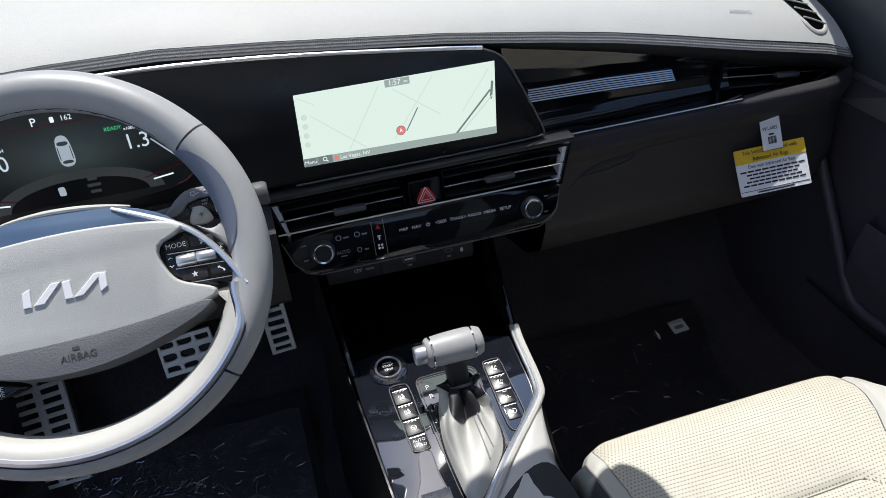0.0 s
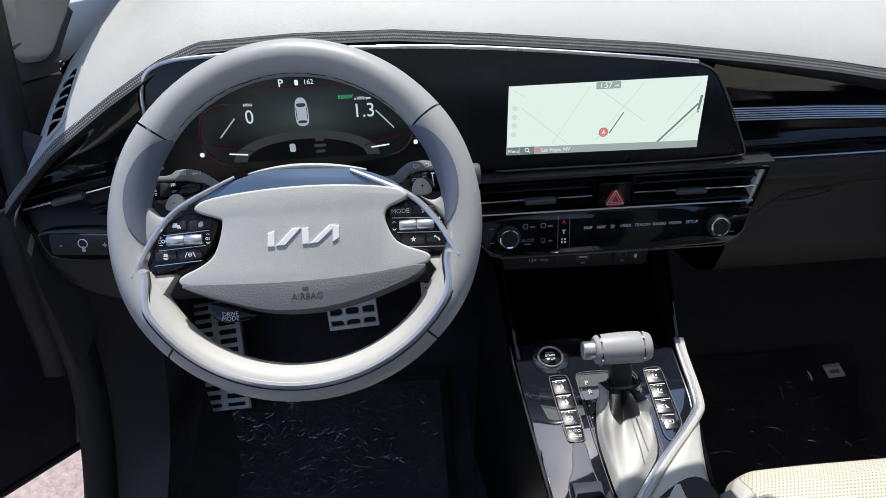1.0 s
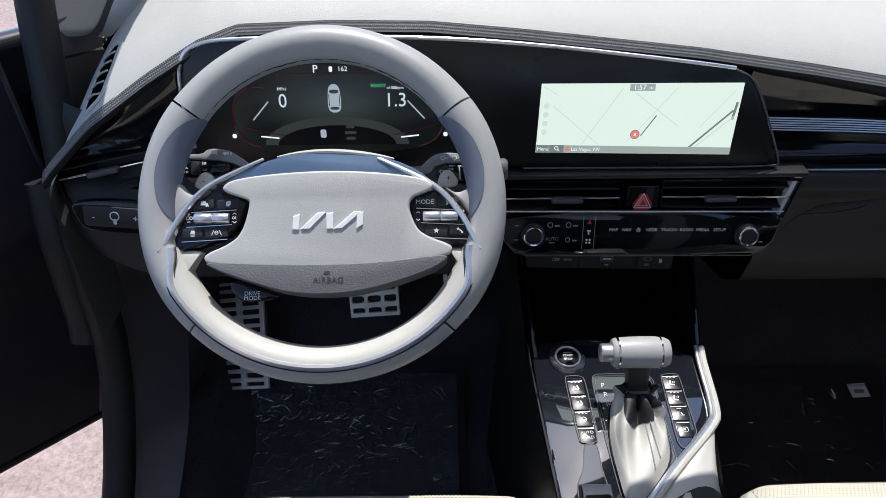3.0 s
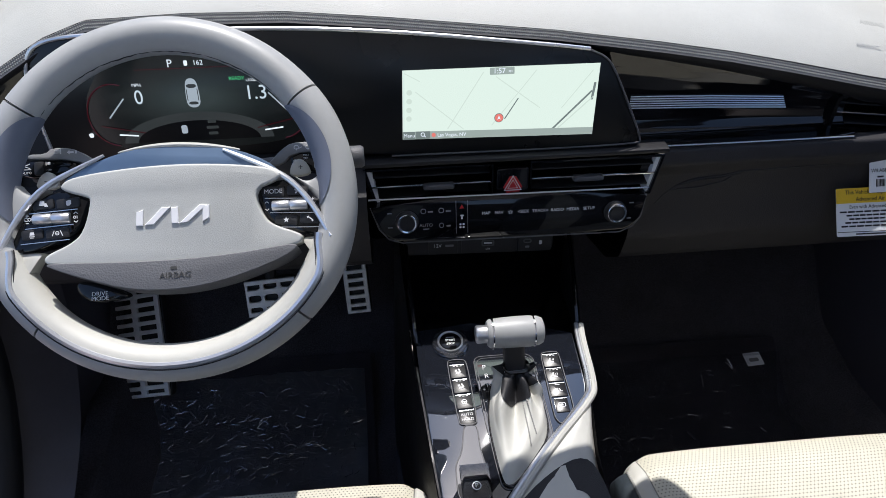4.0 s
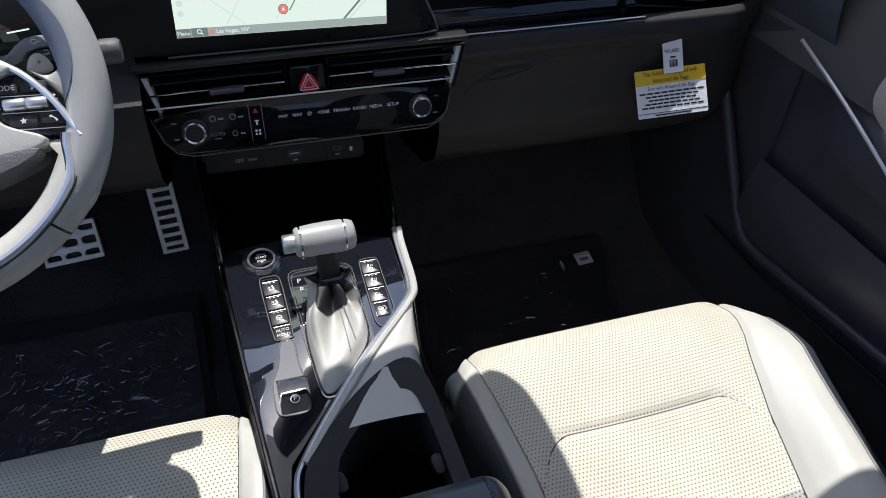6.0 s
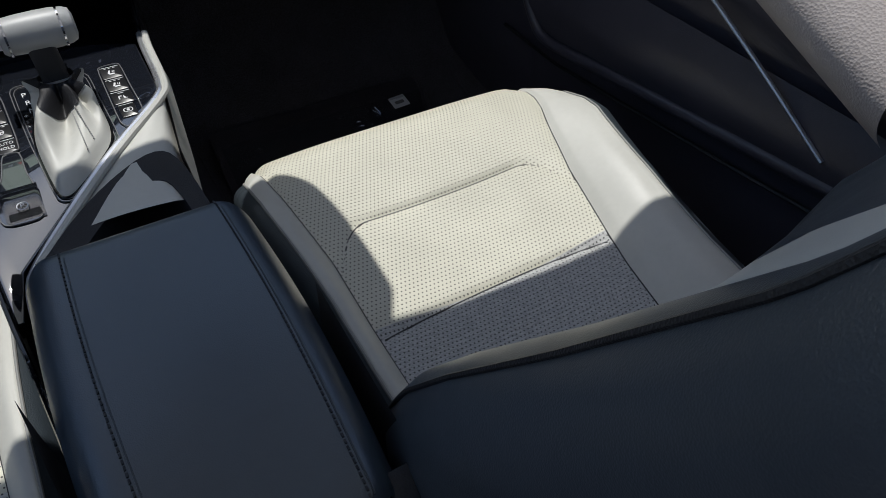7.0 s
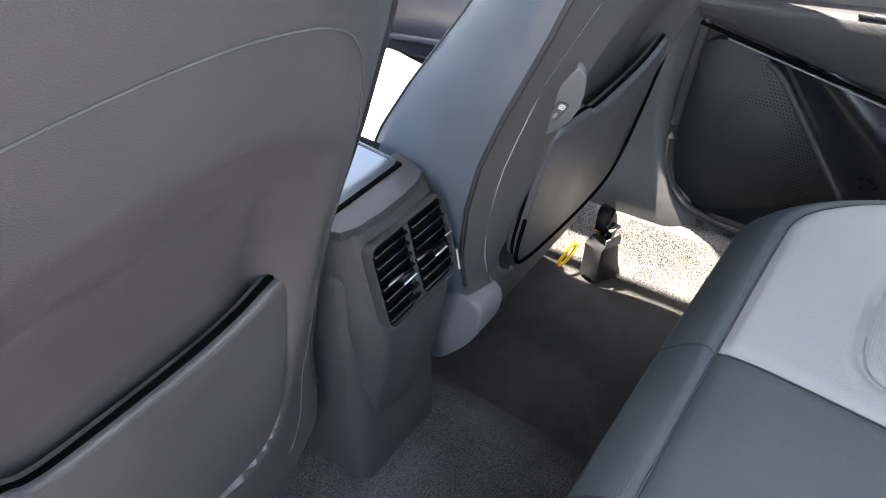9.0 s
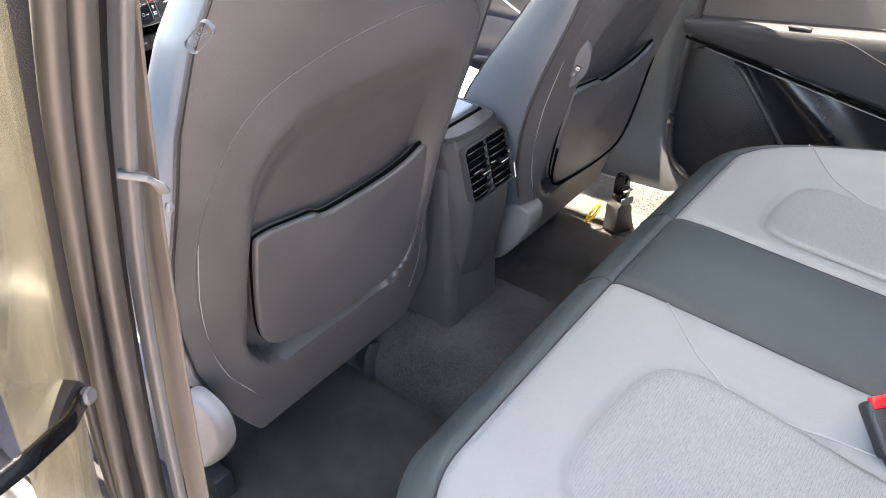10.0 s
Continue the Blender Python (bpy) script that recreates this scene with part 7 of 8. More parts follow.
def front_seat(side, dy):
    cx = 0.340 if side > 0 else -0.332
    who = "passenger" if side > 0 else "driver"
    seat = thing("front_seat", (cx, 0.5, 0.03), f"{who} seat with pale perforated leather cushion and charcoal backrest", "car seat", "front seats")
    n_in = 56
    vs = lin(0, 1, 130)
    us_in = lin(-0.66, 0.66, n_in)

    def split_v(lo, hi):
        return [v for v in vs if lo - 1e-9 <= v <= hi + 1e-9]
    vcut = vs[min(range(len(vs)), key=lambda i: abs(cushion_spot(cx, 0, vs[i])[1] - 0.570))]
    part("front_insert", surf(lambda u, v: cushion_spot(cx, u, v), us_in, split_v(vcut, 1)), "perf", seat, "cream perforated leather")
    part("rear_insert", surf(lambda u, v: cushion_spot(cx, u, v), us_in, split_v(0, vcut)), "perf_cloth", seat, "streaked perforated cloth")
    for s in (-1, 1):
        part("bolster", surf(lambda u, v: cushion_spot(cx, s * u, v), lin(0.66, 0.93, 20), vs), "leather", seat, "smooth cream side bolster")
        # dark outer side and skirt

        def skirt(u, v):
            x, y, z = cushion_spot(cx, s * 0.93, v)
            x2, y2, z2 = cushion_spot(cx, s * 1.0, v)
            if u < 0.3:
                k = u / 0.3
                return (x + (x2 - x) * k + s * 0.012 * math.sin(k * 1.57), y, z + (z2 - z) * k - 0.020 * k * k)
            k = (u - 0.3) / 0.7
            return (x2 + s * (0.012 + 0.004 * k), y2, (z2 - 0.020) * (1 - k) + 0.13 * k)
        part("side_skirt", surf(skirt, lin(0, 1, 16), vs[24:]), "navy", seat, "dark blue-grey side")
        seam = [Vector(cushion_spot(cx, s * 0.93, v)) + Vector((0, 0, 0.0012)) for v in vs[6:-8:2]]
        part("piping", tube(seam, 0.0016, 6), "thread", seat)
        part("seam", tube([Vector(cushion_spot(cx, s * 0.66, v)) + Vector((0, 0, -0.0006)) for v in vs[4:-6:2]], 0.0012, 6), "seam", seat)
    def seam_on(fn):
        pts = []
        for u in lin(-0.655, 0.655, 50):
            q = abs(u) / 0.66
            yl = fn(q)
            lo, hi = 0.0, 0.86
            for _ in range(24):
                mid = (lo + hi) / 2
                if cushion_spot(cx, u, mid)[1] < yl:
                    lo = mid
                else:
                    hi = mid
            pts.append(Vector(cushion_spot(cx, u, lo)) + Vector((0, 0, 0.0002)))
        return pts
    part("seam", tube(seam_on(u_seam), 0.0012, 6), "seam", seat)
    part("seam", tube(seam_on(rear_seam), 0.0012, 6), "seam", seat)
    part("base_frame", rbox(0.36, 0.34, 0.12, 0.02), "hard", seat, "", Matrix.Translation((cx, 0.60, 0.13)))
    for s in (-1, 1):
        part("rail", rbox(0.035, 0.40, 0.07, 0.006), "hard", seat, "", Matrix.Translation((cx + s * 0.185, 0.60, 0.045)))

    # backrest: a rounded slab that leans back, with bolstered sides
    bx = 0.325 * side
    dz = -0.036 if side > 0 else 0.0

    def ring(z):
        """Rear plane, rear edge of the side, front crest and half width at that height."""
        yb = 0.245 - 0.33 * (z - 0.43) + dy
        corner, crest, hw = lerp_table([(0.22, 0.0, 0.130, 0.150), (0.30, 0.008, 0.17, 0.190), (0.36, 0.022, 0.180, 0.218), (0.42, 0.037, 0.196, 0.236), (0.50, 0.050, 0.204, 0.246), (0.56, 0.054, 0.192, 0.248), (0.62, 0.050, 0.171, 0.248), (0.70, 0.040, 0.138, 0.245), (0.78, 0.034, 0.108, 0.242), (0.86, 0.028, 0.092, 0.228), (0.93, 0.022, 0.078, 0.200), (1.0, 0.012, 0.06, 0.14), (1.03, 0.004, 0.04, 0.08)], z)
        return yb, yb + corner, yb + crest, hw

    panel_box = (-0.178, 0.160, 0.355 + dz, 0.768 + dz)

    def sunk(x, z):
        """How deep the inner panel lies below the rear plane."""
        x0, x1, z0, z1 = panel_box
        hx, hz = (x1 - x0) / 2, (z1 - z0) / 2
        qx, qz = abs(x - (x0 + x1) / 2) - hx + 0.09, abs(z - (z0 + z1) / 2) - hz + 0.09
        d = 0.09 - math.hypot(max(qx, 0), max(qz, 0)) - min(max(qx, qz), 0.0)
        deep = lerp_table([(0.34, 0.024), (0.40, 0.034), (0.54, 0.044), (0.600, 0.045), (0.625, 0.040), (0.66, 0.032), (0.76, 0.010)], z - dz)[0]
        return 0.007 * smooth(-0.004, 0.010, d) + (deep - 0.004) * smooth(0.004, lerp_table([(0.40, 0.014), (0.58, 0.022), (0.70, 0.05)], z - dz)[0], d)

    def flare(z):
        """The driver backrest keeps its width lower down beside the console."""
        return 0.048 * (1 - smooth(0.28, 0.44, z)) if side < 0 else 0.0

    def rear_spot(s, z):
        yb, yp, yf, hw = ring(z)
        x = s * (hw if s < 0 or side > 0 else hw - 0.022 + flare(z))
        f = max(0.0, (abs(s) - 0.42) / 0.58) ** 2.1
        return (bx + x, yb + (yp - yb) * f + sunk(x, z) * (1 - smooth(0.80, 0.95, abs(s))), z)

    def front_spot(w, z):
        """w from -1 to 1 round the sides and the front."""
        yb, yp, yf, hw = ring(z)
        dep = yf - yp
        pts = [(hw, yp), (hw + 0.006, yp + dep * 0.22), (hw + 0.006, yp + dep * 0.58), (hw - 0.004, yp + dep * 0.86), (hw - 0.026, yf), (hw - 0.055, yf - 0.008), (hw * 0.52, yf - 0.022), (0.0, yf - 0.036)]
        k = abs(w) * 7
        i = min(6, int(k))
        t = k - i
        p = [pts[max(0, i - 1)], pts[i], pts[i + 1], pts[min(7, i + 2)]]
        if i == 6:
            p[3] = (-pts[6][0], pts[6][1])
        o = []
        for c in (0, 1):
            a0, a1, a2, a3 = (q[c] for q in p)
            o.append(0.5 * (2 * a1 + (a2 - a0) * t + (2 * a0 - 5 * a1 + 4 * a2 - a3) * t * t + (3 * a1 - a0 - 3 * a2 + a3) * t ** 3))
        if side < 0 and w > 0:
            # the driver backrest's inner side leans in towards the front
            o[0] -= (0.022 - flare(z) + 0.10 * max(0.0, o[1] - yp)) * min(1.0, o[0] / 0.1)
        return (bx + math.copysign(o[0], w), o[1], z)
    zs = lin(0.22, 1.03, 90)
    for s in (-1, 1):
        part("side_bolster", surf(lambda w, z: front_spot(s * w, z), lin(0.0001, 0.93, 56), zs), "bolster", seat, "smooth dark blue-grey leather side")
    part("backrest_cover", surf(lambda w, z: front_spot((1 if w <= 1 else -1) * (w if w <= 1 else 2 - w), z), lin(0.93, 1.07, 12), zs), "leather", seat, "pale leather backrest front")
    part("rear_shell", surf(rear_spot, lin(-1, 1, 130), zs), "seat_back", seat, "charcoal backrest rear")
    rim_pts = [rear_spot(s, 1.03) for s in lin(-1, 1, 13)] + [front_spot(w, 1.03) for w in lin(0.12, 1.0, 10)] + [front_spot(-w, 1.03) for w in lin(0.9, 0.12, 9)]
    bm = bmesh.new()
    bm.faces.new([bm.verts.new(p) for p in rim_pts])
    part("top_cap", bm, "seat_back", seat)
    for s in (-1, 1):
        part("piping", tube([Vector(rear_spot(s, z)) for z in zs[16:]], 0.0030, 8), "hard", seat, "black piping")
        part("front_piping", tube([Vector(front_spot(s * 0.50, z)) + Vector((s * 0.0004, 0.0004, 0)) for z in zs[16:]], 0.0017, 6), "hard", seat, "dark piping")

    def on_rear(p, lift=0.0003):
        x, y, z = rear_spot(max(-1.0, min(1.0, p[0] / ring(p[1])[3])), p[1])
        return Vector((x, y - lift, z))
    line = [(-0.150, 0.30), (-0.195, 0.38), (-0.221, 0.47), (-0.230, 0.60), (-0.222, 0.70), (-0.190, 0.785), (-0.130, 0.822), (0.0, 0.834), (0.12, 0.826), (0.185, 0.79), (0.220, 0.70), (0.228, 0.60), (0.220, 0.47), (0.195, 0.38), (0.150, 0.30)]
    part("seam", tube([on_rear(p) for p in chaikin(line, 3, False)], 0.0009, 6), "seam", seat)
    for s in (-1,):
        part("seam", tube([on_rear((s * x, z)) for x, z in chaikin([(0.226, 0.64), (0.224, 0.50), (0.205, 0.40), (0.165, 0.33)], 2, False)], 0.0006, 5), "thread", seat)
    # map pocket board in the hollow
    poc = [(-0.156, 0.590), (-0.150, 0.606), (-0.072, 0.592), (-0.060, 0.590), (-0.052, 0.582), (-0.030, 0.578), (0.060, 0.578), (0.110, 0.584), (0.140, 0.596), (0.156, 0.598), (0.156, 0.56), (0.152, 0.47), (0.142, 0.405), (0.110, 0.376), (0.02, 0.376), (-0.09, 0.392), (-0.135, 0.408), (-0.154, 0.44), (-0.158, 0.50)]
    if side > 0:
        poc = [(x * 1.10 if x < 0 else x, z) for x, z in poc]
    mp = basis((bx, 0.268 + dy, 0.386 + dz), (1, 0, 0), (0, -0.205, 1))
    bm = plate(chaikin([(x, (z - 0.386) * 1.021) for x, z in poc], 2), 0.016, 0.0065, 4)
    part("map_pocket", bm, "seat_back", seat, "charcoal map pocket board", mp @ Matrix.Translation((0, 0, 0.0075)))
    # black plate stands for the shade in the opening behind the board
    gap_pts = chaikin([(x * 1.004, (z - 0.386) * 1.021 + (0.0045 * smooth(-0.20, 0.14, x) if z > 0.57 else 0.0)) for x, z in poc], 2)
    part("pocket_shade", plate(gap_pts, 0.004), "void", seat, "black plate painting the shade behind the pocket's upper edge", mp @ Matrix.Translation((0, 0, 0.0005)))
    if side > 0:
        groove = chaikin([(x * 1.03, (z - 0.386) * 1.021 - 0.003) for x, z in poc[9:]], 2, False)
        part("pocket_groove", tube([(mp @ Vector((x, z, 0.008))) for x, z in groove], 0.0025, 6), "void", seat, "dark joint round the pocket board")
    if side < 0:
        part("rail_end", plate(chaikin([(-0.026, 0.0), (0.030, 0.0), (0.026, 0.085), (-0.012, 0.085)], 1), 0.05, 0.006), "hard", seat, "black seat rail end", basis((-0.172, 0.385, 0.035), (0.9, -0.44, 0), (0.0, 0.1, 1)))
    # recliner cover at the foot of the backrest
    if side > 0:
        cov, x0 = [(0.299, 0.186), (0.310, 0.215), (0.298, 0.298), (0.272, 0.338), (0.236, 0.338), (0.222, 0.322), (0.233, 0.268)], 0.112
    else:
        cov, x0 = [(0.285, 0.410), (0.235, 0.405), (0.218, 0.385), (0.228, 0.333), (0.300, 0.240), (0.340, 0.222), (0.374, 0.229), (0.350, 0.33)], -0.584
    cov = chaikin([(-y, z) for y, z in cov], 2)
    if sum(p[0] * q[1] - q[0] * p[1] for p, q in zip(cov, cov[1:] + cov[:1])) < 0:
        cov = cov[::-1]
    part("recliner_cover", plate(cov, 0.05 if side > 0 else 0.022, 0.012, 4), "grey_plastic", seat, "grey recliner cover", basis((x0, 0, 0), (0, -1, 0), (0, 0, 1)))
    return seat, on_rear


seat_d, on_rear_d = front_seat(-1, 0.0)
seat_p, on_rear_p = front_seat(1, -0.045)

# charging pod on the passenger backrest's inner edge
pod_m = basis((0.140, 0.160, 0.612), (0.523, -0.743, -0.417), (-0.04, -0.51, 0.86))
pod = part("charging_pod", plate(chaikin([(-0.0230, -0.0350), (-0.0080, -0.0335), (0.0050, -0.0230), (0.0115, 0.0100), (0.0000, 0.0460), (-0.0160, 0.0610), (-0.0200, 0.0590), (-0.0255, -0.0170)], 1), 0.03, 0.004, 3), "grey_plastic", seat_p, "grey charging pod", pod_m @ Matrix.Translation((0, 0, 0.013)))
part("socket", plate(rrect(0.0125, 0.030, 0.003), 0.003, 0.0006), "shell", pod, "", pod_m @ pose(-0.0072, 0.006, 0.0142) @ Matrix.Diagonal((0.8, 0.8, 1, 1)))
part("socket_edge", ring_plate(rrect(0.0135, 0.031, 0.0033), rrect(0.0125, 0.030, 0.003), 0.001), "void", pod, "", pod_m @ pose(-0.0072, 0.006, 0.0135) @ Matrix.Diagonal((0.8, 0.8, 1, 1)))
part("socket_slot", bar_bm(0.0030, 0.0075, -0.0072, 0.0010, 0.0146, 0), "grey_print", pod, "", pod_m)
part("socket_mark", ring_plate(rrect(0.0075, 0.008, 0.002), rrect(0.0058, 0.0062, 0.0015), 0.0004), "white", pod, "", pod_m @ pose(-0.0072, 0.0135, 0.0148) @ Matrix.Diagonal((0.75, 0.75, 1, 1)))
part("socket_mark", bar_bm(0.0012, 0.0030, -0.0072, 0.0135, 0.0148, -25), "white", pod, "", pod_m)
# embossed tag on the driver backrest's outer side
tag_m = basis((-0.5745, 0.083, 0.884), (0.10, -0.78, 0.62), (-0.35, 0.55, 0.75))
emb = ring_plate(chaikin(rrect(0.036, 0.012, 0.005), 1), chaikin(rrect(0.0348, 0.0108, 0.0046), 1), 0.004)
part("airbag_tag", emb, "bolster", seat_d, "", tag_m @ Matrix.Translation((0, 0, 0.001)))
words("airbag_word", "AIRBAG", 0.0075, tag_m, "bolster", seat_d, raise_by=0.001)

# ---- rear end of the console with its air outlet ----
rc = thing("rear_console", (0, 0.27, 0.03), "charcoal rear end of the console with four-part air outlet", "console")


def rear_body(u, v):
    """A rounded column: u round the back from left to right, v from floor to top."""
    z = lerp_table([(0, 0.10), (0.3, 0.22), (0.55, 0.33), (0.85, 0.50), (0.95, 0.534), (1.0, 0.540)], v)[0]
    hw = lerp_table([(0.0, 0.066), (0.2, 0.070), (0.40, 0.074), (0.52, 0.077), (0.60, 0.077)], z)[0]
    yb = lerp_table([(0.10, 0.322), (0.165, 0.302), (0.25, 0.270), (0.34, 0.245), (0.42, 0.235), (0.52, 0.258), (0.545, 0.270)], z)[0]
    pts = [(-hw - 0.022, 0.46), (-hw - 0.002, yb + 0.06), (-hw + 0.006, yb + 0.022), (-hw + 0.020, yb), (0, yb - 0.006), (hw - 0.020, yb), (hw - 0.006, yb + 0.022), (hw + 0.002, yb + 0.06), (hw + 0.006, 0.46)]
    x, y = lerp_table([(i / 8, *p) for i, p in enumerate(pts)], u)
    return (x + 0.003, y, z)


bm = surf(rear_body, lin(0, 1, 49), lin(0, 1, 40))
part("body", bm, "soft", rc, "charcoal soft-grain column", angle=60)
topb = plate(chaikin([(-0.074, 0.315), (-0.070, 0.288), (-0.062, 0.264), (0.0, 0.257), (0.060, 0.264), (0.070, 0.288), (0.078, 0.315)], 1, False), 0.01, 0.003)
part("top_ledge", topb, "soft", rc, "", Matrix.Translation((0.0, 0, 0.5435)))
part("gap", rbox(0.124, 0.02, 0.026, 0.002), "void", rc, "", Matrix.Translation((-0.004, 0.302, 0.534)))
MV = basis((0.003, 0.2430, 0.476), (1, 0, 0), (0, 0.21, 1))
po = [(0.002 + x * 1.0, y) for x, y in chaikin(rrect(0.118, 0.098, 0.011, 4), 1)]
pi = [(0.002 + (x - 0.002) * 0.965, y * 0.96) for x, y in po]
part("outlet_frame", ring_plate(po, pi, 0.02), "soft", rc, "charcoal outlet frame", MV @ Matrix.Translation((0, 0, 0.0068)))
part("outlet_recess", plate(pi, 0.002), "void", rc, "", MV @ Matrix.Translation((0, 0, 0.0008)))
part("outlet_post", rbox(0.006, 0.090, 0.010, 0.002), "soft", rc, "", MV @ Matrix.Translation((0.002, 0, -0.001)))
for s in (-1, 1):
    for i in range(7):
        y = -0.037 + i * 0.0125
        part("outlet_blade", rbox(0.050, 0.0022, 0.0065, 0.0006, 1), "piano_clean", rc, "", MV @ pose(s * 0.0285 + 0.002, y, 0.0042, 14))
    part("outlet_tab", rbox(0.020, 0.006, 0.014, 0.002), "piano_clean", rc, "", MV @ pose(s * 0.026 + 0.003, 0.0015 - 0.0 * s, 0.010))
    part("outlet_tab_line", rbox(0.020, 0.0012, 0.002, 0.0004, 1), "chrome", rc, "", MV @ pose(s * 0.026 + 0.003, -0.0016, 0.0172))
for x0, x1 in ((-0.049, -0.026 + 0.0), (-0.004, 0.008), (0.044, 0.056)):
    part("chrome_bar", rbox(x1 - x0, 0.0028, 0.004, 0.0008), "bright", rc, "bright chrome bar", MV @ pose((x0 + x1) / 2, 0.006, 0.0115))
part("chrome_edge", tube([MV @ Vector(p) for p in ((0.0595, -0.046, 0.010), (0.0605, -0.02, 0.0105))], 0.0012, 6), "chrome", rc)

# ---- rear bench ----
bench = thing("rear_bench", (0, -0.25, 0.05), "rear bench with pale grey panels and dark blue-grey border", "car seat")


def bench_front(x):
    xc = -0.02
    q = abs(x - xc) / (0.60 if x > xc else 0.70)
    return 0.004 - 0.012 * q * q - 0.34 * max(0.0, q - 0.62) ** 2.2 / 0.38 ** 2.2


def bench_z(x, y):
    yf = bench_front(x)
    d = max(0.0, yf - y)
    z = 0.424 - 0.020 * smooth(0.05, 0.45, d)
    roll = max(0.0, 0.05 - d) / 0.05
    z -= 0.030 * roll ** 2.2
    for c in (-0.345, 0.345):
        z -= 0.018 * bump1(x - c, 0.15) * smooth(0.06, 0.2, d)
    z += 0.010 * bump1(x - 0.012, 0.10) * smooth(0.02, 0.1, d)
    # creases: the middle section's edges and the five-sided insets
    for xe in (-0.091, 0.115):
        z -= 0.006 * bump1(x - xe, 0.006) * smooth(0.03, 0.06, d)
    z -= 0.006 * bump1(d - 0.047, 0.006)
    for s in (-1, 1):
        z -= 0.005 * bump1(inset_dist(x, y, s), 0.006)
    return z


def inset_dist(x, y, s):
    """Distance to the outline of the five-sided inset of that half."""
    best = 1.0
    pts = INSET[s]
    for (ax, ay), (bx, by) in zip(pts, pts[1:]):
        dx, dy = bx - ax, by - ay
        t = max(0.0, min(1.0, ((x - ax) * dx + (y - ay) * dy) / (dx * dx + dy * dy)))
        best = min(best, math.hypot(x - ax - t * dx, y - ay - t * dy))
    return best


INSET = {-1: chaikin([(-0.47, -0.50), (-0.450, -0.24), (-0.428, -0.160), (-0.36, -0.142), (-0.26, -0.143), (-0.195, -0.163), (-0.176, -0.235), (-0.215, -0.50)], 2, False),
         1: chaikin([(0.150, -0.50), (0.156, -0.24), (0.162, -0.178), (0.195, -0.158), (0.30, -0.157), (0.368, -0.172), (0.388, -0.225), (0.36, -0.50)], 2, False)}


def bench_spot(x, d):
    yf = bench_front(x)
    if d < 0:
        # front roll and drop to the floor
        k = min(1.0, -d / 0.05)
        k2 = max(0.0, -d - 0.05)
        return (x, yf + 0.010 * math.sin(k * 1.57) - 0.10 * k2, bench_z(x, yf) - 0.035 * (1 - math.cos(k * 1.57)) - k2)
    return (x, yf - d, bench_z(x, yf - d))


XS = lin(-0.60, 0.585, 170)
snap = lambda xs, t: min(range(len(xs)), key=lambda i: abs(xs[i] - t))
iL, iR = snap(XS, -0.091), snap(XS, 0.115)
XS[iL], XS[iR] = -0.091, 0.115
ds_all = [-0.33, -0.2, -0.10, -0.05, -0.04, -0.03, -0.02, -0.01] + lin(0, 0.047, 10)
part("front_border", surf(bench_spot, XS, ds_all), "bench_dark", bench, "dark blue-grey front border")
ds_in = [0.047] + lin(0.051, 0.52, 110)
part("middle_section", surf(bench_spot, XS[iL:iR + 1], ds_in), "bench_dark", bench, "dark blue-grey middle section")
part("left_panel", surf(bench_spot, XS[8:iL + 1], ds_in), "bench_light", bench, "pale grey leather panel")
part("right_panel", surf(bench_spot, XS[iR:-8], ds_in), "bench_light", bench, "pale grey leather panel")
part("outer_border", surf(bench_spot, XS[:9], ds_in), "bench_dark", bench)
part("outer_border", surf(bench_spot, XS[-9:], ds_in), "bench_dark", bench)
# inset cloth, a little proud inside its crease
for s in (-1, 1):
    pts = INSET[s]
    c = Vector((sum(p[0] for p in pts) / len(pts), -0.33))
    def ins(u, v, pts=pts, c=c):
        i = u * (len(pts) - 1)
        j = int(min(len(pts) - 2, i))
        a, b = Vector(pts[j]), Vector(pts[j + 1])
        e = a.lerp(b, i - j)
        e = c + (e - c) * 0.985
        tgt = Vector((e.x * 0.1 + c.x * 0.9, -0.50))
        p = e.lerp(tgt, v)
        return (p.x, p.y, bench_z(p.x, p.y) + 0.0022)
    part("inset", surf(ins, lin(0, 1, 90), lin(0, 1, 30)), "bench_perf", bench, "pale grey streaked cloth inset")
for xe in (-0.091, 0.115):
    part("seam", tube([Vector(bench_spot(xe, d)) + Vector((0, 0, 0.0008)) for d in lin(0.047, 0.5, 40)], 0.0014, 6), "hard", bench)
part("seam", tube([Vector(bench_spot(x, 0.047)) + Vector((0, 0, 0.001)) for x in XS[8:-8]], 0.0013, 6), "hard", bench)
for xe in (-0.091, 0.115):
    part("seam", tube([Vector(bench_spot(xe, d)) + Vector((0, 0, 0.0006)) for d in lin(-0.05, 0.047, 14)], 0.0012, 6), "hard", bench)

for line in (((-0.094, -0.125), (-0.120, -0.152), (-0.151, -0.184), (-0.172, -0.212), (-0.192, -0.27), (-0.185, -0.38), (-0.17, -0.50)), ((0.520, -0.125), (0.486, -0.142), (0.431, -0.186), (0.392, -0.235), (0.375, -0.30), (0.37, -0.50))):
    part("seam", tube([Vector((x, y, bench_z(x, y) + 0.0012)) for x, y in chaikin(line, 3, False)], 0.0010, 6), "thread", bench)

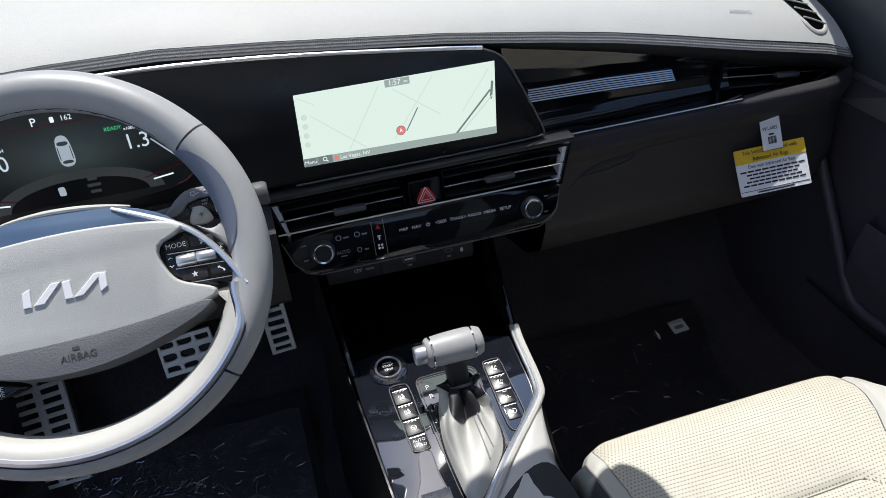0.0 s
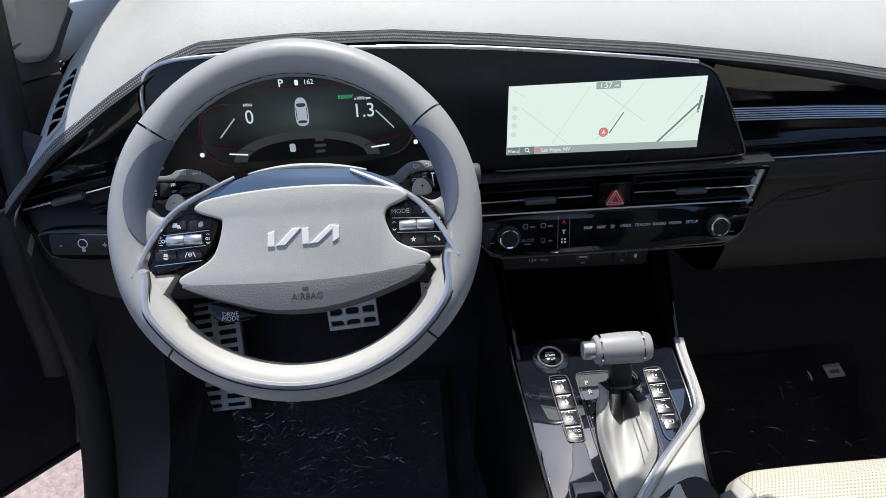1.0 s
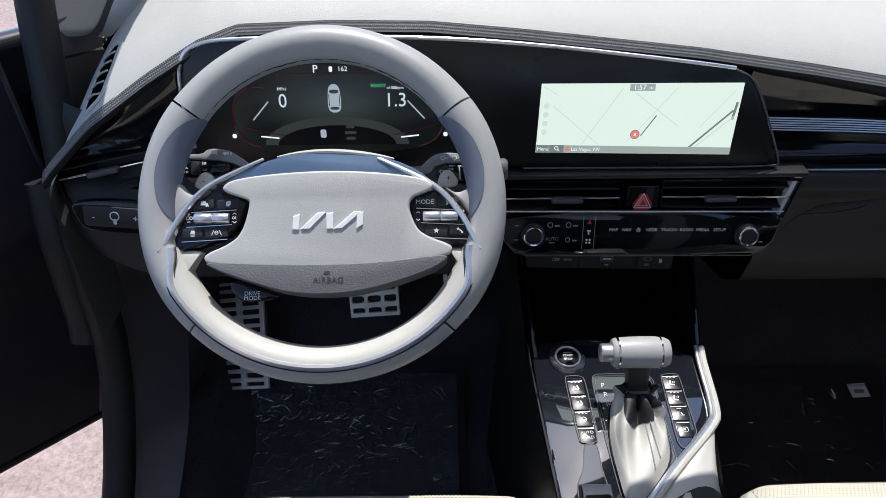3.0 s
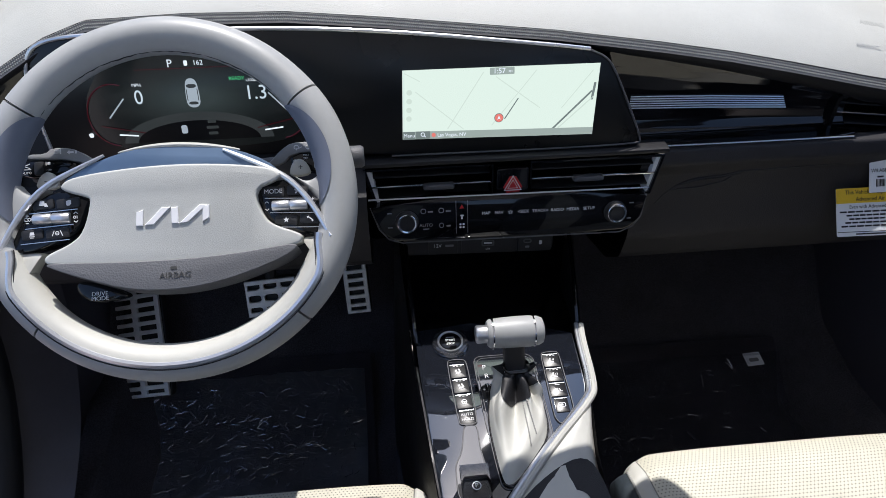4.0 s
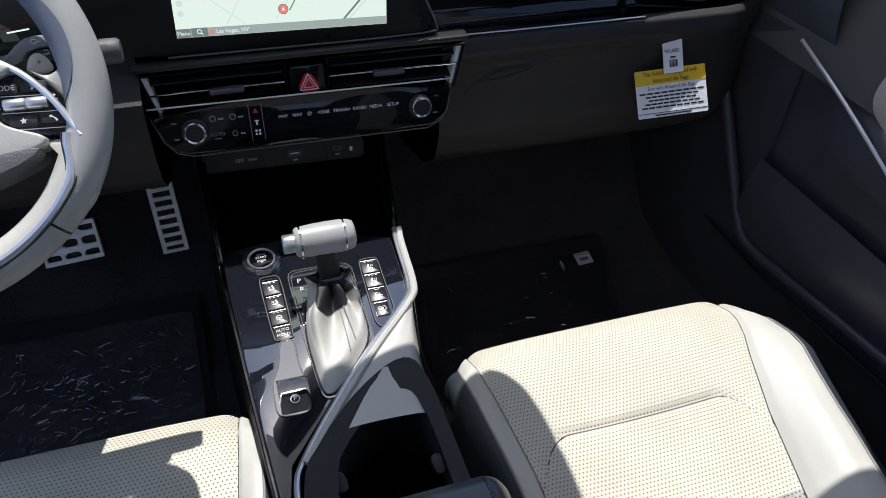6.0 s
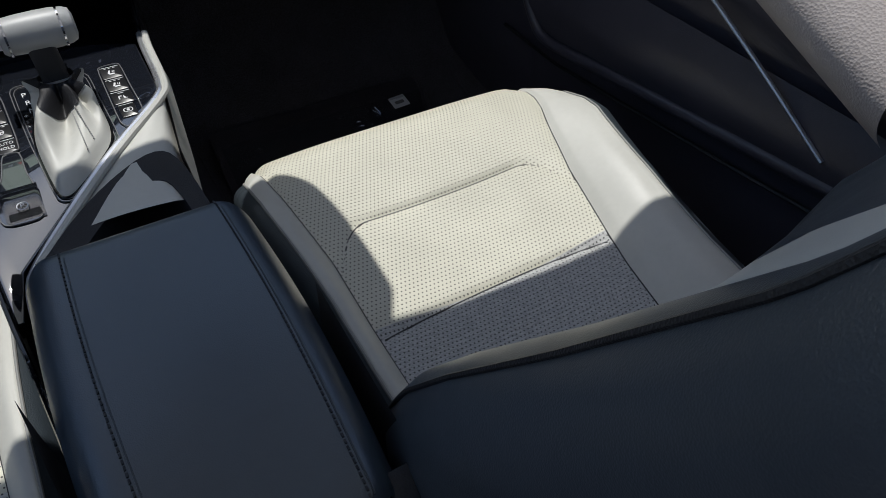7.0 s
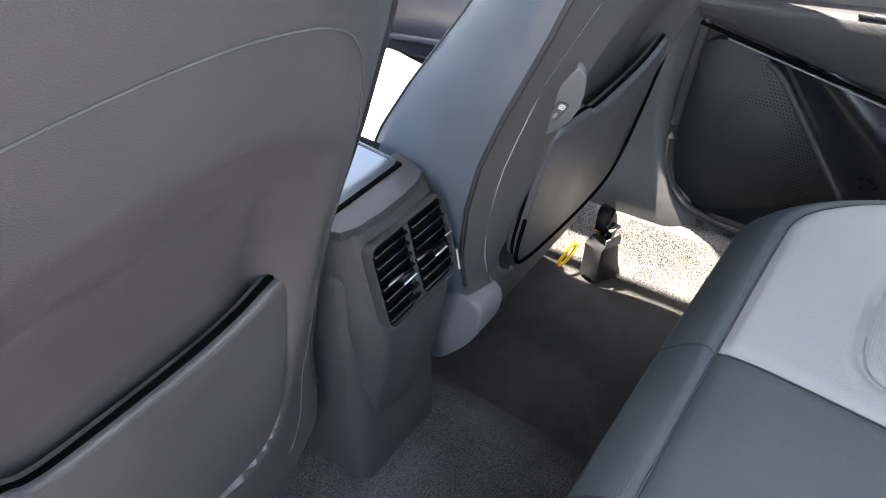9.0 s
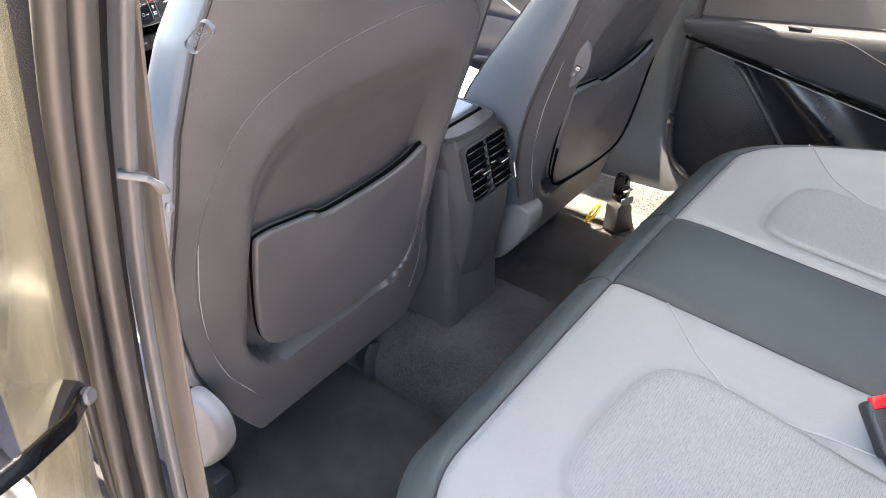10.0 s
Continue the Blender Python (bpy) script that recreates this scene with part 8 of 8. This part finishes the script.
# belt buckle on the bench
buck = thing("belt_buckle", (-0.165, -0.41, 0.41), "black belt buckle with red release button on the bench", "buckle")
mbk = basis((-0.160, -0.405, 0.425), (0.75, -0.66, 0.0), (0.5, 0.55, 0.5))
part("housing", rbox(0.036, 0.062, 0.022, 0.006, 3), "hard", buck, "", mbk)
part("release", rbox(0.026, 0.014, 0.008, 0.002), "red", buck, "red release button", mbk @ Matrix.Translation((0, 0.027, 0.009)))
part("mark", bar_bm(0.010, 0.010, 0.0, 0.004, 0.0115), "white", buck, "", mbk)
part("sleeve", tube([mbk @ Vector((0, -0.03, 0)), mbk @ Vector((0, -0.07, -0.01)), mbk @ Vector((0, -0.11, -0.04))], 0.014, 8), "hard", buck)


# ---- right-hand doors, shut ----
def door_slab(name, y0, y1, label):
    d = thing(name, (0.76, (y0 + y1) / 2, 0.0), label, "car door", "", "structure")
    return d


fd = door_slab("door_1", 0.36, 1.32, "closed front passenger door with black panel and pale cloth armrest")


def fdoor(u, v):
    y = 0.34 + 1.0 * u
    z = 0.10 + 0.80 * v
    x = 0.715 + 0.02 * smooth(0.45, 0.9, z) - 0.035 * bump1(z - 0.56, 0.055) * smooth(1.0, 0.85, y) 
    # pocket hollow low down
    pocket = smooth(0.30, 0.34, z) * (1 - smooth(0.40, 0.52, z))
    return (x + 0.0 * pocket, y, z)


bm = surf(fdoor, lin(0, 1, 50), lin(0, 1, 60))
part("panel", bm, "side_trim", fd, "black moulded door panel")
# raised lip of the map pocket: sweeps down from the dash, turns and runs back
lip = [(0.690, 1.14, 0.53), (0.690, 1.104, 0.479), (0.690, 1.054, 0.405), (0.690, 1.005, 0.335), (0.690, 0.975, 0.320), (0.690, 0.914, 0.326), (0.690, 0.788, 0.341), (0.690, 0.536, 0.369), (0.690, 0.42, 0.382)]
part("pocket_lip", tube(chaikin(lip, 3, False), 0.009, 10), "side_trim", fd)
part("pocket_board", surf(lambda u, v: (0.697 - 0.014 * math.sin(math.pi * v), 0.40 + 0.62 * u - 0.06 * v * (1 - u), 0.36 - 0.045 * u + (0.10 + 0.05 * u) * v), lin(0, 1, 30), lin(0, 1, 10)), "side_trim", fd)
part("lower_sill_line", tube([(0.70, 1.10, 0.29), (0.70, 0.95, 0.285), (0.70, 0.62, 0.315), (0.70, 0.38, 0.34)], 0.003, 6), "hard", fd)
part("chrome_strip", tube(chaikin([(0.690, 1.02, 0.662), (0.688, 0.90, 0.618), (0.686, 0.74, 0.545), (0.684, 0.60, 0.478), (0.682, 0.47, 0.408)], 2, False), 0.0030, 8), "chrome", fd, "slim bright strip along the panel")
def cloth(u, v):
    y = 0.42 + 0.42 * u
    z0 = 0.492 + 0.40 * (y - 0.50)
    return (0.690 - 0.045 * math.sin(math.pi * min(1, v * 0.9 + 0.08)), y, z0 + 0.11 * v)


part("cloth_armrest", surf(cloth, lin(0, 1, 24), lin(0, 1, 14)), "cloth_pink", fd, "pale woven cloth armrest")
part("upper_trim", surf(lambda u, v: (0.705 + 0.03 * v, 0.40 + 0.9 * u, 0.62 + 0.24 * v), lin(0, 1, 10), lin(0, 1, 6)), "grey_plastic", fd)

rd = door_slab("door_2", -0.75, 0.22, "closed rear passenger door with black panel and speaker grille")


def rdoor(u, v):
    y = -0.75 + 0.96 * u
    z = 0.06 + 0.86 * v
    x = 0.725 + 0.015 * smooth(0.5, 0.9, z)
    return (x, y, z)


part("panel", surf(rdoor, lin(0, 1, 40), lin(0, 1, 50)), "deep", rd, "black moulded door panel")
MD = basis((0.722, 0.0, 0.0), (0, -1, 0), (0, 0, 1))   # x runs rearward, y up, z into the cabin
spk_out = [(-0.186, 0.490), (-0.075, 0.470), (-0.045, 0.43), (0.045, 0.318), (0.03, 0.24), (-0.10, 0.17), (-0.165, 0.175), (-0.195, 0.235), (-0.200, 0.40)]
spk = part("speaker_panel", plate(chaikin(spk_out, 2), 0.02, 0.003), "deep", rd, "black perforated speaker panel", MD @ Matrix.Translation((0, 0, 0.018)))
bm = bmesh.new()
rowsz = [0.19 + i * 0.0058 for i in range(50)]
for iz, z in enumerate(rowsz):
    for iy in range(38):
        yy = -0.186 + iy * 0.0058 + (0.0029 if iz % 2 else 0)
        lim = -0.060 + (0.468 - z) * 0.70 if z < 0.468 else -0.075
        if yy > min(lim, 0.03) - 0.006 or (yy + 0.19) < 0.004 or (z < 0.24 and yy < -0.18 + (0.24 - z) * 0.2):
            continue
        if z > 0.485 - (yy + 0.186) * 0.18:
            continue
        coarse = yy > min(lim, 0.03) - 0.045 or abs(math.hypot(yy + 0.075, z - 0.345) - 0.055) < 0.009
        bmesh.ops.create_circle(bm, segments=6, radius=0.0012 if coarse else 0.0007, cap_ends=True, matrix=Matrix.Translation((yy, z, 0.0186)))
ob = part("grille_holes", bm, "void", spk, "", MD)
ridge = [(-0.085, 0.462), (-0.066, 0.452), (-0.045, 0.428), (0.052, 0.305), (0.085, 0.262)]
part("ridge", tube([MD @ Vector((x, z, 0.019)) for x, z in chaikin(ridge, 2, False)], 0.0055, 10), "soft", rd, "rounded rib beside the speaker")


def hollow(u, v):
    z = 0.20 + 0.30 * v
    y = 0.052 - (0.452 - z) * 0.80 - 0.45 * u
    fold = 0.12 + 0.26 * (1 - v)
    return (0.722 - 0.026 * math.exp(-((u - fold) / 0.10) ** 2) - 0.012 * smooth(0.55, 1.0, u), y, z)


part("hollow", surf(hollow, lin(0, 1, 40), lin(0, 1, 16)), "piano_soft", rd, "smooth black hollow beside the speaker")
belt_line = [(0.690, 0.195, 0.503), (0.688, 0.07, 0.479), (0.684, -0.10, 0.447), (0.680, -0.30, 0.410), (0.680, -0.55, 0.375)]
part("belt_gap", tube(chaikin([(x + 0.003, y, z + 0.002) for x, y, z in belt_line], 2, False), 0.0036, 8), "void", rd, "dark joint under the armrest")
part("satin_strip", tube(chaikin([(x - 0.001, y, z - 0.0035) for x, y, z in belt_line], 2, False)[3:], 0.0015, 8), "grey_plastic", rd, "slim satin strip under the armrest")


def pad_top(y):
    return 0.549 + 0.085 * (0.17 - y)


def upper(u, v):
    """Padded armrest: a swelling face that rolls over into a narrow shelf."""
    y = 0.20 - 0.85 * u
    low = 0.507 - 0.185 * (0.20 - y)
    x, h = lerp_table([(0, 0.693, 0.0), (0.15, 0.684, 0.06), (0.35, 0.676, 0.30), (0.55, 0.671, 0.60), (0.68, 0.670, 0.82), (0.76, 0.673, 0.93), (0.84, 0.681, 0.99), (1.0, 0.722, 1.0)], v)
    return (x + 0.010 * (1 - smooth(0.0, 0.22, 0.20 - y)), y, low + 0.004 + (pad_top(y) - low - 0.004) * h)


part("armrest_pad", surf(upper, lin(0, 1, 40), lin(0, 1, 30)), "soft", rd, "charcoal padded armrest with a rolled edge")
part("pad_seam", tube([(0.6695, y, pad_top(y) - 0.012 - 0.05 * smooth(-0.10, -0.24, y)) for y in lin(-0.07, -0.4, 20)], 0.0012, 6), "hard", rd)
part("pull_recess", rbox(0.014, 0.044, 0.006, 0.002), "hard", rd, "dark pull slot", Matrix.Translation((0.681, -0.036, 0.5665)))
part("pull_catch", rbox(0.006, 0.012, 0.004, 0.001), "grey_plastic", rd, "", Matrix.Translation((0.677, -0.040, 0.569)))
part("upper_panel", surf(lambda u, v: (0.718 + 0.03 * v, 0.21 - 0.9 * u, pad_top(0.21 - 0.9 * u) - 0.002 + 0.34 * v), lin(0, 1, 10), lin(0, 1, 6)), "seat_back", rd, "grey upper door panel")

# right centre pillar, seal and sill
rp_t = thing("door_pillar", (0.70, 0.30, 0.1), "black plastic centre pillar trim beside the passenger seat", "pillar trim", "", "structure")
YR = [(0.05, 0.111), (0.10, 0.112), (0.145, 0.125), (0.20, 0.160), (0.25, 0.188), (0.345, 0.205), (0.445, 0.207), (0.54, 0.196), (0.70, 0.165), (1.0, 0.10), (1.3, 0.02)]


def pillar_face(u, v):
    z = 0.075 + 1.2 * v
    yr = lerp_table(YR, z)[0]
    inward = 0.16 * max(0.0, z - 0.62)
    x = 0.672 + 0.030 * smooth(0.10, 0.30, z) - inward + 0.022 * smooth(0.25, 0.0, u)
    return (x, yr + (0.36 - 0.10 * v - yr) * u, z)


part("trim", surf(pillar_face, lin(0, 1, 14), lin(0, 1, 60)), "shell", rp_t, "charcoal lower pillar cover")
part("backing", surf(lambda u, v: (0.745 - 0.10 * max(0.0, v - 0.68), 0.12 + 0.34 * u - 0.12 * v, 0.05 + 1.25 * v), lin(0, 1, 6), lin(0, 1, 12)), "hard", rp_t)
seal_path = chaikin([(0.56, 0.03, 1.30), (0.64, 0.11, 0.95), (0.690, 0.160, 0.65), (0.698, 0.178, 0.55), (0.698, 0.196, 0.44), (0.698, 0.204, 0.30), (0.697, 0.196, 0.225), (0.694, 0.165, 0.178), (0.692, 0.115, 0.158), (0.692, 0.04, 0.152), (0.698, -0.30, 0.15)], 2, False)
part("seal", tube(seal_path, 0.0075, 10), "rubber", rp_t, "black rubber door seal")
sill = thing("door_sill", (0.68, 0.1, 0.05), "charcoal plastic sill trim along the carpet edge", "sill trim", "", "structure")
bm = surf(lambda u, v: (0.668 + 0.045 * math.sin(v * 1.4), 0.109 - 0.5 * u, 0.060 + 0.10 * v), lin(0, 1, 20), lin(0, 1, 10))
part("rear_piece", bm, "shell", sill, "charcoal rear sill cover")
bm = surf(lambda u, v: (0.660 + 0.010 * v, 0.40 - 0.288 * u, 0.055 + 0.035 * v), lin(0, 1, 12), lin(0, 1, 4))
part("front_piece", bm, "shell", sill)
# seat anchor, yellow loop, rear mats
anchor = thing("seat_anchor", (0.565, 0.235, 0.02), "black seat rail end cover standing on the carpet", "seat rail")
AM = basis((0.578, 0.232, 0.035), (0.93, -0.36, 0), (-0.10, 0.10, 1))
part("cover", plate(chaikin([(-0.034, 0.0), (0.040, -0.01), (0.026, 0.03), (0.022, 0.078), (-0.022, 0.084), (-0.026, 0.03)], 1), 0.042, 0.004), "hard", anchor, "", AM)
part("latch", plate(chaikin([(-0.017, 0.088), (0.018, 0.083), (0.014, 0.150), (-0.010, 0.154)], 1), 0.026, 0.004), "piano", anchor, "glossy black latch", AM @ Matrix.Translation((0, 0, -0.004)))
part("top_plate", rbox(0.036, 0.018, 0.004, 0.001), "grey_plastic", anchor, "dull metal plate", AM @ pose(0.0, 0.088, 0.004, 0, 0, -4))
part("clip", rbox(0.024, 0.004, 0.010, 0.001), "grey_plastic", anchor, "", AM @ pose(0.002, 0.116, 0.002, 0, 0, 8))
solid("pull_loop", tube(chaikin([(0.532, 0.318, 0.058), (0.545, 0.312, 0.055), (0.560, 0.302, 0.072), (0.578, 0.300, 0.088), (0.568, 0.306, 0.092), (0.550, 0.312, 0.078)], 2), 0.0034, 8, closed=True), "yellow", "yellow plastic pull loop hanging below the seat", "pull loop")


def rear_mat(x0, x1, y0, y1, label):
    bm = surf(lambda u, v: (x0 + (x1 - x0) * u, y0 + (y1 - y0) * v, 0.030 + 0.002 * noise.noise(Vector((u * 8, v * 8, x0)))), lin(0, 1, 24), lin(0, 1, 24))
    bmesh.ops.solidify(bm, geom=list(bm.faces), thickness=0.008)
    return solid("floor_mat", bm, "rear_mat", label, "floor mat", group="floor mats")


rear_mat(0.165, 0.597, -0.03, 0.52, "black carpet mat in front of the rear bench beside the sill")
rear_mat(-0.60, -0.165, -0.03, 0.52, "black carpet mat before the rear bench on the driver side")

# ---- left side: centre pillar, belt, open doors ----
bp = thing("door_pillar", (-0.70, 0.15, 0.1), "driver side centre pillar with body-coloured jamb, door seals and trim", "pillar", "", "structure")


def band(x, pts, prof, up=(0, 1, 0)):
    (y0, z0), (y1, z1), (y2, z2) = pts
    top = (x + 0.05, y0 - (y1 - y0) * 1.2, z0 + (z0 - z1) * 1.6)
    low = (x, y2 + (y2 - y1) * 0.75, z2 - (z1 - z2) * 0.95)
    return sweep(chaikin([top, (x, y0, z0), (x, y1, z1), (x, (y1 + y2) / 2 + 0.004, (z1 + z2) / 2), (x, y2, z2), low], 3, False), prof, up=up)


part("trim", band(-0.672, ((-0.003, 0.944), (0.072, 0.767), (0.166, 0.405)), rrect(0.009, 0.016, 0.003)), "shell", bp, "charcoal inner trim")
part("seal", band(-0.695, ((-0.008, 0.954), (0.064, 0.778), (0.172, 0.416)), circle(0.0088, 14)), "seal", bp, "rounded rubber door seal")
part("seal", band(-0.712, ((-0.014, 0.959), (0.062, 0.789), (0.200, 0.411)), circle(0.0078, 14)), "seal", bp, "rounded rubber door seal")
part("flange", band(-0.692, ((0.026, 0.954), (0.100, 0.785), (0.215, 0.416)), rrect(0.058, 0.014, 0.004)), "hard", bp)


def jamb(u, v):
    z = 1.30 - 1.30 * v
    yr, yl = lerp_table([(0.0, 0.33, 0.30), (0.407, 0.222, 0.13), (0.614, 0.14, 0.055), (0.798, 0.062, -0.03), (0.963, -0.012, -0.13), (1.30, -0.16, -0.30)], z)
    xl = -0.800 + 0.05 * max(0.0, z - 1.0)
    press = 0.003 * math.sin(math.pi * u) * math.sin(z * 9.0) + 0.003 * math.sin(u * 7 + z * 5) + 0.0016 * noise.noise(Vector((u * 3.0, z * 9.0, 1.7)))
    return (-0.722 + (xl + 0.722) * u, yr + (yl - yr) * u + press + 0.012, z)


bm = surf(jamb, lin(0, 1, 24), lin(0, 1, 60))
bmesh.ops.solidify(bm, geom=list(bm.faces), thickness=-0.02)
part("jamb", bm, "jamb", bp, "body-coloured metallic jamb")
# seat belt strap
belt = thing("seat_belt", (-0.64, 0.08, 0.4), "brown-black seat belt strap hanging beside the pillar", "seat belt")
bpts = [(-0.650, -0.02, 1.12), (-0.654, 0.042, 0.898), (-0.654, 0.067, 0.813), (-0.654, 0.093, 0.711), (-0.654, 0.117, 0.611), (-0.654, 0.163, 0.394), (-0.658, 0.20, 0.20), (-0.658, 0.21, 0.10)]
part("strap", sweep(chaikin(bpts, 2, False), rrect(0.0030, 0.046, 0.0012, 2), up=(0.05, 0.999, 0)), "belt", belt)
part("tongue", sweep([(-0.680, 0.040, 0.836), (-0.668, 0.030, 0.831), (-0.660, 0.031, 0.820), (-0.655, 0.038, 0.812)], rrect(0.008, 0.005, 0.002), up=(0, 0, 1)), "grey_plastic", belt, "bright metal lever beside the strap")
part("stop", lathe([(0, 0), (0.005, 0), (0.006, 0.003), (0.004, 0.005), (0, 0.005)], 14), "grey_plastic", belt, "", basis((-0.657, 0.036, 0.801), (0.9, 0.4, 0), (0, 0, 1)) @ Matrix.Scale(0.7, 4))
# door check arm
chk = thing("door_check", (-0.72, 0.23, 0.52), "black steel door check arm with bolted bracket", "door check")
part("arm", sweep([(-0.736, 0.092, 0.653), (-0.760, 0.062, 0.664), (-0.800, 0.024, 0.690), (-0.86, -0.01, 0.715)], rrect(0.006, 0.014, 0.002), up=(0, 0, 1)), "piano", chk)
part("bracket", plate(chaikin([(-0.030, -0.012), (0.014, -0.014), (0.018, 0.0), (0.012, 0.014), (-0.026, 0.010)], 1), 0.016, 0.003), "hard", chk, "", basis((-0.744, 0.090, 0.652), (0.80, 0.45, 0.30), (-0.25, -0.15, 0.95)))
part("bolt", lathe([(0, 0), (0.007, 0), (0.007, 0.004), (0.005, 0.006), (0, 0.006)], 18), "shell", chk, "dull steel bolt", basis((-0.737, 0.086, 0.657), (0.87, 0.45, 0.2), (-0.25, 0, 0.95)))

# open front door on the driver's side
ld = thing("door_3", (-0.82, 1.25, 0.1), "open driver door with black inner panel seen from inside", "car door", "", "structure")
hinge = Vector((-0.86, 1.40, 0.12))
out = Vector((-0.69, -0.72, 0.0)).normalized()
mdoor = basis(hinge, out, (0, 0, 1)) @ Matrix.Diagonal((1, 1, -1, 1))   # x along the door, y up, z towards the cabin


def ldoor(u, v):
    x = 0.10 + 0.92 * u + 0.05 * (1 - smooth(0.0, 0.35, v)) * (1 - u)
    y = -0.055 + 0.785 * v + 0.05 * u
    return (x, y, 0.06 + 0.025 * math.sin(math.pi * v) - 0.03 * bump1(v - 0.35, 0.12))


bm = surf(ldoor, lin(0, 1, 24), lin(0, 1, 30))
bmesh.ops.solidify(bm, geom=list(bm.faces), thickness=0.02)
part("panel", bm, "side_trim", ld, "black inner panel", mdoor)
trim_line = [(0.16, -0.04, 0.072), (0.118, 0.10, 0.080), (0.104, 0.30, 0.078), (0.104, 0.52, 0.078), (0.108, 0.70, 0.070)]
part("trim_line", tube([mdoor @ Vector(q) for q in chaikin(trim_line, 2, False)], 0.0035, 8), "side_trim", ld, "dull edge of the inner panel")
part("lower_line", tube([mdoor @ Vector(q) for q in ((0.10, -0.03, 0.040), (0.40, -0.02, 0.045), (0.95, 0.01, 0.045))], 0.004, 8), "side_trim", ld)
part("outer_skin", rbox(1.0, 0.75, 0.05, 0.02, 3), "paint_dark", ld, "", mdoor @ Matrix.Translation((0.52, 0.29, 0.0)))
part("edge_seal", tube([mdoor @ Vector(p) for p in ((0.03, 0.66, 0.05), (0.01, 0.4, 0.05), (0.02, 0.0, 0.05), (0.10, -0.075, 0.05), (0.9, -0.03, 0.05))], 0.008, 8), "rubber", ld)
for z in (0.05, 0.45):
    part("hinge", sweep([(-0.80, 1.30, z + 0.22), (-0.83, 1.33, z + 0.22), mdoor @ Vector((0.06, z + 0.10, 0.03))], rrect(0.03, 0.05, 0.006), up=(0, 0, 1)), "hard", ld, "black steel hinge")
part("wiring_sleeve", tube([(-0.80, 1.26, 0.50), (-0.84, 1.27, 0.49), mdoor @ Vector((0.09, 0.36, 0.06))], 0.017, 10), "rubber", ld)
# door opening's front pillar and rocker
fp = thing("door_pillar", (-0.74, 1.25, 0.1), "black front pillar and rocker with rubber seal at the driver door", "pillar", "", "structure")
arc = chaikin([(-0.785, 1.30, 1.00), (-0.780, 1.24, 0.87), (-0.772, 1.18, 0.72), (-0.765, 1.13, 0.60), (-0.762, 1.11, 0.52), (-0.762, 1.10, 0.36), (-0.765, 0.99, 0.18), (-0.765, 0.85, 0.09), (-0.765, 0.40, 0.07), (-0.75, 0.25, 0.10)], 3, False)
part("seal", tube(arc, 0.024, 12), "rubber", fp, "black rubber door seal")
part("kick_panel", surf(lambda u, v: (-0.745 + 0.055 * v + 0.02 * math.sin(math.pi * v), 1.16 + 0.28 * v - 0.0 * u, 0.10 + 0.6 * u - 0.02 * v), lin(0, 1, 16), lin(0, 1, 10)), "side_trim", fp, "black kick panel")
part("inner_strip", surf(lambda u, v: tuple(Vector(arc[int(v)]).lerp(Vector(arc[int(v)]) + Vector((0.085, 0.10 * min(1.0, max(0.0, (arc[int(v)][1] - 0.80) / 0.2)), 0.012)) * (1.0 - 0.80 * smooth(0.56, 0.74, arc[int(v)][2])), u)), lin(0, 1, 6), list(range(len(arc)))), "side_trim", fp, "black trim inside the seal")
part("jamb", sweep([(x - 0.050, y + 0.050, z) for x, y, z in arc[26:44]], rrect(0.05, 0.08, 0.02), up=(0, 1, 0)), "hard", fp, "dark painted jamb")
part("jamb_wall", surf(lambda u, v: (-0.785 - 0.12 * u, 1.16 + 0.26 * u ** 0.7 - 0.02 * v, -0.05 + 0.72 * v - 0.06 * u * v), lin(0, 1, 10), lin(0, 1, 10)), "paint_dark", fp, "dark painted jamb behind the seal")
part("rocker", sweep([(-0.80, 1.22, -0.06), (-0.80, 0.6, -0.07), (-0.80, -0.6, -0.07)], rrect(0.12, 0.24, 0.04, 5)), "paint", fp, "dark painted rocker")
part("sill_plate", sweep([(-0.715, 1.15, 0.085), (-0.715, 0.6, 0.075), (-0.715, 0.2, 0.075)], rrect(0.075, 0.05, 0.012)), "hard", fp, "black sill plate")
# chrome strip added to stand for the shine along the sill
part("sill_shine", sweep([(-0.775, 1.08, 0.062), (-0.775, 0.7, 0.058), (-0.775, 0.3, 0.058)], rrect(0.02, 0.012, 0.004)), "bright", fp, "bright strip added for the shine on the sill")
# open rear door's front edge on the left
lr = thing("door_4", (-0.80, 0.33, 0.1), "open rear door with dark painted edge", "car door", "", "structure")
mrd = basis((-0.86, 0.33, 0.0), (-0.97, -0.10, 0), (0, 0, 1))
part("skin", rbox(0.9, 0.85, 0.08, 0.025, 3), "paint", lr, "", mrd @ Matrix.Translation((0.50, 0.42, -0.02)))
part("panel", rbox(0.84, 0.78, 0.04, 0.015, 2), "soft", lr, "", mrd @ Matrix.Translation((0.50, 0.40, 0.04)))
part("edge_seal", tube([mrd @ Vector(p) for p in ((0.06, 0.80, 0.03), (0.05, 0.4, 0.03), (0.07, 0.02, 0.03), (0.2, -0.02, 0.03), (0.9, 0.0, 0.03))], 0.010, 8), "rubber", lr)
